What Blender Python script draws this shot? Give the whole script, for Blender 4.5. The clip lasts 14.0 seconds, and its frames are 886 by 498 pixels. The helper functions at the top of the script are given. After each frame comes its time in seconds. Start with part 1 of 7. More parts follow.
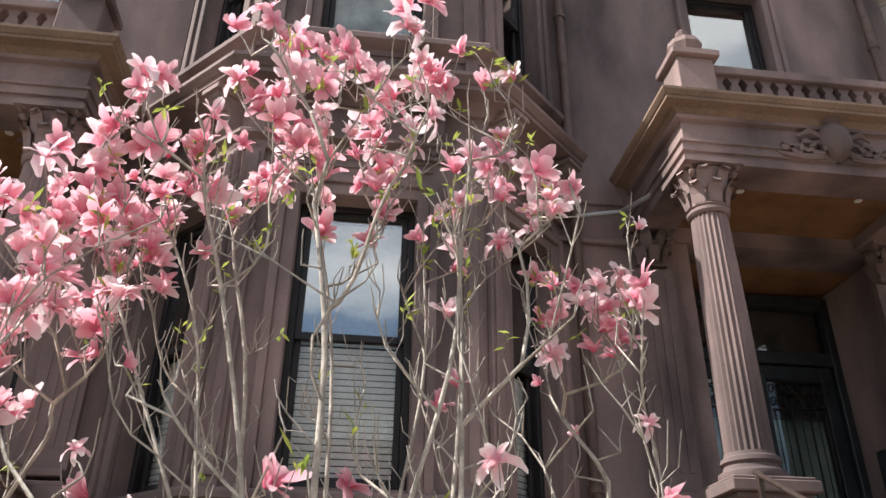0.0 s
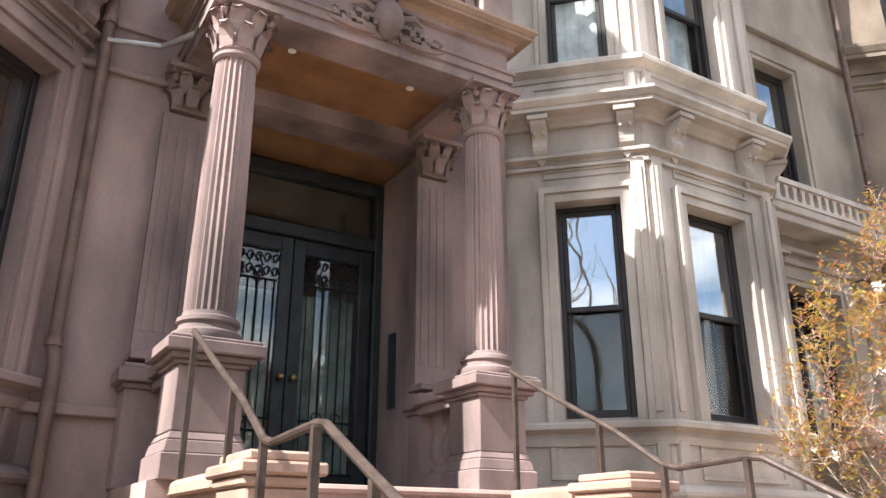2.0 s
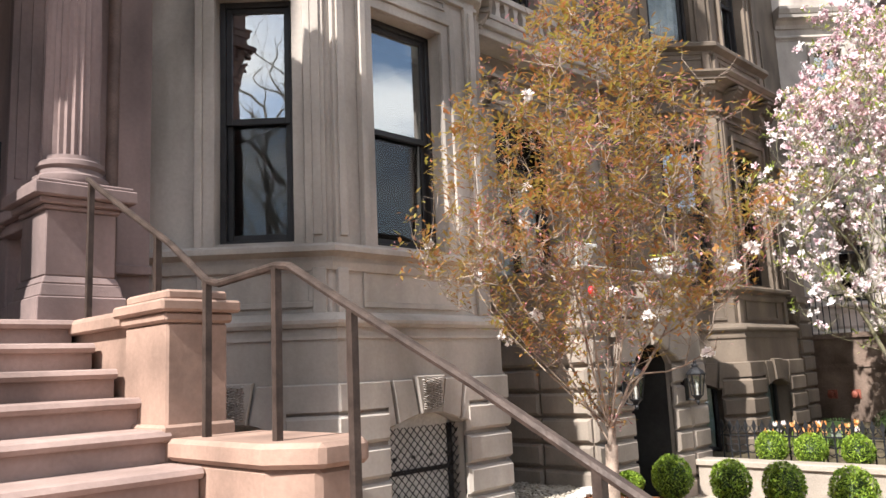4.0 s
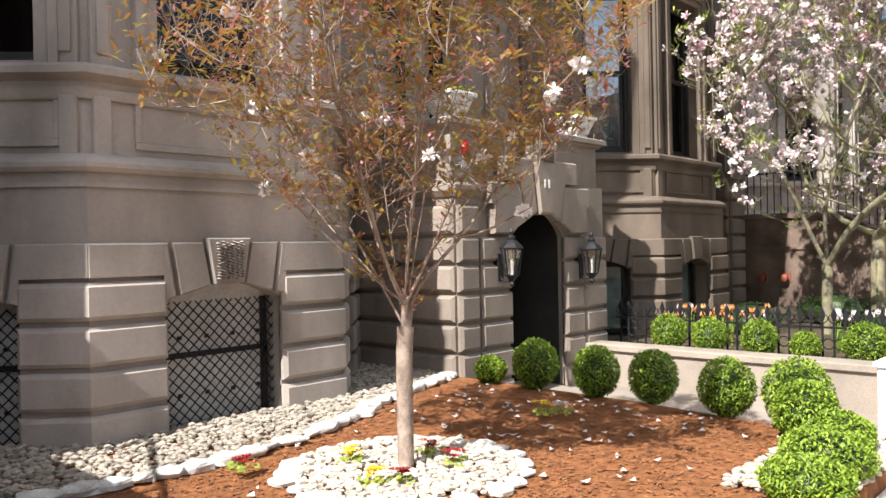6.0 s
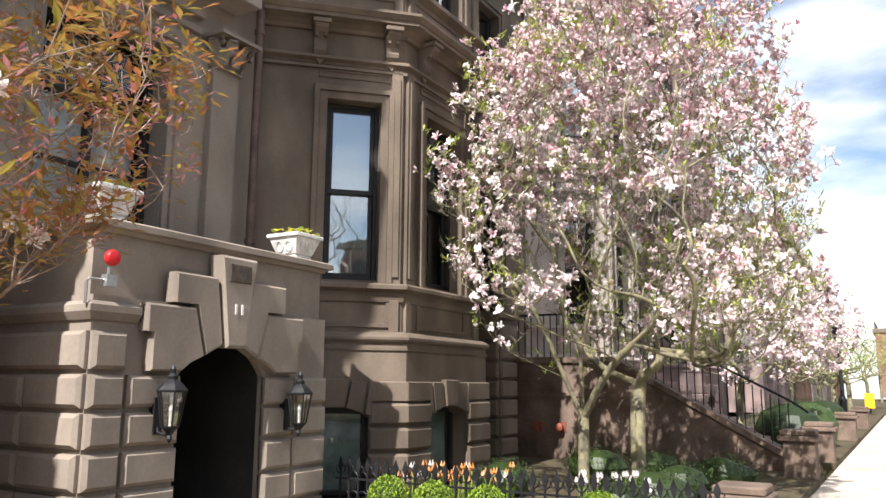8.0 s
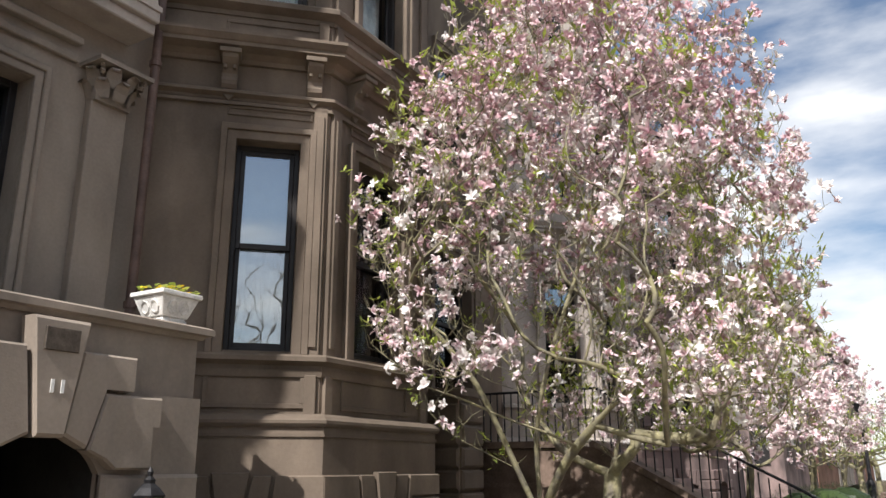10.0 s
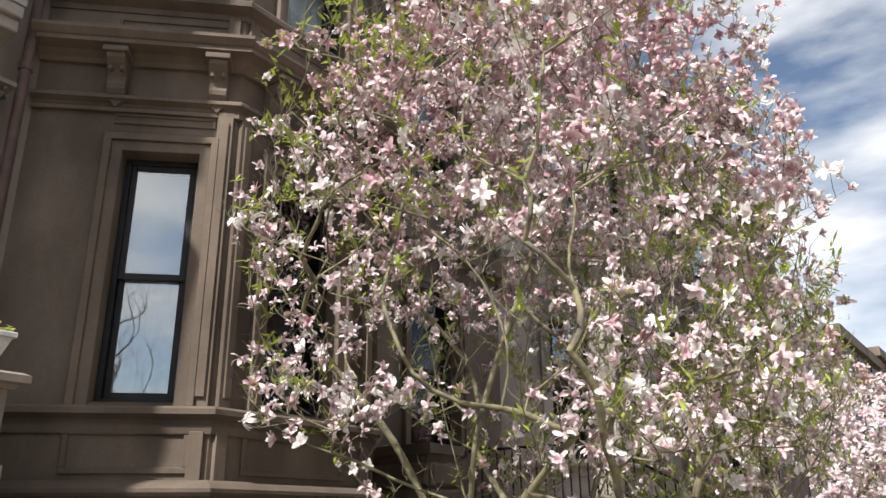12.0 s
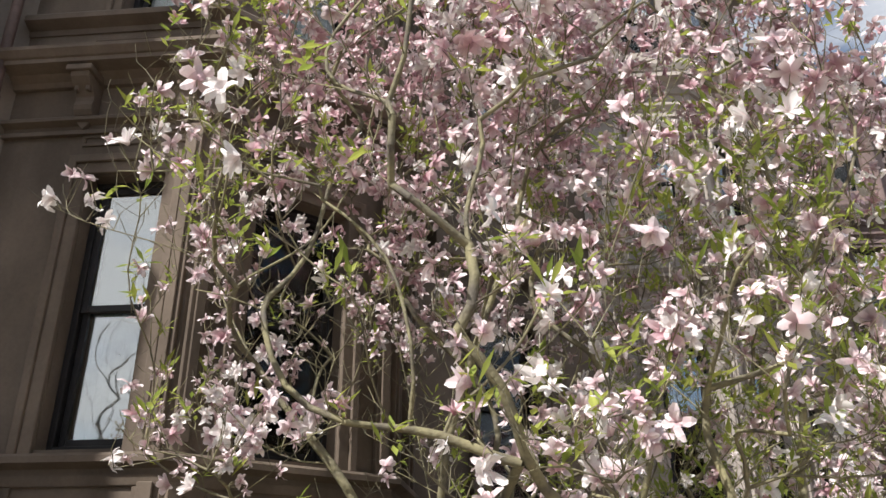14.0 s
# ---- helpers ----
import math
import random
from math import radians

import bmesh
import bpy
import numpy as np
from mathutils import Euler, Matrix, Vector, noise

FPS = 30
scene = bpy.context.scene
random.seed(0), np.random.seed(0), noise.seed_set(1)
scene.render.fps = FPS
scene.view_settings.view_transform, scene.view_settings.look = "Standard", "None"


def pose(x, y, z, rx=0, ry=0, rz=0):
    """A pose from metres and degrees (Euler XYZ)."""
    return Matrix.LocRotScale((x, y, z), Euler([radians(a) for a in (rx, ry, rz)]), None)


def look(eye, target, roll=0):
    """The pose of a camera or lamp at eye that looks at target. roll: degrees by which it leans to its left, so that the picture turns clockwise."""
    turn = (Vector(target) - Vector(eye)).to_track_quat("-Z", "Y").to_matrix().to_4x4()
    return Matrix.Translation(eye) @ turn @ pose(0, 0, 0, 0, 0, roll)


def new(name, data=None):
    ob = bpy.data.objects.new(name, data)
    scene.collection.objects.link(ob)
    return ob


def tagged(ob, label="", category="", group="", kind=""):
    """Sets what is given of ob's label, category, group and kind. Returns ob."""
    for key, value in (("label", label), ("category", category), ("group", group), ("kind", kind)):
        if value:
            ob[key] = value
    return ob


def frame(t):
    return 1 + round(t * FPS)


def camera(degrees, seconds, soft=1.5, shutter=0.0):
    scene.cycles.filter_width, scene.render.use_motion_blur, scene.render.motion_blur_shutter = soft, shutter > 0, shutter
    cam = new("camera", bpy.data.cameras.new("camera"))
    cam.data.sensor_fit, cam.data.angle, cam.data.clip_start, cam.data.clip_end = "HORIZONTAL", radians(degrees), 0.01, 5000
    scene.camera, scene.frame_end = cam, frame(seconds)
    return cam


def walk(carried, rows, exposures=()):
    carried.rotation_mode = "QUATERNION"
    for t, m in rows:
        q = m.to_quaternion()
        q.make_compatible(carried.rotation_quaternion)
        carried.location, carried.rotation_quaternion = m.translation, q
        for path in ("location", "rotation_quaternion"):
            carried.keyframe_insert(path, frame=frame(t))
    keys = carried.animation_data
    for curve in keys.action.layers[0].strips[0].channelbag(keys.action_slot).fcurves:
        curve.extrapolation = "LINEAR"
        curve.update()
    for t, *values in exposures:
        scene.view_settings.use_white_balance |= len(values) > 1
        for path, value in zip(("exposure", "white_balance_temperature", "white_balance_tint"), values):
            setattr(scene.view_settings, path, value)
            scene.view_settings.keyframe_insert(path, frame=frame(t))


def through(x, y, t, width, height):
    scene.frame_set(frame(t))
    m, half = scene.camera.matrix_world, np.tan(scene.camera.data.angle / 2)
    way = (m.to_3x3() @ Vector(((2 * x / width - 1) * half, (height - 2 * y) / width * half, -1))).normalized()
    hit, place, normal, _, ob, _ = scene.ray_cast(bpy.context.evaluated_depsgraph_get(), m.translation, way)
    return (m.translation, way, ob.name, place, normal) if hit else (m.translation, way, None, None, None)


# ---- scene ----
cam = camera(58.9, 14.0)
METRES, EYE, TILT, LEAN, TURN = 13.0, 1.55, 0.0, 0.0, -6.5
PATH = [
    (0, (-0.03, 0.087, 1.588), (0.175, 1.838, 2.532), 0.8),
    (0.5, (0.212, 0.071, 1.684), (0.586, 1.842, 2.535), -0.1),
    (1, (0.554, 0.117, 1.666), (1.21, 1.832, 2.459), 0.4),
    (1.2, (0.75, 0.152, 1.655), (1.525, 1.798, 2.485), -1.0),
    (1.5, (1.059, 0.199, 1.625), (1.898, 1.828, 2.426), -0.4),
    (2, (1.511, 0.229, 1.569), (2.483, 1.835, 2.259), 0.1),
    (2.5, (1.888, 0.223, 1.59), (2.984, 1.778, 2.208), -0.5),
    (3, (2.374, 0.265, 1.571), (3.604, 1.759, 2.079), -1.8),
    (3.5, (2.793, 0.207, 1.551), (4.148, 1.634, 1.906), -2.8),
    (3.7, (2.937, 0.183, 1.53), (4.332, 1.575, 1.869), -2.4),
    (5.8, (4.863, 0.311, 1.349), (6.311, 1.69, 1.387), -0.4),
    (6, (5.05, 0.277, 1.352), (6.521, 1.632, 1.35), -1.1),
    (6.5, (5.565, 0.212, 1.371), (7.118, 1.465, 1.495), -0.4),
    (7, (6.072, 0.188, 1.354), (7.659, 1.386, 1.568), -0.0),
    (7.5, (6.601, 0.175, 1.377), (8.232, 1.305, 1.629), 1.0),
    (8, (7.086, 0.186, 1.404), (8.784, 1.186, 1.743), 0.4),
    (8.5, (7.57, 0.231, 1.428), (9.272, 1.221, 1.78), 1.0),
    (8.7, (7.771, 0.251, 1.435), (9.458, 1.248, 1.834), 1.4),
    (11, (9.861, 0.157, 1.57), (11.479, 1.173, 2.164), -0.3),
    (11.5, (10.411, 0.11, 1.62), (11.996, 1.138, 2.276), 0.5),
    (12, (10.999, -0.001, 1.654), (12.515, 1.119, 2.321), -0.5),
    (12.5, (11.586, -0.073, 1.679), (13.023, 1.132, 2.374), -0.0),
    (13, (12.13, -0.114, 1.691), (13.49, 1.123, 2.479), 0.2),
    (13.5, (12.603, -0.161, 1.672), (13.875, 1.171, 2.454), 0.2),
    (14, (13.063, -0.149, 1.665), (14.237, 1.252, 2.475), -0.2),
]
EXPOSURES = [(0, 0.8), (0.5, 1.05), (1.0, 1.5), (2.0, 1.9), (3.0, 1.58), (3.7, 1.3), (6.0, 1.03), (7.5, 1.15), (8.5, 0.75), (11.0, 0.5), (12.5, 0.42), (14.0, 0.4)]
walk(cam, [(t, look(eye, target, roll)) for t, eye, target, roll in PATH], EXPOSURES)

# ---- world, sun ----
SUN_EL, SUN_AZ = radians(46), Vector((-1.0, -0.085, 0)).normalized()
world = bpy.data.worlds.new("sky_world")
scene.world = world
world.use_nodes = True
wn, wl = world.node_tree.nodes, world.node_tree.links
wn.clear()
w_out, w_bg = wn.new("ShaderNodeOutputWorld"), wn.new("ShaderNodeBackground")
w_sky = wn.new("ShaderNodeTexSky")
w_sky.sky_type, w_sky.sun_disc = "NISHITA", False
w_sky.sun_elevation, w_sky.sun_rotation = SUN_EL, math.atan2(SUN_AZ.x, SUN_AZ.y)
w_co, w_map = wn.new("ShaderNodeTexCoord"), wn.new("ShaderNodeMapping")
w_map.inputs["Scale"].default_value = (1.0, 1.0, 3.2)
w_map.inputs["Location"].default_value = (0.3, 0.1, 0.2)
w_noise, w_ramp, w_mix = wn.new("ShaderNodeTexNoise"), wn.new("ShaderNodeValToRGB"), wn.new("ShaderNodeMixRGB")
w_noise.inputs["Scale"].default_value, w_noise.inputs["Detail"].default_value = 2.6, 7.0
w_ramp.color_ramp.elements[0].position, w_ramp.color_ramp.elements[1].position = 0.43, 0.63
w_ramp.color_ramp.elements[0].color = (0.02, 0.02, 0.02, 1)
w_mix.inputs[2].default_value = (9.3, 9.4, 9.6, 1)
wl.new(w_co.outputs["Generated"], w_map.inputs["Vector"])
wl.new(w_map.outputs["Vector"], w_noise.inputs["Vector"])
wl.new(w_noise.outputs["Fac"], w_ramp.inputs["Fac"])
wl.new(w_ramp.outputs["Color"], w_mix.inputs["Fac"])
wl.new(w_sky.outputs["Color"], w_mix.inputs[1])
wl.new(w_mix.outputs["Color"], w_bg.inputs["Color"])
wl.new(w_bg.outputs["Background"], w_out.inputs["Surface"])
w_bg.inputs["Strength"].default_value = 0.09
sun_data = bpy.data.lights.new("sun", "SUN")
sun_data.energy, sun_data.angle, sun_data.color = 5.0, radians(0.53), (1.0, 0.955, 0.915)
sun = new("sun", sun_data)
toward = SUN_AZ * math.cos(SUN_EL) + Vector((0, 0, math.sin(SUN_EL)))
sun.matrix_basis = look((0, 0, 40), Vector((0, 0, 40)) - toward)



# ---- materials ----
def material(name, base, vary=(0.8, 1.2), scale=3.0, fine=40.0, rough=0.85, bump=0.25, bump_scale=60.0, metal=0.0, piece=0.0, streak=0.0, tint=None, spec=0.3, grain_by=0.13):
    """A surface with stains at a large scale, grain at a small one, and relief; piece: how far single pieces differ."""
    m = bpy.data.materials.new(name)
    m.use_nodes = True
    n, l = m.node_tree.nodes, m.node_tree.links
    b = n["Principled BSDF"]
    geo = n.new("ShaderNodeNewGeometry")
    big, small, rgh = n.new("ShaderNodeTexNoise"), n.new("ShaderNodeTexNoise"), n.new("ShaderNodeTexNoise")
    big.inputs["Scale"].default_value, big.inputs["Detail"].default_value = scale, 5
    small.inputs["Scale"].default_value, small.inputs["Detail"].default_value = fine, 3
    rgh.inputs["Scale"].default_value, rgh.inputs["Detail"].default_value = bump_scale, 4
    src = geo.outputs["Position"]
    if streak:
        mp = n.new("ShaderNodeMapping")
        mp.inputs["Scale"].default_value = (1, 1, streak)
        l.new(src, mp.inputs["Vector"])
        l.new(mp.outputs["Vector"], big.inputs["Vector"])
    else:
        l.new(src, big.inputs["Vector"])
    l.new(src, small.inputs["Vector"])
    l.new(src, rgh.inputs["Vector"])
    dark, light = [c * vary[0] for c in base], [min(1, c * vary[1]) for c in (tint or base)]
    ramp = n.new("ShaderNodeValToRGB")
    ramp.color_ramp.elements[0].position, ramp.color_ramp.elements[1].position = 0.32, 0.68
    ramp.color_ramp.elements[0].color, ramp.color_ramp.elements[1].color = (*dark, 1), (*light, 1)
    l.new(big.outputs["Fac"], ramp.inputs["Fac"])
    grain = n.new("ShaderNodeMapRange")
    grain.inputs["From Min"].default_value, grain.inputs["From Max"].default_value = 0.3, 0.7
    grain.inputs["To Min"].default_value, grain.inputs["To Max"].default_value = 1 - grain_by, 1 + grain_by * 0.9
    l.new(small.outputs["Fac"], grain.inputs["Value"])
    hsv = n.new("ShaderNodeHueSaturation")
    l.new(ramp.outputs["Color"], hsv.inputs["Color"])
    last = grain.outputs["Result"]
    if piece:
        info, pr, mul = n.new("ShaderNodeObjectInfo"), n.new("ShaderNodeMapRange"), n.new("ShaderNodeMath")
        pr.inputs["To Min"].default_value, pr.inputs["To Max"].default_value = 1 - piece, 1 + piece
        l.new(info.outputs["Random"], pr.inputs["Value"])
        mul.operation = "MULTIPLY"
        l.new(last, mul.inputs[0])
        l.new(pr.outputs["Result"], mul.inputs[1])
        last = mul.outputs[0]
    l.new(last, hsv.inputs["Value"])
    l.new(hsv.outputs["Color"], b.inputs["Base Color"])
    b.inputs["Roughness"].default_value, b.inputs["Metallic"].default_value = rough, metal
    b.inputs["Specular IOR Level"].default_value = spec
    if bump:
        bp = n.new("ShaderNodeBump")
        bp.inputs["Strength"].default_value, bp.inputs["Distance"].default_value = bump, 0.01
        l.new(rgh.outputs["Fac"], bp.inputs["Height"])
        l.new(bp.outputs["Normal"], b.inputs["Normal"])
    return m


def leafy(name, lo, hi, rough=0.5, through=0.35, tip=None):
    """Petals and leaves: colour by island and object, paler towards a petal's tip, with light passing through."""
    m = bpy.data.materials.new(name)
    m.use_nodes = True
    n, l = m.node_tree.nodes, m.node_tree.links
    b, out = n["Principled BSDF"], n["Material Output"]
    geo, info, add, fr = n.new("ShaderNodeNewGeometry"), n.new("ShaderNodeObjectInfo"), n.new("ShaderNodeMath"), n.new("ShaderNodeMath")
    add.operation, fr.operation = "ADD", "FRACT"
    l.new(geo.outputs["Random Per Island"], add.inputs[0])
    l.new(info.outputs["Random"], add.inputs[1])
    l.new(add.outputs[0], fr.inputs[0])
    mix = n.new("ShaderNodeMixRGB")
    mix.inputs[1].default_value, mix.inputs[2].default_value = (*lo, 1), (*hi, 1)
    l.new(fr.outputs[0], mix.inputs["Fac"])
    if tip:
        at, pw, mt = n.new("ShaderNodeAttribute"), n.new("ShaderNodeMath"), n.new("ShaderNodeMixRGB")
        at.attribute_name = "along"
        pw.operation = "POWER"
        pw.inputs[1].default_value = 1.3
        l.new(at.outputs["Fac"], pw.inputs[0])
        l.new(pw.outputs[0], mt.inputs["Fac"])
        l.new(mix.outputs["Color"], mt.inputs[1])
        mt.inputs[2].default_value = (*tip, 1)
        mix = mt
    l.new(mix.outputs["Color"], b.inputs["Base Color"])
    b.inputs["Roughness"].default_value = rough
    tr, ms = n.new("ShaderNodeBsdfTranslucent"), n.new("ShaderNodeMixShader")
    l.new(mix.outputs["Color"], tr.inputs["Color"])
    ms.inputs["Fac"].default_value = through
    l.new(b.outputs["BSDF"], ms.inputs[1])
    l.new(tr.outputs["BSDF"], ms.inputs[2])
    l.new(ms.outputs["Shader"], out.inputs["Surface"])
    return m


def pane_glass(name, mirror, tint=(0.85, 0.9, 0.9)):
    m = bpy.data.materials.new(name)
    m.use_nodes = True
    n, l = m.node_tree.nodes, m.node_tree.links
    n.remove(n["Principled BSDF"])
    t, g, ms = n.new("ShaderNodeBsdfTransparent"), n.new("ShaderNodeBsdfGlossy"), n.new("ShaderNodeMixShader")
    t.inputs["Color"].default_value = (*tint, 1)
    g.inputs["Roughness"].default_value = 0.015
    ms.inputs["Fac"].default_value = mirror
    nz, bp, geo = n.new("ShaderNodeTexNoise"), n.new("ShaderNodeBump"), n.new("ShaderNodeNewGeometry")
    nz.inputs["Scale"].default_value = 2.2
    bp.inputs["Strength"].default_value, bp.inputs["Distance"].default_value = 0.05, 0.02
    l.new(geo.outputs["Position"], nz.inputs["Vector"])
    l.new(nz.outputs["Fac"], bp.inputs["Height"])
    l.new(bp.outputs["Normal"], g.inputs["Normal"])
    l.new(t.outputs["BSDF"], ms.inputs[1])
    l.new(g.outputs["BSDF"], ms.inputs[2])
    l.new(ms.outputs["Shader"], n["Material Output"].inputs["Surface"])
    return m


STONE_RED = material("red_brownstone", (0.203, 0.155, 0.148), (0.48, 1.15), 1.3, 30, bump=0.16, piece=0.06, streak=0.4, tint=(0.278, 0.20, 0.184), grain_by=0.06)
# brown stone, darkened in colour for the shade on porch and entry wall
STONE_BROWN_SHADED = material("brown_shaded_stone", (0.285, 0.24, 0.198), (0.65, 1.15), 1.5, 30, bump=0.16, piece=0.05, streak=0.5, grain_by=0.06)
STONE_GREY = material("grey_brownstone", (0.435, 0.385, 0.34), (0.52, 1.17), 1.3, 30, bump=0.14, piece=0.05, streak=0.45, grain_by=0.05)
STONE_DARK = material("dark_brownstone", (0.165, 0.13, 0.10), (0.6, 1.25), 1.5, 30, bump=0.18, piece=0.08, streak=0.5, grain_by=0.06)
STONE_OLD = material("weathered_brownstone", (0.16, 0.115, 0.09), (0.55, 1.35), 2.2, 25, bump=0.6, bump_scale=25, piece=0.1)
STEP_STONE = material("stoop_stone", (0.325, 0.235, 0.205), (0.62, 1.2), 2.0, 40, bump=0.18, grain_by=0.07)
CHEEK_STONE = material("orange_brownstone", (0.325, 0.217, 0.168), (0.6, 1.15), 2.2, 40, bump=0.16, grain_by=0.07)
CORNICE_TAN = material("cornice_paint", (0.26, 0.18, 0.13), (0.7, 1.15), 2.0, 40, bump=0.2)
WOOD_CEIL = material("porch_ceiling_wood", (0.24, 0.125, 0.06), (0.7, 1.2), 3.0, 60, rough=0.5, bump=0.15)
FRAME_DARK = material("dark_window_paint", (0.022, 0.02, 0.02), (0.8, 1.3), 6, 60, rough=0.45, bump=0.1)
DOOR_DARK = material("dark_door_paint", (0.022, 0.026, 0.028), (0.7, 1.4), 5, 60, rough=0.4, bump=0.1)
IRON = material("black_iron", (0.018, 0.018, 0.02), (0.7, 1.5), 12, 80, rough=0.5, bump=0.3, metal=0.3)
RAIL_IRON = material("brown_iron_rail", (0.05, 0.036, 0.03), (0.7, 1.5), 12, 80, rough=0.45, bump=0.2, metal=0.2)
PIPE = material("pipe_paint", (0.13, 0.085, 0.07), (0.7, 1.25), 5, 60, rough=0.5, bump=0.2)
# near-black colour stands in for the shade inside rooms and passage
INTERIOR_SHADE = material("unlit_interior_shade", (0.03, 0.028, 0.026), (0.7, 1.3), 2, 20, bump=0)
BLIND = material("white_blind", (0.84, 0.84, 0.82), (0.92, 1.05), 4, 40, rough=0.6, bump=0)
CURTAIN = material("pale_curtain", (0.48, 0.51, 0.50), (0.5, 1.2), 3, 20, rough=0.9, bump=0)
PAVE = material("pavement_concrete", (0.50, 0.435, 0.365), (0.82, 1.12), 1.2, 60, bump=0.3, piece=0.05)
ASPHALT = material("asphalt", (0.055, 0.055, 0.057), (0.8, 1.25), 1.5, 120, bump=0.5)
KERB = material("granite_kerb", (0.36, 0.35, 0.33), (0.8, 1.15), 4, 90, bump=0.3)
WALL_CAP = material("low_wall_stone", (0.33, 0.283, 0.235), (0.8, 1.12), 2.5, 60, bump=0.2)
MULCH = material("red_mulch", (0.25, 0.10, 0.038), (0.6, 1.3), 14, 90, rough=0.95, bump=0.9, bump_scale=90)
SOIL = material("garden_soil", (0.075, 0.06, 0.035), (0.6, 1.5), 5, 50, rough=0.95, bump=0.8, bump_scale=40)
PEBBLE = material("pale_pebble", (0.44, 0.39, 0.32), (0.6, 1.35), 8, 60, rough=0.7, bump=0.2, piece=0.25)
WHITE_ROCK = material("white_edging_rock", (0.56, 0.55, 0.52), (0.7, 1.2), 9, 60, rough=0.75, bump=0.4)
BARK = material("grey_bark", (0.44, 0.40, 0.345), (0.6, 1.25), 14, 90, bump=0.7, bump_scale=50)
BARK_MOSS = material("mossy_bark", (0.25, 0.222, 0.18), (0.5, 1.25), 7, 70, bump=0.7, bump_scale=45, tint=(0.235, 0.215, 0.12))
BARK_RED = material("cherry_bark", (0.32, 0.25, 0.20), (0.6, 1.3), 14, 90, bump=0.6, bump_scale=50)
WHITE_PAINT = material("white_paint", (0.76, 0.76, 0.74), (0.9, 1.05), 5, 60, rough=0.5, bump=0.1)
PLANTER_W = material("white_planter_stone", (0.7, 0.69, 0.66), (0.75, 1.1), 9, 60, rough=0.7, bump=0.4)
RED_PAINT = material("red_alarm_paint", (0.55, 0.02, 0.025), (0.85, 1.15), 9, 60, rough=0.4, bump=0.05)
TERRACOTTA = material("red_fire_cap", (0.25, 0.075, 0.05), (0.7, 1.2), 9, 60, rough=0.5, bump=0.1)
GALV = material("grey_metal", (0.42, 0.42, 0.42), (0.85, 1.1), 9, 60, rough=0.4, bump=0.1, metal=0.7)
BRASS = material("dull_brass", (0.35, 0.25, 0.10), (0.8, 1.2), 9, 60, rough=0.35, bump=0.1, metal=0.9)
PLAQUE = material("brown_bronze", (0.10, 0.082, 0.066), (0.7, 1.3), 20, 90, rough=0.5, bump=0.3, metal=0.4)
SECURITY = material("pale_shutter", (0.62, 0.61, 0.58), (0.8, 1.1), 3, 40, rough=0.6, bump=0.1)
CAR_DARK = material("dark_car_paint", (0.02, 0.03, 0.04), (0.9, 1.1), 3, 40, rough=0.2, bump=0, spec=0.6)
CAR_TEAL = material("teal_car_paint", (0.02, 0.10, 0.12), (0.9, 1.1), 3, 40, rough=0.2, bump=0, spec=0.6)
TYRE = material("tyre_rubber", (0.02, 0.02, 0.02), (0.9, 1.1), 9, 60, rough=0.9, bump=0.1)
YELLOW = material("yellow_plastic", (0.75, 0.45, 0.02), (0.9, 1.1), 9, 60, rough=0.5, bump=0)
BRICK_FAR = material("far_brick", (0.25, 0.14, 0.10), (0.7, 1.2), 0.6, 20, bump=0.2)
GLASS = pane_glass("window_glass", 0.36)
# window glass with its mirroring cut, standing in for dark trees reflected there
GLASS_DIM = pane_glass("dim_reflection_glass", 0.04, (0.95, 0.97, 0.97))
GLASS_CLEAR = pane_glass("clear_glass", 0.08, (0.8, 0.85, 0.83))
GLASS_LAMP = pane_glass("lantern_glass", 0.2, (0.95, 0.95, 0.92))
PETAL_PINK = leafy("deep_pink_petal", (0.66, 0.09, 0.21), (0.88, 0.32, 0.45), through=0.4, tip=(0.93, 0.66, 0.71))
PETAL_PALE = leafy("pale_pink_petal", (0.44, 0.25, 0.285), (0.66, 0.48, 0.50), through=0.15, tip=(0.86, 0.78, 0.79))
PETAL_BLUSH = leafy("blush_pink_petal", (0.78, 0.24, 0.36), (0.90, 0.56, 0.63), through=0.4, tip=(0.93, 0.86, 0.86))
PETAL_WHITE = leafy("white_petal", (0.82, 0.70, 0.70), (0.86, 0.82, 0.80), through=0.25, tip=(0.90, 0.88, 0.86))
PETAL_ROSE = leafy("rose_petal", (0.42, 0.19, 0.245), (0.62, 0.37, 0.42), through=0.15, tip=(0.74, 0.58, 0.60))
LEAF_LIME = leafy("young_green_leaf", (0.24, 0.33, 0.06), (0.48, 0.52, 0.12), through=0.45)
LEAF_RUST = leafy("bronze_leaf", (0.38, 0.145, 0.06), (0.32, 0.29, 0.06), through=0.42)
BUD_PINK = leafy("pink_bud", (0.42, 0.13, 0.17), (0.72, 0.38, 0.42), through=0.25)
LEAF_BOX = leafy("box_leaf", (0.10, 0.19, 0.02), (0.36, 0.48, 0.05), through=0.25)
# evergreen leaf colour, also painted on bush cores as inner shade
LEAF_DARK_AND_CORE_SHADE = leafy("dark_shrub_leaf_and_core_shade", (0.018, 0.035, 0.01), (0.05, 0.085, 0.02), through=0.2)
TULIP_ORANGE = leafy("orange_flower", (0.75, 0.28, 0.05), (0.85, 0.55, 0.28), through=0.3)
YELLOW_BLOOM = leafy("yellow_flower", (0.8, 0.5, 0.01), (0.85, 0.7, 0.03), through=0.2)
RED_BLOOM = leafy("dark_red_flower", (0.2, 0.01, 0.012), (0.35, 0.02, 0.02), through=0.2)
CHIP = leafy("mulch_chip", (0.15, 0.05, 0.018), (0.34, 0.15, 0.055), rough=0.95, through=0.0)
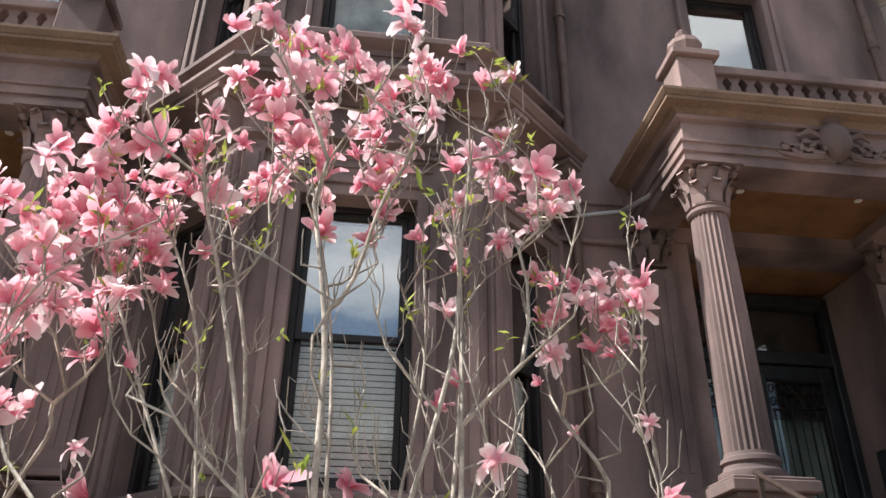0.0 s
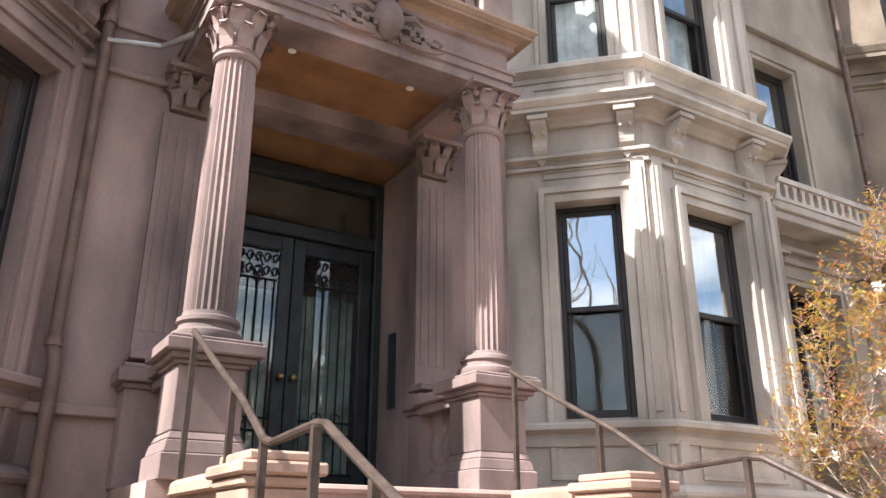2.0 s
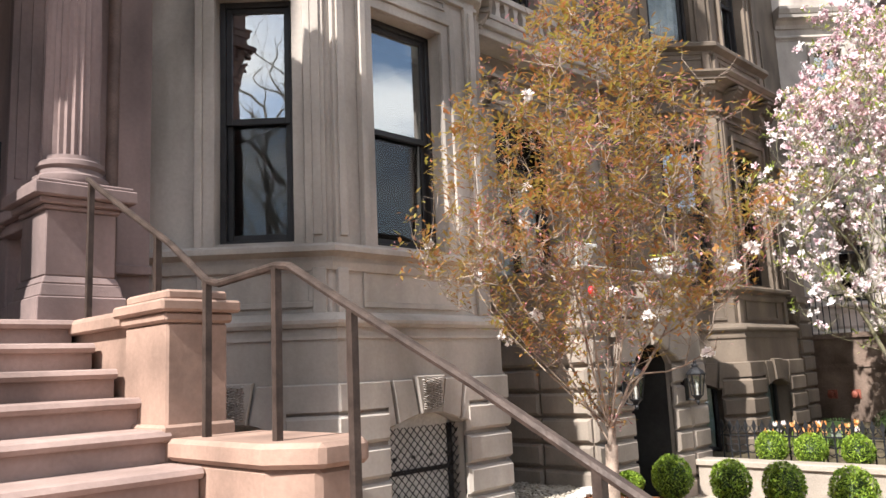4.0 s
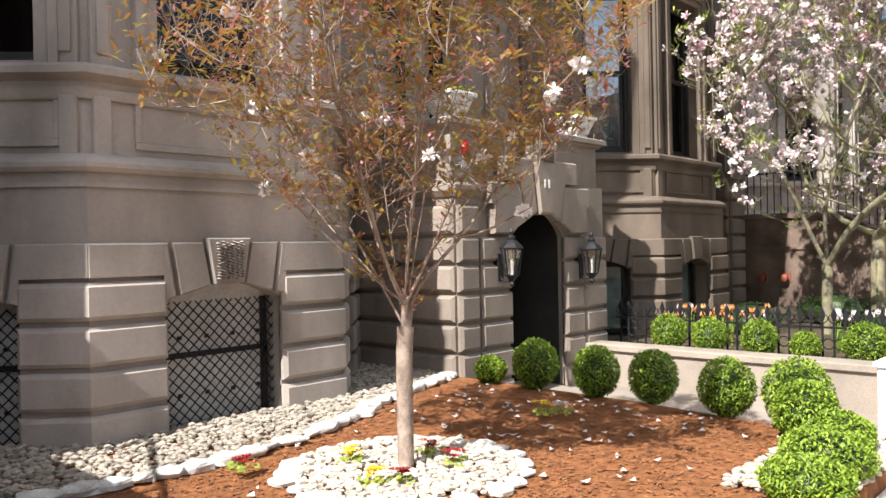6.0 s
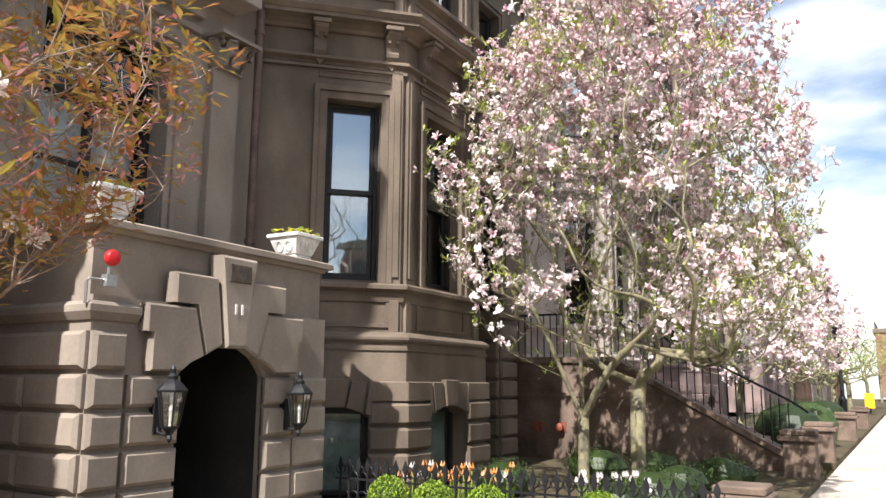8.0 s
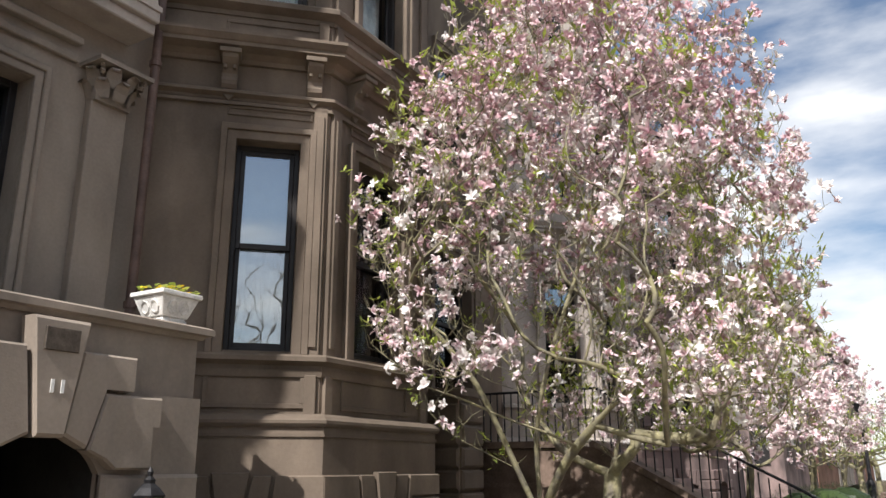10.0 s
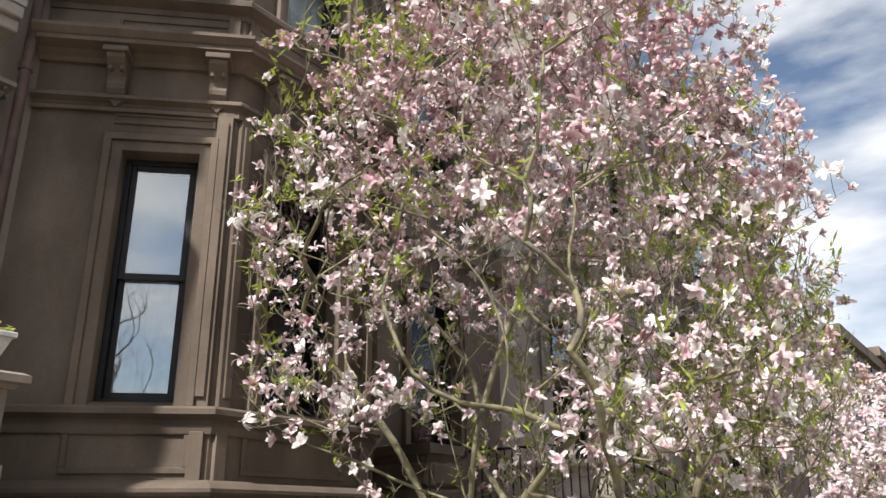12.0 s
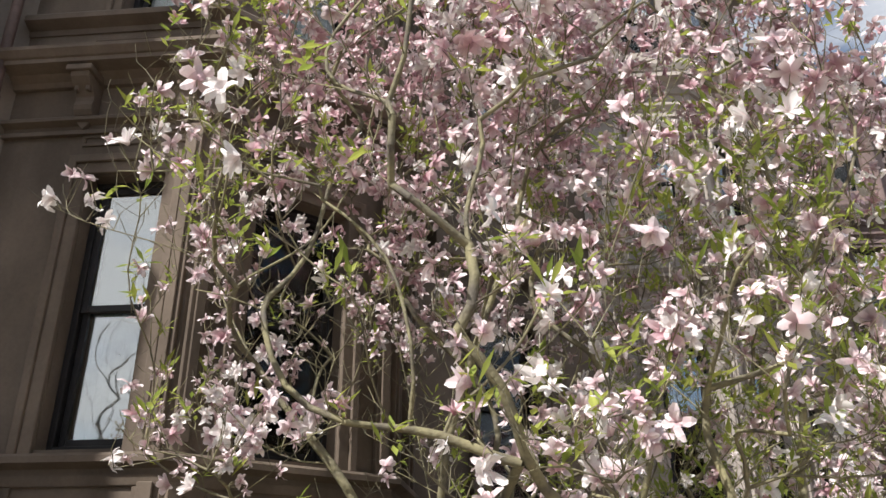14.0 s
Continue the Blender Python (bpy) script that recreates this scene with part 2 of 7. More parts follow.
FALLEN = leafy("fallen_petal", (0.7, 0.6, 0.58), (0.82, 0.78, 0.74), through=0.1)


# ---- mesh tools ----
class Shape:
    """Gathers boxes, prisms, sweeps, lathes and tubes in a local frame: origin o, directions u (along), v (outward), z."""

    def __init__(self, o=(0, 0, 0), u=(1, 0), v=(0, -1)):
        self.v, self.f = [], []
        self.o, self.du, self.dv = o, u, v

    def at(self, a, b, c):
        return (self.o[0] + self.du[0] * a + self.dv[0] * b, self.o[1] + self.du[1] * a + self.dv[1] * b, self.o[2] + c)

    def hull(self, pts, faces):
        k = len(self.v)
        self.v += [self.at(*p) for p in pts]
        self.f += [tuple(k + i for i in f) for f in faces]

    def box(self, u0, u1, v0, v1, z0, z1):
        p = [(a, b, c) for c in (z0, z1) for b in (v0, v1) for a in (u0, u1)]
        self.hull(p, [(0, 2, 3, 1), (4, 5, 7, 6), (0, 1, 5, 4), (2, 6, 7, 3), (0, 4, 6, 2), (1, 3, 7, 5)])

    def block(self, u0, u1, v0, v1, z0, z1, c=0.02, turn0=False, turn1=False):
        """A block whose outer face (v1) has chamfered edges; turn0, turn1: an end mitred to meet the next side of a bay."""
        k = math.tan(radians(22.5))
        e0, e1 = (u0 - (v1 - c) * k, u1 + (v1 - c) * k)
        a0, a1 = (e0 if turn0 else u0), (e1 if turn1 else u1)
        b0, b1 = (u0 - v1 * k if turn0 else u0 + c), (u1 + v1 * k if turn1 else u1 - c)
        p = [(u0, v0, z0), (u1, v0, z0), (u1, v0, z1), (u0, v0, z1), (a0, v1 - c, z0), (a1, v1 - c, z0), (a1, v1 - c, z1), (a0, v1 - c, z1),
             (b0, v1, z0 + c), (b1, v1, z0 + c), (b1, v1, z1 - c), (b0, v1, z1 - c)]
        f = [(0, 3, 2, 1), (8, 9, 10, 11)]
        for i in range(4):
            j = (i + 1) % 4
            f += [(i, j, 4 + j, 4 + i), (4 + i, 4 + j, 8 + j, 8 + i)]
        self.hull(p, f)

    def prism(self, pts, v0, v1):
        """pts: (u, z) outline, pushed from v0 to v1."""
        n = len(pts)
        p = [(a, v0, c) for a, c in pts] + [(a, v1, c) for a, c in pts]
        self.hull(p, [tuple(range(n)), tuple(range(2 * n - 1, n - 1, -1))] + [(i, i + n, (i + 1) % n + n, (i + 1) % n) for i in range(n)])

    def slab(self, pts, z0, z1):
        """pts: (u, v) outline in plan."""
        n = len(pts)
        p = [(a, b, z0) for a, b in pts] + [(a, b, z1) for a, b in pts]
        self.hull(p, [tuple(range(n)), tuple(range(2 * n - 1, n - 1, -1))] + [(i, i + n, (i + 1) % n + n, (i + 1) % n) for i in range(n)])

    def lathe(self, u, v, prof, n=16, flutes=0, depth=0.0):
        k, rows = len(self.v), len(prof)
        for r, z in prof:
            for i in range(n):
                a = 2 * math.pi * i / n
                rr = r * (1 - (depth if flutes and i % 2 else 0))
                self.v.append(self.at(u + rr * math.cos(a), v + rr * math.sin(a), z))
        for j in range(rows - 1):
            for i in range(n):
                self.f.append((k + j * n + i, k + j * n + (i + 1) % n, k + (j + 1) * n + (i + 1) % n, k + (j + 1) * n + i))
        self.f.append(tuple(k + i for i in range(n - 1, -1, -1)))
        self.f.append(tuple(k + (rows - 1) * n + i for i in range(n)))

    def tube(self, pts, r, n=8):
        k = len(self.v)
        P = [Vector(self.at(*p)) for p in pts]
        for i, p in enumerate(P):
            d = (P[min(i + 1, len(P) - 1)] - P[max(i - 1, 0)]).normalized()
            s = d.cross(Vector((0, 0, 1)) if abs(d.z) < 0.9 else Vector((1, 0, 0))).normalized()
            t = d.cross(s)
            rr = r[i] if isinstance(r, (list, tuple)) else r
            self.v += [tuple(p + s * rr * math.cos(2 * math.pi * q / n) + t * rr * math.sin(2 * math.pi * q / n)) for q in range(n)]
        for i in range(len(P) - 1):
            for q in range(n):
                self.f.append((k + i * n + q, k + i * n + (q + 1) % n, k + (i + 1) * n + (q + 1) % n, k + (i + 1) * n + q))
        self.f.append(tuple(k + q for q in range(n)))
        self.f.append(tuple(k + (len(P) - 1) * n + q for q in range(n - 1, -1, -1)))

    def sweep(self, path, prof):
        """A moulding: prof is a closed outline of (out, z), run along the plan path of (x, y), whose left side is outward, with mitred corners."""
        k, n = len(self.v), len(prof)
        P = [Vector(p) for p in path]
        for i, p in enumerate(P):
            d0 = (P[i] - P[i - 1]).normalized() if i else (P[1] - P[0]).normalized()
            d1 = (P[i + 1] - P[i]).normalized() if i < len(P) - 1 else d0
            n0, n1 = Vector((d0.y, -d0.x)), Vector((d1.y, -d1.x))
            m = (n0 + n1).normalized()
            m = m / max(0.3, m.dot(n0))
            self.v += [(p.x + m.x * a, p.y + m.y * a, c) for a, c in prof]
        for i in range(len(P) - 1):
            for q in range(n):
                self.f.append((k + i * n + q, k + i * n + (q + 1) % n, k + (i + 1) * n + (q + 1) % n, k + (i + 1) * n + q))
        self.f.append(tuple(k + q for q in range(n - 1, -1, -1)))
        self.f.append(tuple(k + (len(P) - 1) * n + q for q in range(n)))


def mesh_of(name, s, mat, smooth=False, bevel=0.0):
    me = bpy.data.meshes.new(name)
    me.from_pydata(s.v, [], s.f)
    me.materials.append(mat)
    bm = bmesh.new()
    bm.from_mesh(me)
    bmesh.ops.recalc_face_normals(bm, faces=bm.faces)
    if bevel:
        ed = [e for e in bm.edges if len(e.link_faces) == 2 and e.calc_face_angle(0) > 0.6]
        bmesh.ops.bevel(bm, geom=ed, offset=bevel, segments=1, affect="EDGES", clamp_overlap=True)
    bm.to_mesh(me)
    bm.free()
    if smooth:
        me.shade_smooth()
        me.set_sharp_from_angle(angle=radians(40))
    return me


def part(name, s, mat, parent=None, label="", smooth=False, bevel=0.0):
    ob = new(name, mesh_of(name, s, mat, smooth, bevel))
    if parent:
        ob.parent = parent
    if label:
        ob["label"] = label
    return ob


def thing(name, label, category, at=(0, 0, 0), group="", kind=""):
    ob = new(name)
    ob.location = at
    ob.empty_display_size = 0.1
    return tagged(ob, label, category, group, kind)


def under(name, s, mat, parent, label="", smooth=False, bevel=0.0):
    """A part whose shape is given in world places, under a thing that stands elsewhere."""
    ob = part(name, s, mat, parent, label, smooth, bevel)
    base = parent
    place = Vector((0, 0, 0))
    while base:
        place += base.location
        base = base.parent
    ob.location = -place
    return ob


def facet(p, q, z=0.0):
    """A frame along the plan line from p to q with v outward (to the right of the way)."""
    d = (Vector(q) - Vector(p)).normalized()
    return dict(o=(p[0], p[1], z), u=(d.x, d.y), v=(d.y, -d.x)), (Vector(q) - Vector(p)).length


def wall_with(s, length, z0, z1, holes, thick):
    """One connected wall from u = 0 to length with rectangular holes (u0, u1, za, zb) through it."""
    us = sorted({0.0, length} | {h[k] for h in holes for k in (0, 1)})
    zs = sorted({z0, z1} | {min(z1, max(z0, h[k])) for h in holes for k in (2, 3)})
    full = [[not any(a <= us[i] and us[i + 1] <= b and za <= zs[j] and zs[j + 1] <= zb for a, b, za, zb in holes) for j in range(len(zs) - 1)] for i in range(len(us) - 1)]
    ids, base = {}, len(s.v)

    def at(i, j, k):
        if (i, j, k) not in ids:
            ids[(i, j, k)] = len(s.v)
            s.v.append(s.at(us[i], -thick if k else 0.0, zs[j]))
        return ids[(i, j, k)]

    def solid(i, j):
        return 0 <= i < len(us) - 1 and 0 <= j < len(zs) - 1 and full[i][j]

    for i in range(len(us) - 1):
        for j in range(len(zs) - 1):
            if not full[i][j]:
                continue
            for k in (0, 1):
                s.f.append((at(i, j, k), at(i + 1, j, k), at(i + 1, j + 1, k), at(i, j + 1, k)))
            for di, dj, p, q in ((-1, 0, (i, j), (i, j + 1)), (1, 0, (i + 1, j), (i + 1, j + 1)), (0, -1, (i, j), (i + 1, j)), (0, 1, (i, j + 1), (i + 1, j + 1))):
                if not solid(i + di, j + dj):
                    s.f.append((at(*p, 0), at(*q, 0), at(*q, 1), at(*p, 1)))


# ---- windows ----
def sash_window(fr, a, b, za, zb, label, lower="none", group="sash windows", depth=0.16, glass=None, upper="none", low=None):
    """A double-hung window in the opening a..b, za..zb of the facet frame fr."""
    glass = glass or GLASS
    c = Shape(**fr).at((a + b) / 2, -depth, za)
    w = thing("window", label, "window", c, group, "structure")
    s = Shape(**fr)
    t = 0.055
    for u0, u1, z0, z1 in ((a, a + t, za, zb), (b - t, b, za, zb), (a + t, b - t, zb - t, zb), (a + t, b - t, za, za + 0.05)):
        s.box(u0, u1, -depth - 0.1, -depth + 0.02, z0, z1)
    under("window_frame", s, FRAME_DARK, w, bevel=0.006)
    mid = za + (zb - za) * 0.5
    for nm, z0, z1, dv in (("upper_sash", mid - 0.03, zb - t, 0.0), ("lower_sash", za + 0.05, mid + 0.03, -0.045)):
        s = Shape(**fr)
        r = 0.05
        v0, v1 = -depth - 0.04 + dv, -depth + dv
        for u0, u1, y0, y1 in ((a + t, a + t + r, z0, z1), (b - t - r, b - t, z0, z1), (a + t + r, b - t - r, z1 - r, z1), (a + t + r, b - t - r, z0, z0 + r + 0.01)):
            s.box(u0, u1, v0, v1, y0, y1)
        sash = under(nm, s, FRAME_DARK, w, bevel=0.005)
        g = Shape(**fr)
        g.box(a + t + r, b - t - r, v0 + 0.015, v0 + 0.021, z0 + r, z1 - r)
        under("pane", g, glass if nm == "upper_sash" else low or GLASS_DIM, sash).visible_shadow = False
    for what, z0, z1 in ((lower, za + 0.06, mid), (upper, mid, zb - t)):
        if what == "blind":
            s = Shape(**fr)
            k = int((z1 - z0) / 0.05)
            for i in range(k):
                z = z0 + i * 0.05
                s.hull([(a + t, -depth - 0.12, z), (b - t, -depth - 0.12, z), (b - t, -depth - 0.095, z + 0.034), (a + t, -depth - 0.095, z + 0.034),
                        (a + t, -depth - 0.124, z + 0.002), (b - t, -depth - 0.124, z + 0.002), (b - t, -depth - 0.099, z + 0.036), (a + t, -depth - 0.099, z + 0.036)],
                       [(0, 1, 2, 3), (7, 6, 5, 4), (0, 4, 5, 1), (2, 6, 7, 3)])
            under("blind", s, BLIND, w, "white slatted blind")
        elif what in ("shade", "curtain"):
            s = Shape(**fr)
            n = 14
            for i in range(n):
                x0, x1 = a + t + (b - a - 2 * t) * i / n, a + t + (b - a - 2 * t) * (i + 1) / n
                d0, d1 = (0.015 * math.sin(i * 1.7), 0.015 * math.sin((i + 1) * 1.7)) if what == "curtain" else (0, 0)
                s.hull([(x0, -depth - 0.2 + d0, z0), (x1, -depth - 0.2 + d1, z0), (x1, -depth - 0.2 + d1, z1), (x0, -depth - 0.2 + d0, z1)], [(0, 1, 2, 3)])
            under(what, s, BLIND if what == "shade" else CURTAIN, w, "plain white roller shade" if what == "shade" else "pale hanging curtain")
    return w


def architrave(s, a, b, za, zb, w=0.16, ears=True):
    """The stepped stone surround of an opening, standing proud of the wall."""
    for off, ww, pr in ((0.0, w * 0.6, 0.05), (w * 0.6, w * 0.4, 0.08)):
        p, q, h = a - off, b + off, zb + off
        s.prism([(p - ww, za), (p, za), (p, h), (q, h), (q, za), (q + ww, za), (q + ww, h + ww), (p - ww, h + ww)], 0.0, pr)


def panel(s, a, b, za, zb, pr=0.025, w=0.05):
    """A raised moulding round a recessed field."""
    s.box(a, b, 0, pr, za, za + w)
    s.box(a, b, 0, pr, zb - w, zb)
    s.box(a, a + w, 0, pr, za + w, zb - w)
    s.box(b - w, b, 0, pr, za + w, zb - w)


def console(fr, u, z0, z1, mat, parent, out=0.26, w=0.17):
    """A scrolled bracket under the cornice, with a diamond drop."""
    s = Shape(**fr)
    h = z1 - z0
    n = 9
    side = []
    for i in range(n):
        t = i / (n - 1)
        side.append((out * (0.35 + 0.65 * t ** 1.6) + 0.03 * math.sin(t * 9), z0 + h * 0.86 * t))
    k = [(0.0, z0)] + side + [(out, z0 + h * 0.86), (0, z0 + h * 0.86)]
    pts = [(u - w / 2, v, z) for v, z in k] + [(u + w / 2, v, z) for v, z in k]
    m = len(k)
    s.hull(pts, [tuple(range(m)), tuple(range(2 * m - 1, m - 1, -1))] + [(i, i + m, (i + 1) % m + m, (i + 1) % m) for i in range(m)])
    s.box(u - w / 2 - 0.03, u + w / 2 + 0.03, 0, out + 0.04, z0 + h * 0.86, z1)
    for d in (-0.3, 0.3):
        s.box(u + d * w - 0.018, u + d * w + 0.018, 0.02, out * 0.75, z0 + h * 0.5, z0 + h * 0.8)
    s.prism([(u, z0 - 0.13), (u + w * 0.55, z0 - 0.02), (u - w * 0.55, z0 - 0.02)], 0.0, 0.07)
    under("console", s, mat, parent, bevel=0.006)


# ---- the houses ----
FRONT, BASE_OUT, FW = 5.58, 0.12, 2.0


def bay_path(x0, yl, yr, out=0.0, fw=FW):
    k = out * math.tan(radians(22.5))
    c = out * math.sqrt(2)
    return [(x0 - (yl - FRONT) - c, yl), (x0 - k, FRONT - out), (x0 + fw + k, FRONT - out), (x0 + fw + (yr - FRONT) + c, yr)]


def rect_prof(o0, o1, z0, z1):
    return [(o0, z0), (o1, z0), (o1, z1), (o0, z1)]


def cornice_prof(o, z0, z1, out, back=-0.02):
    """A cornice outline: bed mould, drip, corona and cyma."""
    h = z1 - z0
    return [(back, z0), (o + 0.03, z0), (o + 0.05, z0 + 0.18 * h), (o + 0.35 * out, z0 + 0.38 * h), (o + 0.8 * out, z0 + 0.42 * h), (o + 0.8 * out, z0 + 0.6 * h),
            (o + 0.86 * out, z0 + 0.63 * h), (o + out, z0 + 0.85 * h), (o + out, z1), (back, z1 + 0.015)]


def sill_prof(z0, z1, out):
    h = z1 - z0
    return [(-0.02, z0), (0.02, z0), (0.03, z0 + 0.3 * h), (out * 0.7, z0 + 0.45 * h), (out, z0 + 0.55 * h), (out, z0 + 0.85 * h), (out * 0.85, z1), (-0.02, z1)]


def arch_curve(a, b, spring, crown, n=10):
    """Points of a segmental arch from (a, spring) over the crown to (b, spring)."""
    w, h = (b - a) / 2, crown - spring
    r = (w * w + h * h) / (2 * h)
    m, cz = (a + b) / 2, crown - r
    a0 = math.asin(w / r)
    return [(m + r * math.sin(-a0 + 2 * a0 * i / n), cz + r * math.cos(-a0 + 2 * a0 * i / n)) for i in range(n + 1)]


COURSES = [(0.0, 0.30), (0.33, 0.585), (0.615, 0.885), (0.915, 1.175)]
piece_jobs = []


def base_facet(house, fr, length, a, b, mat, key="rough", grille=True, crown=1.14, spring=1.0, floor=0.1, shade=None, side=1):
    """A rusticated basement facet with a segment-headed window between a and b."""
    s = Shape(**fr)
    wall_with(s, length, -0.4, 1.94, [(a, b, floor, crown)], 0.35)
    under("base_wall", s, mat, house)
    curve = arch_curve(a, b, spring, crown)
    s = Shape(**fr)
    k = len(curve)
    for side in (0, 1):
        pts = curve[:k // 2 + 1] if side == 0 else curve[k // 2:]
        corner = (a, crown + 0.002) if side == 0 else (b, crown + 0.002)
        s.prism(pts + [corner] if side else [corner] + pts, -0.3, 0.0)
    under("arch_head", s, mat, house)
    m = (a + b) / 2
    for z0, z1 in COURSES:
        for u0, u1 in ((0.0, a), (b, length)):
            if u1 - u0 > 0.12:
                piece_jobs.append((house, fr, ("block", u0, u1, z0, z1, u0 == 0.0 and side > 0, u1 == length and side < 2), mat))
    kw = 0.125
    piece_jobs.append((house, fr, ("poly", [(m - kw, crown - 0.02), (m + kw, crown - 0.02), (m + kw * 1.45, 1.46), (m - kw * 1.45, 1.46)], 0.075), mat))
    w = (b - a) / 2
    for sg in (-1, 1):
        piece_jobs.append((house, fr, ("poly", [(m + sg * (kw + 0.02), crown - 0.025), (m + sg * w * 0.8, crown - 0.09), (m + sg * w * 0.92, 1.43), (m + sg * (kw * 1.5 + 0.02), 1.43)], 0.05), mat))
        edge = (-0.03 if side > 0 else 0.0) if sg < 0 else length + (0.03 if side < 2 else 0.0)
        piece_jobs.append((house, fr, ("poly", [(m + sg * (w * 0.8 + 0.03), crown - 0.1), (m + sg * (w + 0.02), spring + 0.02), (m + sg * (w + 0.02), 1.2), (edge, 1.2), (edge, 1.43), (m + sg * (w * 0.92 + 0.03), 1.43)], 0.05), mat))
    if key == "rough":
        s = Shape(**fr)
        rnd = random.Random(int(m * 100) + int(fr["o"][0] * 10))
        for i in range(6):
            for j in range(13):
                uu = m - 0.12 + 0.24 * (i + 0.5) / 6 + rnd.uniform(-0.008, 0.008)
                zz = crown + 0.015 + (1.44 - crown - 0.02) * (j + 0.5 * (i % 2) + 0.25) / 13
                rx, rz, sk = rnd.uniform(0.014, 0.021), rnd.uniform(0.008, 0.012), rnd.uniform(-0.008, 0.008)
                s.hull([(uu - rx, 0.072, zz - sk), (uu, 0.072, zz - rz), (uu + rx, 0.072, zz + sk), (uu, 0.072, zz + rz), (uu - rx * 0.5, 0.108, zz), (uu + rx * 0.5, 0.108, zz)], [(0, 1, 4), (1, 5, 4), (1, 2, 5), (2, 3, 5), (3, 4, 5), (3, 0, 4)])
        under("carved_keystone_panel", s, mat, house)
    back = Shape(**fr)
    back.box(a - 0.05, b + 0.05, -0.36, -0.34, floor - 0.1, crown + 0.05)
    if grille:
        g = thing("window_grille", "black diamond iron grille over a pale basement window shutter", "window grille", Shape(**fr).at(m, -0.12, floor), "basement window grilles")
        s = Shape(**fr)
        s.box(a + 0.03, b - 0.03, -0.2, -0.17, floor, crown - 0.02)
        sh = under("shutter", s, SECURITY, g, "pale grey panelled shutter")
        s = Shape(**fr)
        s.box(a + 0.03, b - 0.03, -0.168, -0.145, floor + (crown - floor) * 0.46, floor + (crown - floor) * 0.5)
        s.box(a + 0.03, a + 0.08, -0.168, -0.145, floor, spring)
        s.box(b - 0.08, b - 0.03, -0.168, -0.145, floor, spring)
        under("shutter_rail", s, FRAME_DARK, sh)
        step = 0.085
        span = b - a + (crown - floor)
        for sg in (1, -1):
            t = step
            while t < span:
                p, q = (t, 0.0), (0.0, t)
                if p[0] > b - a:
                    p = (b - a, t - (b - a))
                if q[1] > spring - floor:
                    q = (t - (spring - floor), spring - floor)
                if p[0] > q[0] + 0.02:
                    s = Shape(**fr)
                    pu, qu = (a + p[0], a + q[0]) if sg > 0 else (b - p[0], b - q[0])
                    s.tube([(pu, -0.1 - 0.006 * sg, floor + p[1]), (qu, -0.1 - 0.006 * sg, floor + q[1])], 0.0055, 4)
                    under("bar", s, IRON, g)
                t += step
        for i in range(2):
            for j in range(4):
                s = Shape(**fr)
                s.box(a + (b - a) * (j + 0.7) / 4.4 - 0.014, a + (b - a) * (j + 0.7) / 4.4 + 0.014, -0.105, -0.085, floor + 0.2 + 0.42 * i, floor + 0.228 + 0.42 * i)
                under("boss", s, IRON, g)
    else:
        if shade:
            g = thing("window", shade, "window", Shape(**fr).at(m, -0.2, floor), "basement windows", "structure")
            s = Shape(**fr)
            for u0, u1, z0, z1 in ((a, a + 0.05, floor, crown), (b - 0.05, b, floor, crown), (a + 0.05, b - 0.05, crown - 0.1, crown), (a + 0.05, b - 0.05, floor, floor + 0.05)):
                s.box(u0, u1, -0.26, -0.2, z0, z1)
            under("window_frame", s, FRAME_DARK, g)
            s = Shape(**fr)
            s.box(a + 0.05, b - 0.05, -0.235, -0.229, floor + 0.05, crown - 0.1)
            under("pane", s, GLASS_CLEAR, g)
            s = Shape(**fr)
            s.box(a + 0.05, b - 0.05, -0.31, -0.3, floor + 0.05, crown - 0.1)
            under("blind", s, CURTAIN, g)
    return back


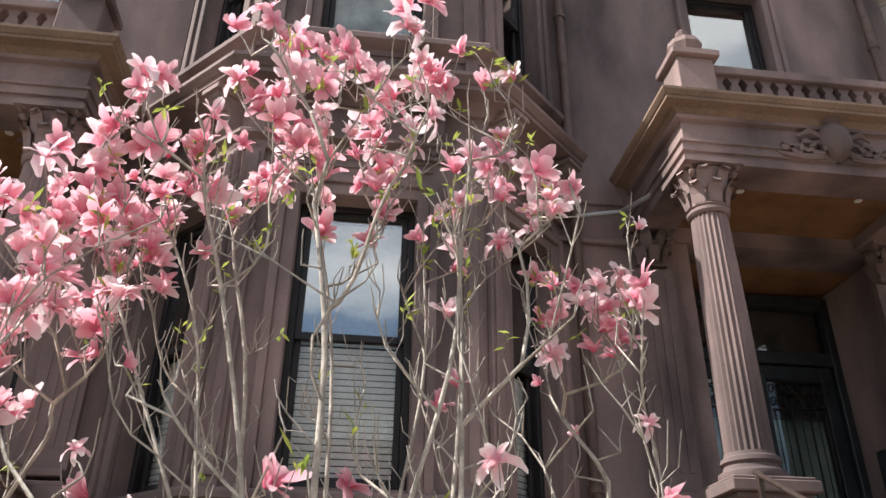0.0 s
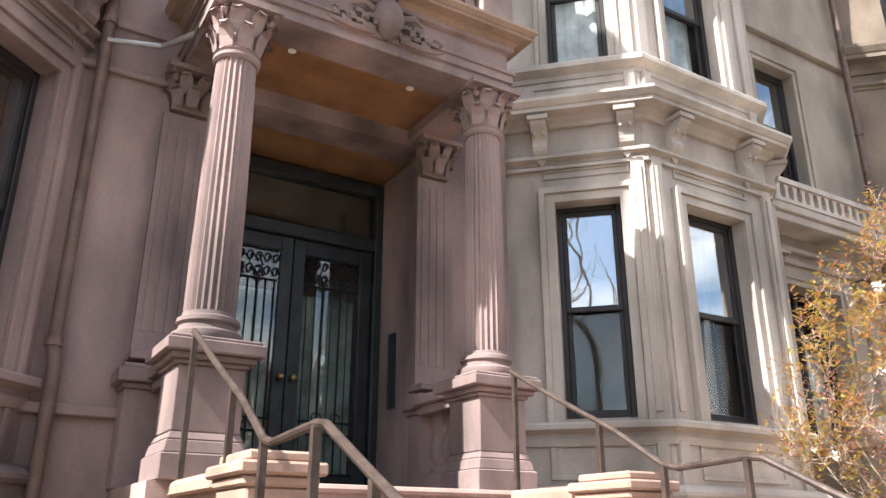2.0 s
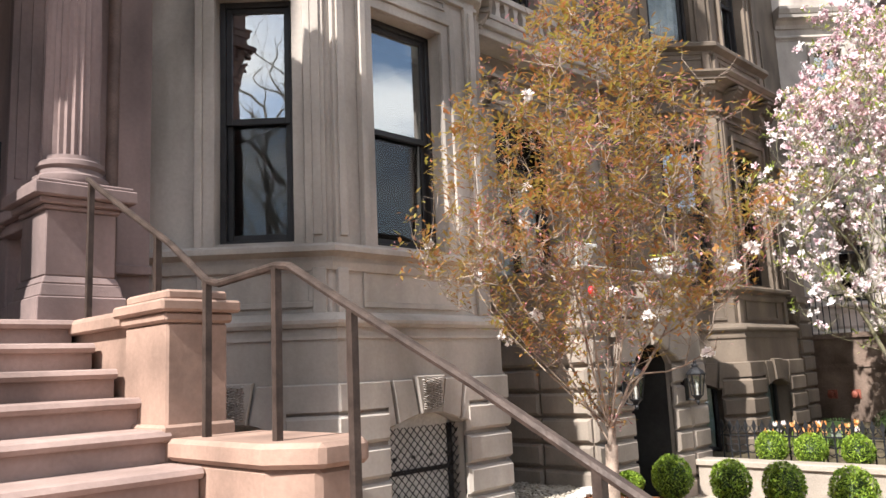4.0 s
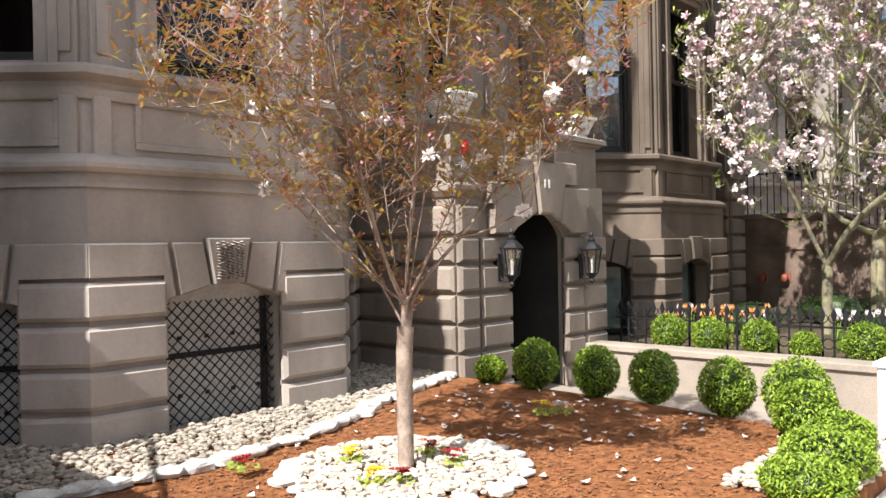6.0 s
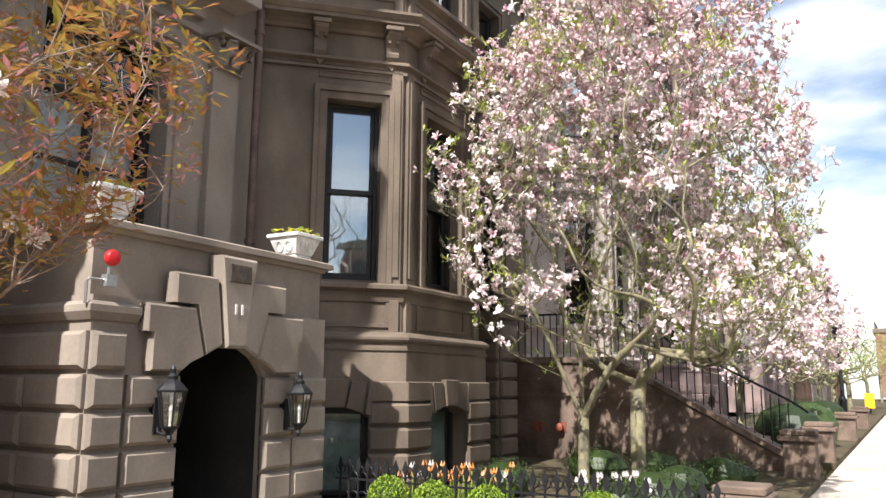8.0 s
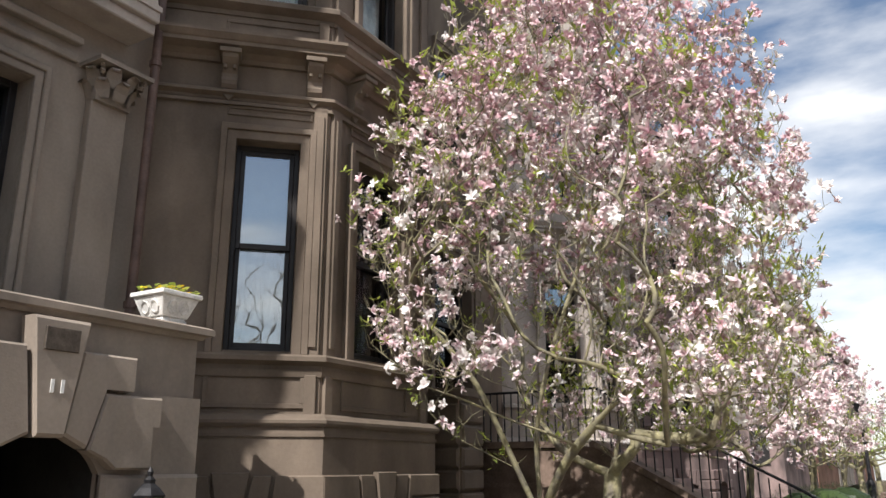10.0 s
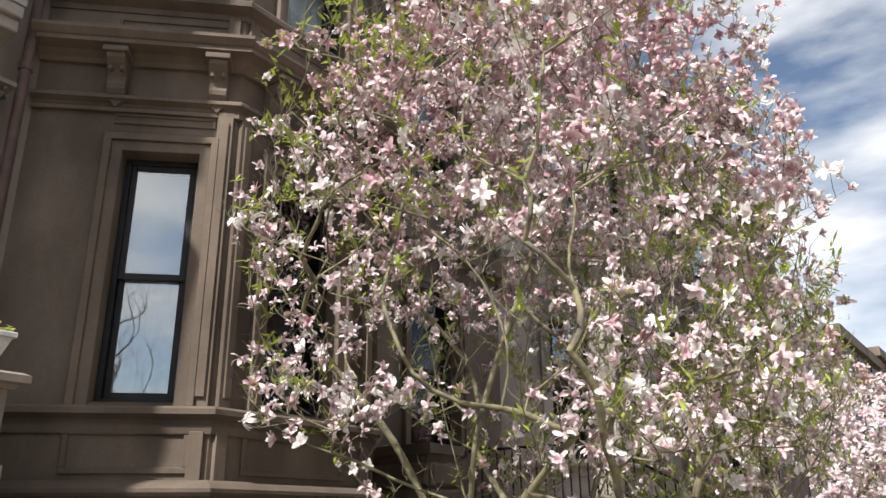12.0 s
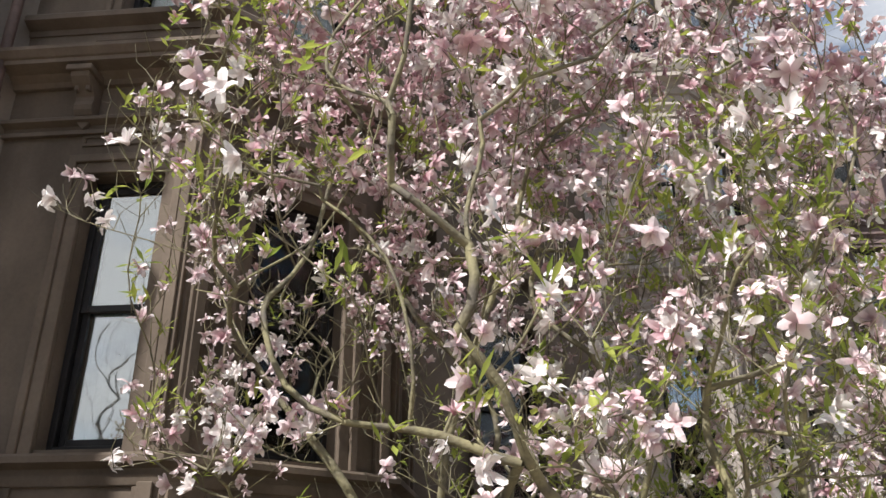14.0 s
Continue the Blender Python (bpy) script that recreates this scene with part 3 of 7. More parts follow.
def bay(house, x0, yl, yr, mat, covers, base=True, key="rough", grille=True, label="", top=13.0, upper_cover="curtain", front_glass=None):
    """A three-sided bay: basement, parlour floor and the floors above, with its mouldings, consoles and windows.
    covers: what hangs in the lower and upper sash of the left, front and right window."""
    path = bay_path(x0, yl, yr)
    frames = [facet(path[i], path[i + 1]) for i in range(3)]
    lw = (yl - FRONT) * math.sqrt(2)
    rw = (yr - FRONT) * math.sqrt(2)
    holes = [(lw - 1.0, lw - 0.31), (0.5, 1.445), (0.31, min(1.0, rw - 0.12))]
    for i, ((fr, ln), (a, b)) in enumerate(zip(frames, holes)):
        s = Shape(**fr)
        wall_with(s, ln, 1.94, top, [(a, b, 2.66, 4.96), (a, b, 6.72, 8.75), (a, b, 10.2, 12.0)], 0.3)
        under("bay_wall", s, mat, house)
        s = Shape(**fr)
        architrave(s, a, b, 2.62, 4.96, 0.17)
        under("architrave", s, mat, house, bevel=0.006)
        s = Shape(**fr)
        architrave(s, a, b, 6.68, 8.75, 0.14)
        under("architrave", s, mat, house, bevel=0.006)
        for args in ((max(0.12, a - 0.16), min(ln - 0.12, b + 0.16), 2.08, 2.44), (max(0.1, a - 0.12), min(ln - 0.1, b + 0.12), 5.25, 5.36, 0.02, 0.03), (max(0.1, a - 0.2), min(ln - 0.1, b + 0.2), 6.14, 6.42, 0.02, 0.035)):
            s = Shape(**fr)
            panel(s, *args)
            under("panel_moulding", s, mat, house, bevel=0.005)
        for uu in ([0.1] if i else []) + ([ln - 0.1] if i < 2 else []):
            s = Shape(**fr)
            s.box(uu - 0.075, uu + 0.075, 0, 0.05, 2.6, 5.42)
            s.box(uu - 0.04, uu + 0.04, 0.05, 0.075, 2.7, 5.3)
            under("corner_pilaster", s, mat, house, bevel=0.006)
            for w2, z0, z1 in ((0.075, 6.62, 8.95), (0.06, 2.02, 2.42), (0.06, 6.1, 6.5)):
                s = Shape(**fr)
                s.box(uu - w2, uu + w2, 0, 0.045, z0, z1)
                under("corner_strip", s, mat, house, bevel=0.006)
        for uu in (a - 0.12, b + 0.12):
            if 0.05 < uu < ln - 0.05:
                console(fr, uu, 5.52, 5.92, mat, house)
        lo, up = covers[i]
        sash_window(fr, a, b, 2.66, 4.96, label or "tall dark-framed double-hung window", lo, upper=up, glass=front_glass if i else None, low=GLASS if front_glass and not i else None)
        sash_window(fr, a, b, 6.72, 8.75, "upper dark-framed double-hung window", upper_cover, upper=upper_cover, group="upper sash windows")
        sash_window(fr, a, b, 10.2, 12.0, "top-floor dark-framed double-hung window", "none", group="upper sash windows")
    s = Shape()
    s.sweep(path, sill_prof(2.47, 2.62, 0.12))
    s.sweep(path, [(-0.02, 2.5 - 0.1), (0.03, 2.4), (0.05, 2.47), (-0.02, 2.47)])
    under("sill_moulding", s, mat, house)
    s = Shape()
    s.sweep(path, sill_prof(5.42, 5.52, 0.10))
    s.sweep(path, rect_prof(-0.02, 0.05, 5.36, 5.40))
    under("string_moulding", s, mat, house)
    s = Shape()
    s.sweep(path, cornice_prof(0.02, 5.86, 6.1, 0.33))
    under("cornice", s, mat, house)
    s = Shape()
    s.sweep(path, sill_prof(6.48, 6.66, 0.14))
    under("upper_sill_moulding", s, mat, house)
    s = Shape()
    s.sweep(path, cornice_prof(0.02, 9.3, 9.75, 0.35))
    under("upper_cornice", s, mat, house)
    s = Shape()
    s.sweep(path, sill_prof(9.0, 9.12, 0.08))
    under("upper_string", s, mat, house)
    s = Shape()
    s.sweep(path, cornice_prof(0.02, top - 0.5, top, 0.5))
    under("eaves_cornice", s, mat, house)
    # slabs carry the unlit room's shade in their colour
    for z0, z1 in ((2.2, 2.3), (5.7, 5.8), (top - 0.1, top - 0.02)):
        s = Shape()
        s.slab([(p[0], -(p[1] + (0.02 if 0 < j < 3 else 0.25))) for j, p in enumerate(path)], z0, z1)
        under("floor_slab", s, INTERIOR_SHADE, house)
    if base:
        bp = bay_path(x0, yl, yr, BASE_OUT)
        bf = [facet(bp[i], bp[i + 1]) for i in range(3)]
        for i, (fr, ln) in enumerate(bf):
            if i == 1:
                a, b = 0.53, 1.5
            elif i == 0:
                a, b = ln - 1.3, ln - 0.45
            else:
                a, b = 0.45, min(1.3, ln - 0.2)
            # the sheet behind each basement window is coloured as an unlit room
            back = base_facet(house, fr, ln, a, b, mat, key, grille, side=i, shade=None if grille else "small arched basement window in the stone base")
            under("room_back", back, INTERIOR_SHADE, house)
        s = Shape()
        s.sweep(bp, [(-0.15, 1.9), (0.03, 1.9), (0.05, 1.93), (0.05, 1.96), (0.0, 2.0), (-0.08, 2.03), (-0.14, 2.03)])
        s.sweep(bp, rect_prof(-0.02, 0.02, 1.80, 1.83))
        s.sweep(bp, rect_prof(-0.02, 0.035, -0.02, 0.0))
        under("water_table", s, mat, house)
    return path


# house with the red portico
house_red = thing("house", "red-brown brownstone house with a bay, columned porch and stoop", "house", (1.5, 7, 0), "row houses")
bay(house_red, -1.05, 6.5, 6.5, STONE_RED, (("blind", "curtain"), ("blind", "shade"), ("blind", "curtain")), key="rough", label="tall dark-framed double-hung window with white blinds")
# house with the grey bay and the arched basement porch
house_grey = thing("house", "grey-brown brownstone house with a bay over a rusticated base", "house", (9, 7, 0), "row houses")
bay(house_grey, 7.3, 6.9, 6.9, STONE_GREY, (("none", "none"), ("none", "none"), ("none", "none")))
# dark house beyond the iron fence
house_dark = thing("house", "dark brown brownstone house behind a pink magnolia", "house", (17, 7, 0), "row houses")
# left window's white shade is added to stand in for a bright cloud reflection
bay(house_dark, 15.23, 6.9, 6.9, STONE_DARK, (("curtain", "shade"), ("none", "none"), ("none", "none")), key="plain", grille=False, front_glass=GLASS_DIM)


def wall_run(house, x0, x1, y, mat, holes, top=13.0, zb=-0.4):
    fr, ln = facet((x0, y), (x1, y))
    s = Shape(**fr)
    wall_with(s, ln, zb, top, [(a - x0, b - x0, za, zb2) for a, b, za, zb2 in holes], 0.4)
    under("front_wall", s, mat, house)
    return fr


def bands(house, fr, mat, rows):
    """Plain string courses on a wall: each (from, to, out, z0, z1)."""
    for u0, u1, out, z0, z1 in rows:
        s = Shape(**fr)
        s.box(u0, u1, 0, out, z0, z1)
        under("string_course", s, mat, house, bevel=0.01)


# entry wall of the red house
fr_red = wall_run(house_red, 1.8, 6.1, 6.5, STONE_RED, [(3.0, 5.22, 1.86, 5.3), (3.55, 4.5, 6.75, 8.8)])
s = Shape(**fr_red)
architrave(s, 3.55 - 1.8, 4.5 - 1.8, 6.7, 8.8, 0.14)
under("architrave", s, STONE_RED, house_red, bevel=0.008)
bands(house_red, fr_red, STONE_RED, ((1.55, 2.9, 0.12, 9.0, 9.1), (0.0, 0.72, 0.03, 5.65, 5.75), (0.0, 0.72, 0.05, 5.2, 5.26), (0.0, 0.75, 0.06, 2.38, 2.46), (3.4, 4.3, 0.06, 2.38, 2.46), (0.0, 4.3, 0.1, 9.35, 9.7), (0.0, 4.3, 0.4, 12.6, 13.0)))
sash_window(fr_red, 3.55 - 1.8, 4.5 - 1.8, 6.72, 8.8, "dark-framed window above the porch balustrade", "none", group="upper sash windows")
# entry wall of the grey house
fr_grey = wall_run(house_grey, 10.55, 13.95, 6.9, STONE_BROWN_SHADED, [(11.1, 12.55, 2.66, 5.0), (11.3, 12.3, 6.75, 8.8)])
s = Shape(**fr_grey)
architrave(s, 0.55, 2.0, 2.62, 5.0, 0.14)
under("architrave", s, STONE_BROWN_SHADED, house_grey, bevel=0.008)
s = Shape(**fr_grey)
architrave(s, 0.75, 1.75, 6.7, 8.8, 0.14)
under("architrave", s, STONE_BROWN_SHADED, house_grey, bevel=0.008)
bands(house_grey, fr_grey, STONE_BROWN_SHADED, ((0.2, 2.4, 0.06, 5.32, 5.4), (0.2, 2.4, 0.1, 5.5, 5.58), (0.1, 3.4, 0.1, 9.35, 9.7), (0.1, 3.4, 0.4, 12.6, 13.0)))
sash_window(fr_grey, 0.75, 1.75, 6.72, 8.8, "dark-framed upper window", "none", group="upper sash windows")
w = thing("window", "wide dark french window with a transom over the terrace", "window", (11.83, 7.1, 2.66), "", "structure")
s = Shape(**fr_grey)
for u0, u1, z0, z1 in ((0.55, 0.62, 2.66, 5.0), (1.93, 2.0, 2.66, 5.0), (1.24, 1.31, 2.66, 5.0), (0.62, 1.93, 4.93, 5.0), (0.62, 1.93, 4.22, 4.32), (0.62, 1.93, 2.66, 2.76)):
    s.box(u0, u1, -0.32, -0.22 + (0.02 if z1 == 4.32 else 0), z0, z1)
s.box(0.62, 1.93, -0.3, -0.24, 3.5, 3.55)
under("window_frame", s, FRAME_DARK, w, bevel=0.006)
for u0, u1 in ((0.62, 1.24), (1.31, 1.93)):
    for z0, z1 in ((2.76, 3.5), (3.55, 4.22), (4.32, 4.93)):
        g = Shape(**fr_grey)
        g.box(u0, u1, -0.285, -0.279, z0, z1)
        under("pane", g, GLASS_DIM, w).visible_shadow = False
g = Shape(**fr_grey)
g.box(0.62, 1.93, -0.42, -0.41, 2.7, 4.2)
under("curtain", g, CURTAIN, w)


def carved_capital(fr, u, v, z0, z1, r, mat, parent, name="capital", square=False, seed=3):
    """A leafy capital: bell, two rings of curled leaves, corner scrolls and abacus."""
    h = z1 - z0
    s = Shape(**fr)
    if square:
        s.box(u - r, u + r, v - r * 0.5, v + r * 0.6, z0, z1 - 0.14 * h)
    else:
        s.lathe(u, v, [(r, z0), (r * 1.12, z0 + 0.04 * h), (r, z0 + 0.08 * h), (r * 1.02, z0 + 0.5 * h), (r * 1.3, z0 + 0.85 * h)], 16)
    q = r * 1.55
    s.box(u - q, u + q, v - (q if not square else r * 0.5), v + q, z1 - 0.12 * h, z1)
    rnd = random.Random(seed)
    for row, (zz, rr, n) in enumerate(((0.08, 1.03, 8), (0.38, 1.12, 8))):
        for i in range(n):
            a = 2 * math.pi * (i + 0.5 * row) / n
            if square and math.sin(a) < -0.1:
                continue
            c, d = math.cos(a), math.sin(a)
            pts = []
            for t, o, wd in ((0, 0.0, 0.30), (0.2, 0.10, 0.36), (0.36, 0.26, 0.34), (0.44, 0.46, 0.24), (0.36, 0.58, 0.12)):
                for sd in (-1, 1):
                    rad = r * (rr + o)
                    pts.append((u + c * rad - d * sd * wd * r, v + d * rad + c * sd * wd * r, z0 + h * (zz + t)))
            f = [(2 * j, 2 * j + 1, 2 * j + 3, 2 * j + 2) for j in range(4)]
            s.hull(pts, f)
            s.hull([(a2 - c * 0.02, b2 - d * 0.02, c2 - 0.006) for a2, b2, c2 in pts], [tuple(reversed(x)) for x in f])
    for i in range(4):
        a = math.pi / 4 + math.pi / 2 * i
        if square and math.sin(a) < 0:
            continue
        cu, cv = u + math.cos(a) * r * 1.55, v + math.sin(a) * r * 1.55
        ring = [(cu + math.cos(a) * 0.05 * math.cos(t) * (1 - 0.08 * k), cv + math.sin(a) * 0.05 * math.cos(t), z1 - 0.2 * h + 0.05 * math.sin(t)) for k, t in enumerate([0.7 * j for j in range(9)])]
        s.tube(ring, 0.022, 6)
    under(name, s, mat, parent, "carved leaf capital", smooth=False)


def column(u, parent, mat, y=5.4):
    """A fluted column with moulded base and leafy capital on its pedestal."""
    fr = dict(o=(u, y, 0), u=(1, 0), v=(0, -1))
    s = Shape(**fr)
    s.box(-0.27, 0.27, -0.27, 0.27, 1.88, 2.04)
    prof = [(0.255, 2.04), (0.24, 2.12), (0.215, 2.17)]
    for (r0, z0), (r1, z1) in zip(prof, prof[1:]):
        k = len(s.v)
        s.hull([(-r0, -r0, z0), (r0, -r0, z0), (r0, r0, z0), (-r0, r0, z0), (-r1, -r1, z1), (r1, -r1, z1), (r1, r1, z1), (-r1, r1, z1)],
               [(0, 1, 5, 4), (1, 2, 6, 5), (2, 3, 7, 6), (3, 0, 4, 7), (4, 5, 6, 7), (3, 2, 1, 0)])
    s.box(-0.215, 0.215, -0.215, 0.215, 2.17, 2.58)
    for r0, z0, z1 in ((0.235, 2.58, 2.61), (0.27, 2.61, 2.65), (0.315, 2.65, 2.73), (0.295, 2.73, 2.755)):
        s.box(-r0, r0, -r0, r0, z0, z1)
    under("pedestal", s, mat, parent, bevel=0.008)
    s = Shape(**fr)
    s.lathe(0, 0, [(0.225, 2.755), (0.238, 2.78), (0.233, 2.82), (0.2, 2.84), (0.19, 2.87), (0.21, 2.89), (0.205, 2.92), (0.18, 2.935), (0.175, 2.96)], 28)
    under("column_base", s, mat, parent, smooth=True)
    s = Shape(**fr)
    s.lathe(0, 0, [(0.172, 2.955), (0.171, 3.3), (0.167, 3.9), (0.158, 4.5), (0.148, 4.92)], 48, 24, 0.10)
    under("fluted_shaft", s, mat, parent, "fluted stone shaft")
    s = Shape(**fr)
    s.lathe(0, 0, [(0.158, 4.9), (0.175, 4.92), (0.175, 4.945), (0.16, 4.96)], 28)
    under("necking", s, mat, parent, smooth=True)
    carved_capital(fr, 0, 0, 4.95, 5.36, 0.165, mat, parent, seed=int(u * 10))


def portico(x0, label, mat, full=True):
    """A two-column porch; x0 is the axis of its first column."""
    p = thing("portico", label, "porch", (x0 + 1.1, 5.9, 1.88), "columned porches", "structure")
    span = 2.24
    column(x0, p, mat)
    column(x0 + span, p, mat)
    fr = dict(o=(x0, 5.4, 0), u=(1, 0), v=(0, -1))
    L = span
    for u in (-0.1, L + 0.12):
        s = Shape(o=(x0 + u, 6.5, 0))
        s.box(-0.2, 0.2, 0, 0.07, 2.75, 4.95)
        for j in range(4):
            s.box(-0.15 + j * 0.085, -0.105 + j * 0.085, 0.07, 0.078, 3.05, 4.85)
        under("pilaster", s, mat, p)
        s = Shape(o=(x0 + u, 6.5, 0))
        s.box(-0.23, 0.23, 0, 0.24, 1.88, 2.58)
        for r0, z0, z1 in ((0.25, 2.58, 2.62), (0.3, 2.62, 2.72), (0.27, 2.72, 2.76), (0.23, 2.8, 2.86)):
            s.box(-r0, r0, 0, r0 + 0.02, z0, z1)
        under("pilaster_pedestal", s, mat, p, bevel=0.008)
        carved_capital(dict(o=(x0 + u, 6.5, 0), u=(1, 0), v=(0, -1)), 0, 0.0, 4.98, 5.36, 0.15, mat, p, "pilaster_capital", True)
    for u in (0, L):
        s = Shape(o=(x0 + u, 6.26, 0))
        s.box(-0.14, 0.14, 0, 0.62, 1.88, 2.06)
        under("side_plinth", s, mat, p, bevel=0.008)
        s = Shape(o=(x0 + u, 6.26, 0))
        s.box(-0.15, 0.15, 0, 0.6, 2.56, 2.64)
        s.box(-0.2, 0.2, 0, 0.6, 2.64, 2.72)
        under("side_rail", s, mat, p, bevel=0.008)
        for j in range(3):
            s = Shape(o=(x0 + u, 6.26, 0))
            s.lathe(0, 0.12 + 0.19 * j, [(0.07, 2.06), (0.07, 2.11), (0.04, 2.14), (0.075, 2.24), (0.07, 2.3), (0.035, 2.44), (0.06, 2.5), (0.065, 2.56)], 12)
            under("baluster", s, mat, p, smooth=True)
    ring = [(x0 - 0.2, 6.5), (x0 - 0.2, 5.24), (x0 + L + 0.2, 5.24), (x0 + L + 0.2, 6.5)]
    s = Shape()
    s.sweep(ring, [(-0.36, 5.36), (0.0, 5.36), (0.0, 5.46), (0.025, 5.46), (0.025, 5.54), (0.045, 5.54), (0.045, 5.565), (-0.01, 5.575), (-0.01, 5.78), (0.04, 5.79), (0.04, 5.83), (-0.36, 5.83)])
    under("entablature", s, mat, p, bevel=0.004)
    s = Shape()
    s.sweep(ring, cornice_prof(0.0, 5.82, 5.985, 0.205, -0.3))
    under("cornice", s, CORNICE_TAN, p, "tan painted cornice")
    s = Shape(**fr)
    s.box(-0.15, L + 0.15, -1.08, 0.15, 5.80, 5.9)
    s.box(-0.26, L + 0.26, -1.09, 0.26, 5.95, 6.06)
    under("porch_roof", s, mat, p)
    s = Shape(**fr)
    s.box(0.16, L - 0.16, -1.9, -0.14, 5.47, 5.5)
    ceil = under("porch_ceiling", s, WOOD_CEIL, p, "varnished reddish wooden ceiling")
    for uu in (0.55, 1.7):
        s = Shape(**fr)
        s.lathe(uu, -0.38, [(0.036, 5.462), (0.036, 5.47)], 14)
        under("recessed_lamp", s, WHITE_PAINT, ceil, "small round recessed lamp")
    # the carved crest on the frieze
    s = Shape(o=(x0, 5.24, 0))
    m = L / 2 + 0.05
    s.lathe(m, 0.02, [(0.02, 5.46), (0.1, 5.52), (0.15, 5.64), (0.13, 5.76), (0.07, 5.84), (0.1, 5.88), (0.02, 5.92)], 14)
    rnd = random.Random(5)
    for sg in (-1, 1):
        for j in range(4):
            c = (m + sg * (0.17 + 0.1 * j), 5.56 + 0.03 * math.sin(j * 2.2))
            rad = 0.095 - 0.018 * j
            s.tube([(c[0] + rad * math.cos(t) * (1 - 0.06 * q), 0.03 + 0.004 * q, c[1] + rad * math.sin(t) * (1 - 0.06 * q)) for q, t in enumerate([0.75 * w2 for w2 in range(10)])], 0.024, 6)
        s.tube([(m + sg * 0.12, 0.03, 5.5), (m + sg * 0.3, 0.05, 5.47), (m + sg * 0.48, 0.03, 5.5), (m + sg * 0.56, 0.02, 5.53)], [0.03, 0.03, 0.022, 0.008], 6)
        s.tube([(m + sg * 0.1, 0.03, 5.7), (m + sg * 0.24, 0.06, 5.74), (m + sg * 0.34, 0.03, 5.7)], [0.03, 0.03, 0.01], 6)
    under("carved_crest", s, mat, p, "carved scroll-and-shield ornament", smooth=True)
    # balustrade
    b = thing("balustrade", "low pierced stone balustrade with squat finials on the porch roof", "balustrade", (x0 + 1.1, 5.3, 6.06), "porch balustrades")
    for u in (-0.02, L + 0.02):
        s = Shape(**fr)
        s.box(u - 0.17, u + 0.17, -0.05, 0.27, 6.06, 6.42)
        s.box(u - 0.22, u + 0.22, -0.1, 0.32, 6.42, 6.49)
        post = under("balustrade_pier", s, mat, b, bevel=0.008)
        s = Shape(**fr)
        s.lathe(u, 0.11, [(0.06, 6.49), (0.07, 6.53), (0.13, 6.57), (0.165, 6.64), (0.15, 6.7), (0.08, 6.74), (0.09, 6.77), (0.05, 6.8), (0.06, 6.84), (0.01, 6.89)], 20, 10, 0.06)
        under("finial", s, mat, post, "squat ribbed urn finial")
    s = Shape(**fr)
    s.box(0.15, L - 0.15, 0.06, 0.18, 6.06, 6.13)
    s.box(0.15, L - 0.15, 0.02, 0.22, 6.31, 6.40)
    under("balustrade_rail", s, mat, b, bevel=0.008)
    n = 13
    for i in range(n):
        u = 0.15 + (L - 0.3) * (i + 0.5) / n
        s = Shape(**fr)
        s.prism([(u - 0.055, 6.13), (u + 0.055, 6.13), (u + 0.05, 6.2), (u + 0.028, 6.24), (u + 0.05, 6.28), (u + 0.06, 6.31), (u - 0.06, 6.31), (u - 0.05, 6.28), (u - 0.028, 6.24), (u - 0.05, 6.2)], 0.07, 0.17)
        under("baluster", s, mat, b)
    return p


portico(2.81, "red brownstone porch with two fluted leaf-capital columns", STONE_RED)
# vestibule and entrance doors
for nm, mt, dims in (("vestibule_wall", STONE_RED, (-0.3, 0, -1.3, -0.4, 1.8, 5.5)), ("vestibule_wall", STONE_RED, (2.22, 2.5, -1.3, -0.4, 1.8, 5.5)), ("vestibule_wall", STONE_RED, (-0.3, 2.5, -1.5, -1.35, 1.8, 5.6)),
                     ("vestibule_ceiling", WOOD_CEIL, (-0.3, 2.5, -1.35, -0.4, 5.31, 5.6))):
    s = Shape(o=(3.0, 6.5, 0))
    s.box(*dims)
    under(nm, s, mt, house_red)
for u0, u1 in ((0.0, 0.14), (2.1, 2.215)):
    s = Shape(o=(3.0, 6.5, 0))
    s.box(u0, u1, -1.0, -0.02, 1.88, 5.3)
    under("door_jamb", s, STONE_RED, house_red, bevel=0.01)
door = thing("door_1", "dark double entrance door with leaded glass and iron scrollwork", "door", (4.05, 7.48, 1.88), "", "structure")
s = Shape(o=(3.14, 7.48, 0))
W = 1.96
for u0, u1, z0, z1 in ((0, 0.09, 1.88, 5.25), (W - 0.09, W, 1.88, 5.25), (0.09, W - 0.09, 5.12, 5.25), (0.09, W - 0.09, 4.46, 4.6)):
    s.box(u0, u1, -0.1, 0.06, z0, z1)
under("door_frame", s, DOOR_DARK, door, bevel=0.01)
g = Shape(o=(3.14, 7.48, 0))
g.box(0.09, W - 0.09, -0.05, -0.04, 4.6, 5.12)
under("transom_pane", g, GLASS_CLEAR, door)
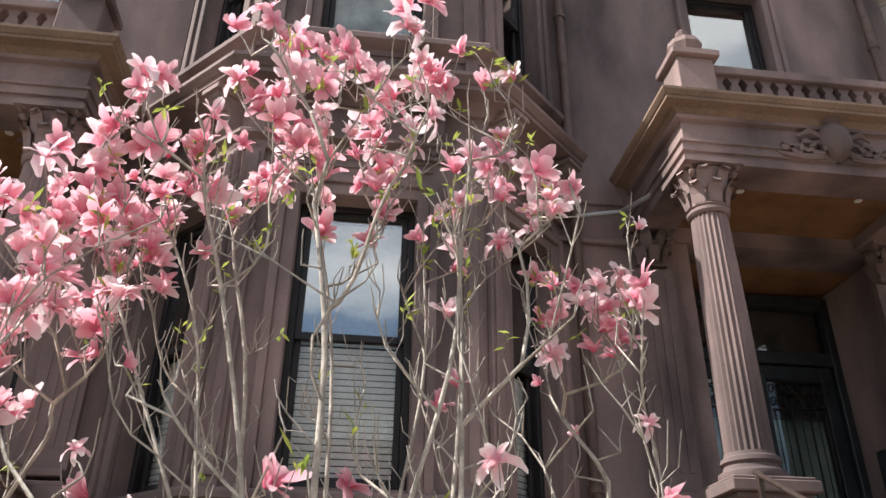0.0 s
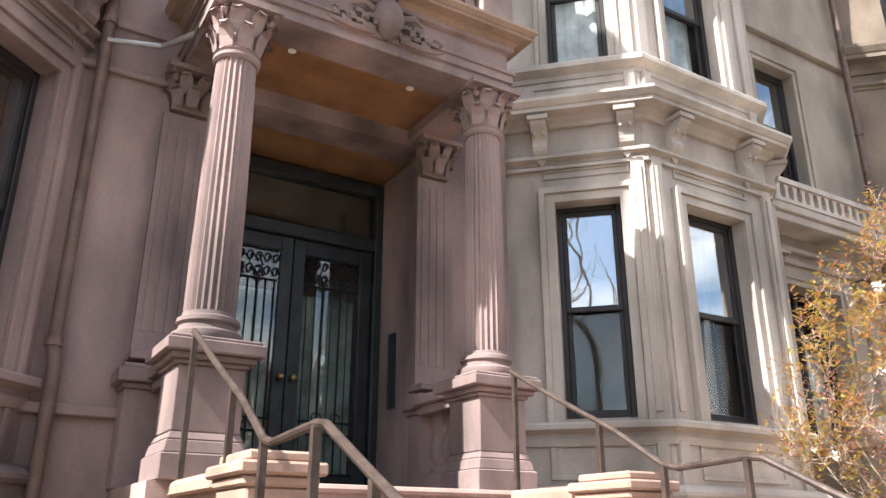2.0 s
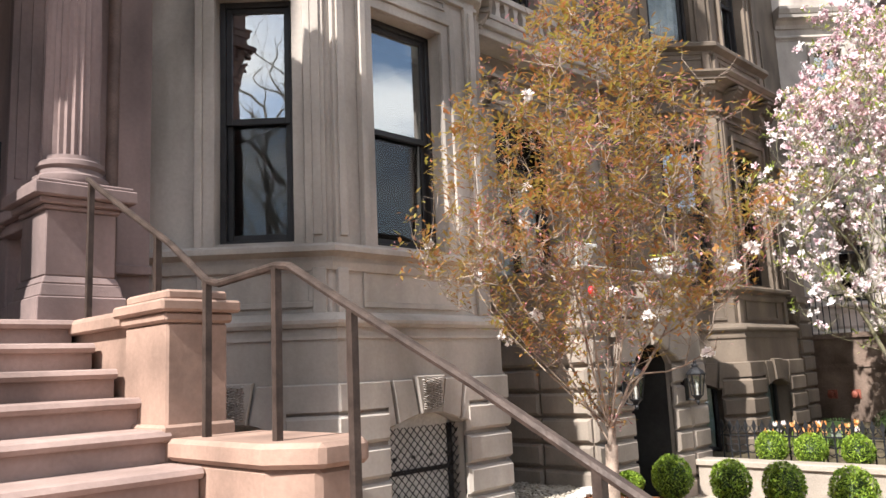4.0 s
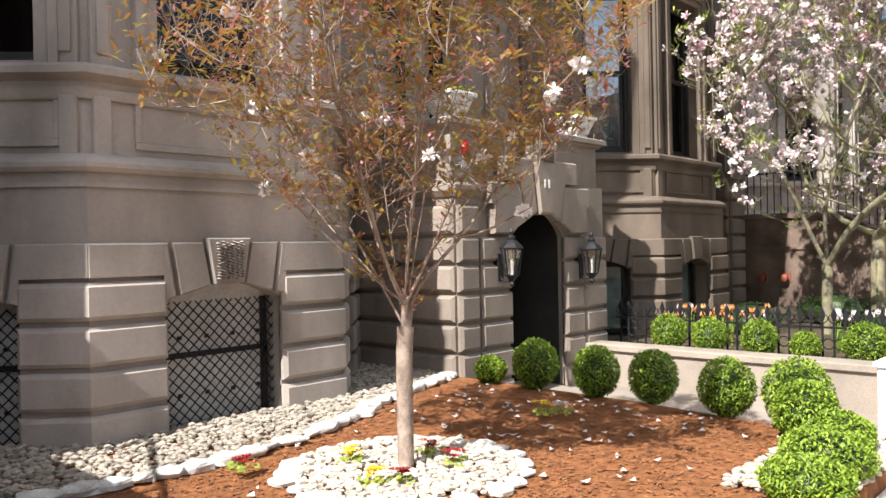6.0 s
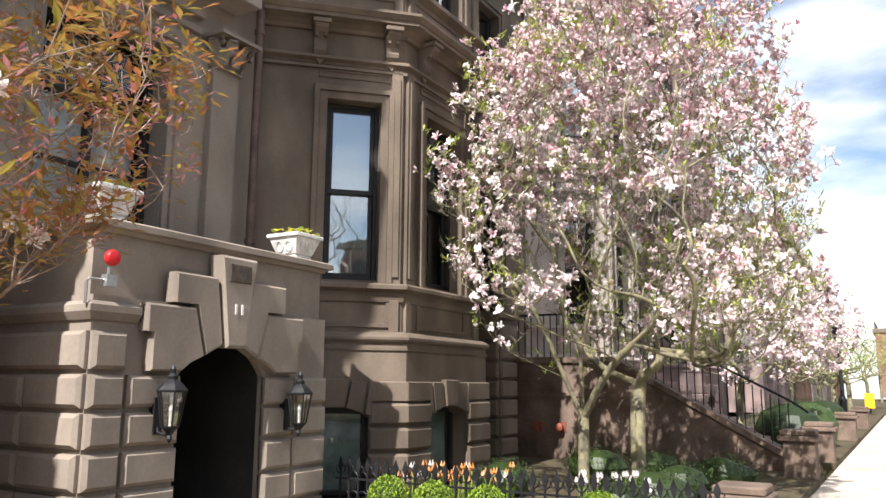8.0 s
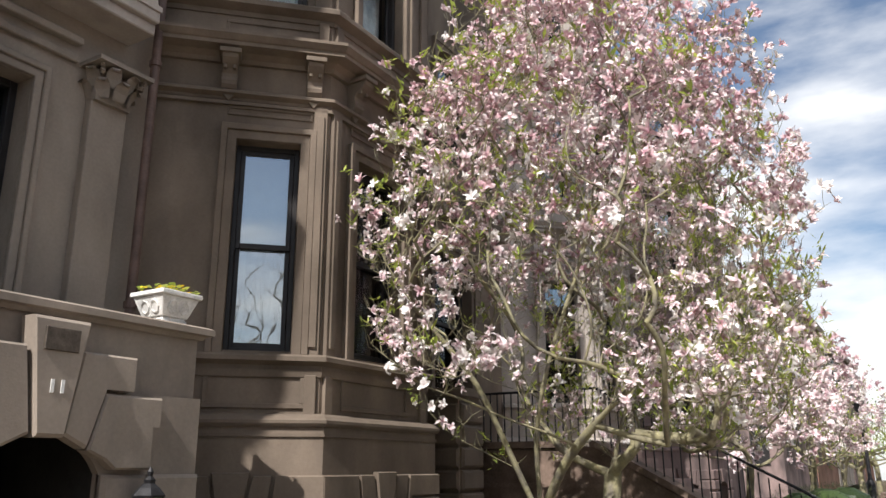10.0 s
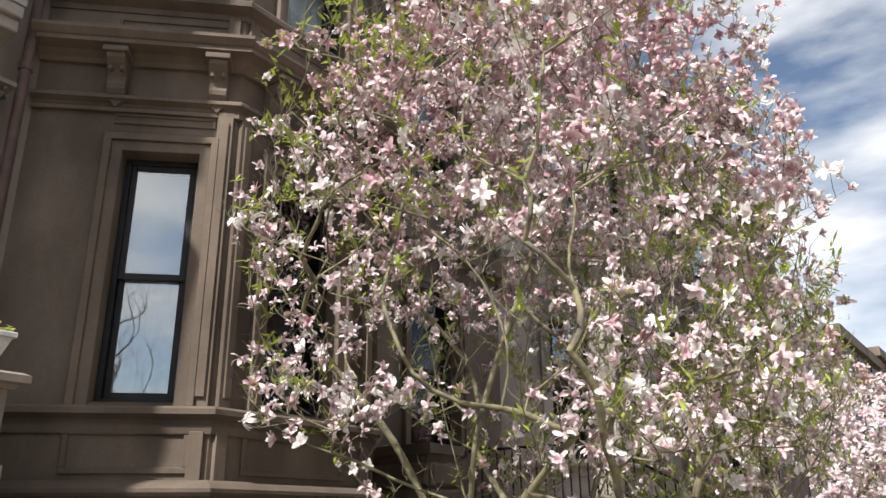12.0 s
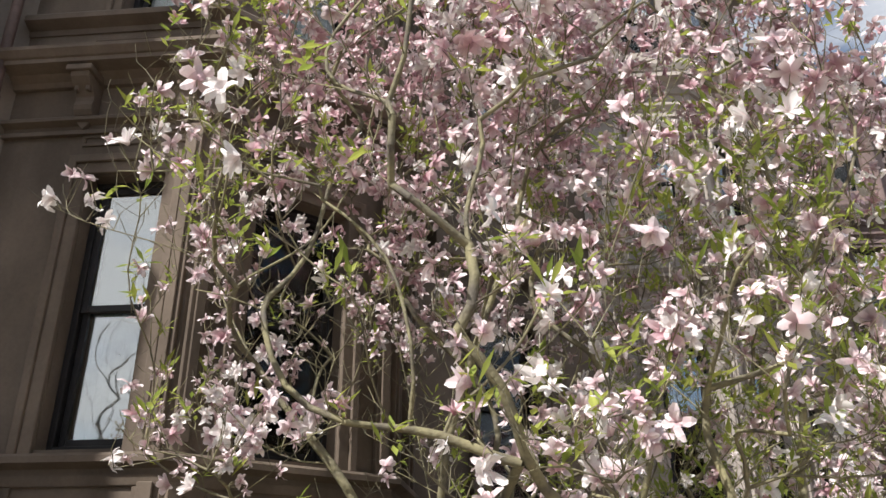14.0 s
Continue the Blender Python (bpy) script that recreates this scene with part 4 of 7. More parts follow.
for k in range(2):
    u0 = 0.09 + k * (W - 0.18) / 2
    u1 = u0 + (W - 0.18) / 2 - 0.008
    s = Shape(o=(3.14, 7.48, 0))
    for a, b, z0, z1 in ((u0, u0 + 0.13, 1.9, 4.46), (u1 - 0.13, u1, 1.9, 4.46), (u0 + 0.13, u1 - 0.13, 4.3, 4.46), (u0 + 0.13, u1 - 0.13, 1.9, 2.12)):
        s.box(a, b, -0.05, 0.0, z0, z1)
    leaf = under("door_leaf", s, DOOR_DARK, door, bevel=0.008)
    g = Shape(o=(3.14, 7.48, 0))
    g.box(u0 + 0.13, u1 - 0.13, -0.03, -0.022, 2.12, 4.3)
    under("door_pane", g, GLASS_CLEAR, leaf).visible_shadow = False
    g = Shape(o=(3.14, 7.48, 0))
    g.box(u0 + 0.15, u1 - 0.15, -0.12, -0.115, 2.14, 3.9)
    under("lace_panel", g, CURTAIN, leaf, "pale lace panel behind the glass")
    m = (u0 + u1) / 2
    s = Shape(o=(3.14, 7.48, 0))
    for sg in (-1, 1):
        s.tube([(m + sg * 0.1, -0.01, 2.15), (m + sg * 0.1, -0.01, 4.0), (m + sg * 0.14, -0.01, 4.12), (m + sg * 0.08, -0.01, 4.25), (m, -0.01, 4.15)], 0.008, 5)
        for j in range(4):
            c = (m + sg * 0.1, 4.05 - 0.05 * j if j < 2 else 2.3 + 0.12 * j)
            s.tube([(c[0] + 0.05 * math.cos(t), -0.01, c[1] + 0.05 * math.sin(t)) for t in [0.7 * q for q in range(9)]], 0.008, 5)
    for j in range(7):
        w = m - 0.27 + 0.09 * j
        s.tube([(w, -0.008, 2.13), (w, -0.008, 3.98)], 0.007, 4)
        for zc in (4.06, 4.2):
            s.tube([(w + 0.04 * math.cos(t) * (1 - 0.07 * q), -0.006, zc + 0.062 * math.sin(t) * (1 - 0.07 * q)) for q, t in enumerate([0.8 * q for q in range(10)])], 0.009, 4)
    for zc in (2.13, 2.5, 2.62, 3.98, 4.29):
        s.tube([(m - 0.29, -0.008, zc), (m + 0.29, -0.008, zc)], 0.011, 4)
    under("iron_scrollwork", s, IRON, leaf, "slender black iron scrollwork")
    s = Shape(o=(3.14, 7.48, 0))
    s.lathe(u1 - 0.06 if k == 0 else u0 + 0.06, 0.05, [(0.01, 2.98), (0.035, 3.0), (0.035, 3.03), (0.01, 3.05)], 12)
    under("door_knob", s, BRASS, leaf, "dull brass knob")
s = Shape(o=(3.0, 7.48, 0))
s.box(2.07, 2.1, 0.3, 0.42, 2.75, 3.5)
ip = part("intercom_panel", s, DOOR_DARK)
tagged(ip, "dark intercom panel on the door jamb", "intercom")

# ---- stoop of the red house ----
stoop = thing("stoop", "reddish stone front steps with broad rounded treads and low side walls", "steps", (3.9, 3.2, 0), "", "structure")
s = Shape(o=(2.95, 7.5, 0))
s.box(0.0, 1.98, 0.0, 2.5, -0.1, 1.86)
s.box(-0.45, 2.45, 0.0, 2.3, -0.1, 1.88)
under("landing", s, STEP_STONE, stoop)
for k in range(12):
    z = 1.88 - 0.15 * k
    y = 4.95 - 0.30 * k
    s = Shape(o=(2.95, y, 0))
    s.box(-0.02, 1.97, -0.42, 0.0, -0.1, z - 0.055)
    nose = [(0.0, z - 0.055), (0.035, z - 0.05), (0.05, z - 0.028), (0.035, z - 0.006), (0.02, z), (-0.45, z), (-0.45, z - 0.055)]
    n = len(nose)
    s.hull([(-0.02, v, c) for v, c in nose] + [(1.97, v, c) for v, c in nose], [tuple(range(n)), tuple(range(2 * n - 1, n - 1, -1))] + [(i, i + n, (i + 1) % n + n, (i + 1) % n) for i in range(n)])
    under("step", s, STEP_STONE, stoop)
for k, x in enumerate((2.65, 4.93)):
    s = Shape(o=(x, 5.2, 0))
    s.box(0.03, 0.27, 0.0, 1.3, -0.1, 1.8)
    s.box(0.05, 0.25, 1.3, 1.45, 1.4, 1.8)
    s.prism([(-0.03, 1.79), (0.33, 1.79), (0.33, 1.86), (0.3, 1.88), (0.0, 1.88), (-0.03, 1.86)], 0.0, 1.2)
    under("cheek_wall", s, CHEEK_STONE, stoop, bevel=0.01)
    s = Shape(o=(x, 5.2, 0))
    s.box(-0.02, 0.30, 1.0, 1.46, -0.1, 1.78)
    s.box(-0.05, 0.33, 0.97, 1.49, 1.22, 1.3)
    s.box(-0.04, 0.32, 0.98, 1.48, 1.78, 1.83)
    s.box(-0.07, 0.35, 0.95, 1.51, 1.83, 1.89)
    s.box(-0.02, 0.30, 1.0, 1.46, 1.89, 1.94)
    under("cheek_pier", s, CHEEK_STONE, stoop, bevel=0.012)
    s = Shape(o=(x, 3.7, 0))
    s.slab([(0.0, 0.0), (0.45, 0.0), (0.45, 0.75), (0.32, 0.95), (0.12, 0.95), (0.0, 0.75)], -0.1, 1.14)
    s.slab([(-0.03, -0.02), (0.48, -0.02), (0.48, 0.78), (0.34, 0.99), (0.11, 0.99), (-0.03, 0.78)], 1.14, 1.24)
    under("lower_block", s, CHEEK_STONE, stoop, bevel=0.02)
    s = Shape(o=(x, 2.75, 0))
    s.hull([(0.04, 0, -0.1), (0.41, 0, -0.1), (0.41, 0, 0.85), (0.04, 0, 0.85), (0.04, 1.3, -0.1), (0.41, 1.3, -0.1), (0.41, 1.3, 0.25), (0.04, 1.3, 0.25)],
           [(0, 1, 2, 3), (4, 7, 6, 5), (0, 4, 5, 1), (1, 5, 6, 2), (2, 6, 7, 3), (3, 7, 4, 0)])
    under("ramped_wall", s, CHEEK_STONE, stoop, bevel=0.015)


def stair_rail(x, label):
    r = thing("handrail", label, "handrail", (x, 3.2, 1.2), "stoop handrails")
    pts = [(0, 5.05, 2.76), (0, 4.5, 2.47), (0, 3.96, 2.2), (0, 3.58, 1.965), (0, 3.47, 1.94), (0, 3.0, 1.965), (0, 2.9, 1.95), (0, 2.55, 1.77), (0, 1.9, 1.45), (0, 1.43, 1.2), (0, 1.2, 1.08)]
    s = Shape(o=(x, 0, 0), u=(1, 0), v=(0, 1))
    s.tube(pts, 0.019, 8)
    under("rail", s, RAIL_IRON, r, "worn brown iron rail")
    for y, z0, z1 in ((5.0, 1.88, 2.73), (4.1, 1.88, 2.27), (3.58, 1.24, 1.96), (3.0, 1.24, 1.96), (2.5, 0.6, 1.74), (1.45, 0.05, 1.21)):
        p = Shape(o=(x, 0, 0), u=(1, 0), v=(0, 1))
        p.box(-0.016, 0.016, y - 0.016, y + 0.016, z0, z1)
        under("post", p, RAIL_IRON, r)


stair_rail(5.03, "brown iron handrail with a kink beside the stoop")
stair_rail(2.64, "brown iron handrail with a kink beside the stoop")

# ---- arched basement porch of the grey house ----
porch = thing("basement_porch", "rusticated stone porch with an arched basement doorway", "porch", (12.1, 6.1, 0), "", "structure")
PX0, PX1, PY = 10.78, 13.5, 5.38
fr_p, ln_p = facet((PX0, PY), (PX1, PY))
A0, A1, SPR, CRN = 0.84, 1.84, 1.46, 1.75
s = Shape(**fr_p)
wall_with(s, ln_p, -0.5, 1.95, [(A0, A1, -0.5, CRN)], 0.07)
s.box(0.002, 0.4, -1.5, -0.069, -0.5, 1.95)
s.box(ln_p - 0.4, ln_p - 0.002, -1.5, -0.069, -0.5, 1.95)
s.box(0.0, ln_p, -1.5, 0.0, 1.95, 2.05)
curve = arch_curve(A0, A1, SPR, CRN, 14)
s.prism([(A0, CRN + 0.002)] + curve[:8], -0.07, 0.0)
s.prism(curve[7:] + [(A1, CRN + 0.002)], -0.07, 0.0)
under("porch_wall", s, STONE_BROWN_SHADED, porch)
s = Shape(**fr_p)
s.box(0.02, ln_p - 0.02, -0.42, -0.07, 2.05, 2.54)
s.box(0.02, 0.4, -1.5, -0.42, 2.05, 2.54)
under("parapet", s, STONE_BROWN_SHADED, porch)
s = Shape()
s.sweep([(PX0 + 0.02, 6.88), (PX0 + 0.02, PY + 0.07), (PX1 - 0.02, PY + 0.07), (PX1 - 0.02, 6.88)], [(-0.42, 2.54), (0.03, 2.54), (0.05, 2.57), (0.1, 2.58), (0.1, 2.63), (0.06, 2.65), (-0.42, 2.65)])
under("parapet_cap", s, STONE_BROWN_SHADED, porch)
s = Shape()
s.sweep([(PX0, 6.88), (PX0, PY), (PX0 + 0.40, PY)], [(-0.06, 1.86), (0.02, 1.86), (0.06, 1.92), (0.06, 1.97), (0.03, 2.0), (-0.06, 2.0)])
under("side_ledge", s, STONE_BROWN_SHADED, porch)
# featureless door sheet whose dark colour gives the archway its deep shade
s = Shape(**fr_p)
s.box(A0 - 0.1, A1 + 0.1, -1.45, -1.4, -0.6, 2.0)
door2 = under("inner_door", s, DOOR_DARK, porch, "plain door sheet deep in the archway, coloured dark as its shade")
# passage sides coloured near-black for the shade inside the arch
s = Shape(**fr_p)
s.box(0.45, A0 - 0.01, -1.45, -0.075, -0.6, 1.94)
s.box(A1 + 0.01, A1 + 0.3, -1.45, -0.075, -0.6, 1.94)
under("passage_wall", s, INTERIOR_SHADE, porch)
for z0, z1 in [(-0.3, -0.03)] + COURSES + [(1.205, 1.46)]:
    piece_jobs.append((porch, fr_p, ("block", 0.0, 0.30, z0, z1), STONE_BROWN_SHADED))
    piece_jobs.append((porch, fr_p, ("block", 0.33, A0, z0, z1), STONE_BROWN_SHADED))
    piece_jobs.append((porch, fr_p, ("block", A1, 2.22, z0, z1), STONE_BROWN_SHADED))
    piece_jobs.append((porch, fr_p, ("block", 2.25, ln_p, z0, z1), STONE_BROWN_SHADED))
    fs, lns = facet((PX0, 6.9), (PX0, PY))
    piece_jobs.append((porch, fs, ("block", 0.05, 0.8, z0, z1), STONE_BROWN_SHADED))
    piece_jobs.append((porch, fs, ("block", 0.83, lns - 0.005, z0, z1), STONE_BROWN_SHADED))
piece_jobs.append((porch, fs, ("block", 0.05, lns - 0.005, 1.49, 1.78), STONE_BROWN_SHADED))
piece_jobs.append((porch, fr_p, ("block", 0.0, 0.30, 1.49, 1.78), STONE_BROWN_SHADED))
m = (A0 + A1) / 2
piece_jobs.append((porch, fr_p, ("poly", [(m - 0.10, CRN - 0.05), (m + 0.10, CRN - 0.05), (m + 0.21, 2.5), (m - 0.21, 2.5)], 0.15), STONE_BROWN_SHADED))
for sg in (-1, 1):
    piece_jobs.append((porch, fr_p, ("poly", [(m + sg * 0.12, CRN - 0.03), (m + sg * 0.30, CRN - 0.12), (m + sg * 0.42, 2.05), (m + sg * 0.66, 2.05), (m + sg * 0.66, 2.3), (m + sg * 0.21, 2.3)], 0.11), STONE_BROWN_SHADED))
    piece_jobs.append((porch, fr_p, ("poly", [(m + sg * 0.32, CRN - 0.13), (m + sg * 0.46, SPR + 0.1), (m + sg * 0.55, 1.49), (m + sg * 0.86, 1.49), (m + sg * 0.86, 1.8), (m + sg * 0.92, 1.8), (m + sg * 0.92, 2.02), (m + sg * 0.43, 2.02)], 0.11), STONE_BROWN_SHADED))
# plain bars stand for the number on the keystone, and the plaque over it
s = Shape(**fr_p)
for du in (-0.045, 0.03):
    s.box(m + du, m + du + 0.024, 0.148, 0.156, 1.99, 2.08)
tagged(part("number_bars", s, WHITE_PAINT), "two pale number bars on the keystone", "number sign")
s = Shape(**fr_p)
s.box(m - 0.13, m + 0.13, 0.148, 0.165, 2.27, 2.43)
pl = part("plaque", s, PLAQUE, bevel=0.006)
tagged(pl, "small dark metal plaque on the keystone", "plaque")


def lantern(u, z):
    """A black wall lantern with tapering glass sides."""
    x, y = PX0 + u, PY - 0.21
    l = thing("wall_lantern", "black iron wall lantern with clear glass panes", "lantern", (x, y, z), "porch lanterns")
    o = dict(o=(x, y, z))
    s = Shape(**o)
    s.lathe(0, 0, [(0.07, -0.02), (0.085, 0.0), (0.06, -0.05), (0.02, -0.1), (0.03, -0.13), (0.008, -0.17)][::-1], 6)
    under("lantern_base", s, IRON, l, bevel=0.0).location = (0, 0, 0)
    s = Shape()
    s.lathe(0, 0, [(0.15, 0.3), (0.155, 0.32), (0.1, 0.38), (0.05, 0.42), (0.055, 0.45), (0.025, 0.48), (0.03, 0.52), (0.006, 0.56)], 6)
    part("lantern_roof", s, IRON, l)
    for i in range(6):
        a, b = math.pi * i / 3, math.pi * (i + 1) / 3
        s = Shape()
        s.tube([(0.085 * math.cos(a), 0.085 * math.sin(a), -0.02), (0.135 * math.cos(a), 0.135 * math.sin(a), 0.31)], 0.009, 5)
        part("glazing_bar", s, IRON, l)
        g = Shape()
        p = [(0.082 * math.cos(t), 0.082 * math.sin(t), 0.0) for t in (a, b)] + [(0.13 * math.cos(t), 0.13 * math.sin(t), 0.3) for t in (b, a)]
        g.hull(p, [(0, 1, 2, 3)])
        part("lantern_pane", g, GLASS_LAMP, l)
    s = Shape()
    s.lathe(0, 0, [(0.018, -0.02), (0.018, 0.1), (0.025, 0.13), (0.012, 0.19)], 8)
    part("bulb_holder", s, WHITE_PAINT, l)
    s = Shape()
    s.tube([(0, -0.2, 0.02), (0, -0.16, -0.08), (0, -0.06, -0.1), (0, 0, -0.06)], 0.014, 6)
    s.box(-0.05, 0.05, -0.25, -0.17, -0.1, 0.25)
    part("bracket", s, IRON, l)
    l.scale = (0.82, 0.82, 0.82)
    return l


for ob in list(lantern(0.61, 1.08).children) + list(lantern(2.12, 1.05).children):
    if ob.name.startswith("lantern_base"):
        s = Shape()
        s.lathe(0, 0, [(0.008, -0.17), (0.03, -0.13), (0.02, -0.1), (0.06, -0.05), (0.085, -0.03), (0.09, -0.015)], 6)
        ob.data = mesh_of("lantern_base", s, IRON)


def planter(x, y, z):
    """A flared square white planter with flowers."""
    p = thing("planter", "ornate white square planter with yellow spring flowers", "planter", (x, y, z), "terrace planters")
    s = Shape()
    for z0, z1, r0, r1 in ((0.0, 0.03, 0.13, 0.13), (0.03, 0.06, 0.13, 0.11), (0.06, 0.23, 0.13, 0.19), (0.23, 0.27, 0.21, 0.21)):
        s.hull([(-r0, -r0, z0), (r0, -r0, z0), (r0, r0, z0), (-r0, r0, z0), (-r1, -r1, z1), (r1, -r1, z1), (r1, r1, z1), (-r1, r1, z1)],
               [(0, 1, 5, 4), (1, 2, 6, 5), (2, 3, 7, 6), (3, 0, 4, 7), (4, 5, 6, 7), (3, 2, 1, 0)])
    part("planter_body", s, PLANTER_W, p, bevel=0.006)
    for k, (dx, dy) in enumerate(((1, 0), (-1, 0), (0, 1), (0, -1))):
        s = Shape()
        for j in range(2):
            c = (-0.06 + 0.12 * j, 0.14)
            ring = []
            for t in [0.8 * q for q in range(9)]:
                a, b2 = c[0] + 0.045 * math.cos(t), c[1] + 0.05 * math.sin(t)
                o = 0.155 + 0.35 * (b2 - 0.14) + 0.006
                ring.append((dx * o - dy * a, dy * o + dx * a, b2))
            s.tube(ring, 0.009, 5)
        part("scroll_relief", s, PLANTER_W, p)
    rnd = random.Random(int(x * 10))
    s, g = Shape(), Shape()
    for i in range(60):
        a, b2 = rnd.uniform(-0.18, 0.18), rnd.uniform(-0.18, 0.18)
        h = 0.27 + rnd.uniform(0.0, 0.06)
        t = rnd.uniform(0, 6.28)
        tgt = s if i % 3 else g
        r = 0.028
        tgt.hull([(a + r * math.cos(t + q), b2 + r * math.sin(t + q), h + 0.015 * (q % 2)) for q in (0, 1.57, 3.14, 4.71)], [(0, 1, 2, 3)])
    part("flowers", g, YELLOW_BLOOM, p, "yellow pansies")
    part("foliage", s, LEAF_LIME, p)


planter(10.98, 5.62, 2.65)
planter(13.26, 5.62, 2.65)
# red alarm bell with its conduit
al = thing("alarm_bell", "round red alarm bell on the porch wall", "alarm bell", (10.88, 5.36, 2.33))
s = Shape(o=(0, 0, 0), u=(1, 0), v=(0, 1))
s.lathe(0, 0, [(0.064, 0.0), (0.064, 0.02), (0.052, 0.042), (0.018, 0.05)], 18)
s.v = [(a, -c - 0.02, b) for a, b, c in s.v]
part("gong", s, RED_PAINT, al, smooth=True)
s = Shape()
s.box(-0.045, 0.045, -0.02, 0.05, -0.22, -0.13)
s.tube([(0, 0.0, -0.07), (0, 0.0, -0.14)], 0.012, 6)
s.tube([(-0.03, 0.0, -0.17), (-0.16, 0.0, -0.17), (-0.18, 0.0, -0.2), (-0.18, 0.0, -0.36)], 0.012, 6)
part("conduit", s, GALV, al)

# upper balustrade and pilaster of the grey house's entry
bb = thing("balustrade", "low pierced stone balustrade over the entry cornice", "balustrade", (12, 6.5, 6.1))
s = Shape(o=(10.3, 6.9, 0))
s.box(0.0, 3.2, 0.0, 0.42, 5.78, 5.9)
s.box(0.0, 3.2, 0.0, 0.48, 5.9, 6.02)
under("cornice_shelf", s, STONE_GREY, bb, bevel=0.012)
s = Shape(o=(10.3, 6.5, 0))
s.box(0.0, 3.2, 0.0, 0.1, 6.02, 6.08)
s.box(0.0, 3.2, -0.03, 0.13, 6.30, 6.38)
under("balustrade_rail", s, STONE_GREY, bb)
for i in range(17):
    u = 0.1 + 3.0 * i / 16
    s = Shape(o=(10.3, 6.5, 0))
    s.prism([(u - 0.055, 6.08), (u + 0.055, 6.08), (u + 0.03, 6.19), (u + 0.055, 6.30), (u - 0.055, 6.30), (u - 0.03, 6.19)], 0.01, 0.09)
    under("baluster", s, STONE_GREY, bb)
for x, y, mt, hs in ((13.3, 6.9, STONE_BROWN_SHADED, house_grey), (10.75, 6.9, STONE_BROWN_SHADED, house_grey)):
    s = Shape(o=(x, y, 0))
    s.box(-0.2, 0.2, 0, 0.1, 2.65, 5.0)
    s.box(-0.24, 0.24, 0, 0.14, 2.6, 2.75)
    under("pilaster", s, mt, hs, bevel=0.008)
    carved_capital(dict(o=(x, y, 0), u=(1, 0), v=(0, -1)), 0, 0.03, 4.98, 5.36, 0.2, mt, hs, "pilaster_capital", True)


def downpipe(x, y, z0, z1, kink=None):
    d = thing("downpipe", "painted rain downpipe with collars in the wall corner", "downpipe", (x, y, z0), "downpipes")
    pts = [(0, 0, 0), (0, 0, z1 - z0)]
    if kink:
        pts = [(0.03, 0, 0), (0.03, 0, kink - z0 - 0.12), (0.0, 0, kink - z0), (0, 0, z1 - z0)]
    s = Shape()
    s.tube(pts, 0.05, 10)
    part("pipe", s, PIPE, d, smooth=True)
    for z in (kink or 3.0, 5.6, 8.0):
        if z0 < z < z1:
            s = Shape()
            s.lathe(0, 0, [(0.065, z - z0), (0.065, z - z0 + 0.06)], 12)
            part("collar", s, PIPE, d)


downpipe(1.98, 6.4, 0.0, 13, 2.85)
downpipe(5.72, 6.38, 0.0, 13)
downpipe(13.72, 6.72, 2.66, 13)
s = Shape()
s.tube([(1.98, -6.36, 5.42), (2.4, -6.3, 5.47), (2.66, -5.9, 5.5)], 0.025, 8)
tagged(part("cross_pipe", s, GALV, None, ""), "thin grey pipe from the downpipe to the porch", "pipe")
# ---- further houses ----
porch_left = portico(-4.7, "red brownstone porch of the neighbouring house", STONE_RED)
house_left = thing("house", "brown brownstone house beside the red one", "house", (-6, 7, 0), "row houses")
wall_run(house_left, -8.0, -1.98, 6.5, STONE_RED, [(-4.5, -2.7, 1.86, 5.3), (-4.1, -3.1, 6.75, 8.8)])
fl, lnl = facet((-8.0, 6.5), (-1.98, 6.5))
sash_window(fl, 3.9, 4.9, 6.72, 8.8, "dark-framed window above the porch balustrade", "none", group="upper sash windows")
# a plain dark sheet fills this doorway in place of its shade
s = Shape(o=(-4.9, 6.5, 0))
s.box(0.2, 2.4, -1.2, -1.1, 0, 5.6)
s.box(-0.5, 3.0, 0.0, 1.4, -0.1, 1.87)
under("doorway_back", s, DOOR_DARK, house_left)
house_far = thing("house", "brown brownstone house further along the row", "house", (25, 7, 0), "row houses")
bay(house_far, 23.2, 6.9, 6.9, STONE_GREY, (("none", "none"), ("curtain", "none"), ("none", "none")), key="plain", grille=False)
house_last = thing("house", "brown brownstone house at the end of the row", "house", (33, 7, 0), "row houses")
bay(house_last, 31.1, 6.9, 6.9, STONE_RED, (("none", "none"), ("none", "none"), ("none", "none")), key="plain", grille=False)
for hs, x0, x1, mt in ((house_dark, 18.5, 21.9, STONE_DARK), (house_far, 26.5, 29.8, STONE_GREY), (house_last, 34.4, 42.0, STONE_RED)):
    fx = wall_run(hs, x0, x1, 6.9, mt, [(x0 + 1.0, x0 + 2.2, 2.66, 5.0), (x0 + 1.1, x0 + 2.1, 6.75, 8.8)])
    sash_window(fx, 1.0, 2.2, 2.66, 5.0, "tall dark-framed window over the stoop", "none", glass=GLASS_DIM if mt == STONE_DARK else None)
    sash_window(fx, 1.1, 2.1, 6.75, 8.8, "dark-framed upper window", "none", group="upper sash windows")
    s = Shape(**fx)
    architrave(s, 1.0, 2.2, 2.62, 5.0, 0.14)
    under("architrave", s, mt, hs)
    s = Shape(**fx)
    architrave(s, 1.1, 2.1, 6.7, 8.8, 0.14)
    under("architrave", s, mt, hs)
    bands(hs, fx, mt, ((0.2, x1 - x0, 0.2, 5.6, 5.9), (0.2, x1 - x0, 0.35, 12.6, 13.0)))
# unseen walls and roof, added to keep daylight out behind the windows
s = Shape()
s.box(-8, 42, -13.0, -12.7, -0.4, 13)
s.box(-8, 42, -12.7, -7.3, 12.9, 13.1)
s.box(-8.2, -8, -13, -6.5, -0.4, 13)
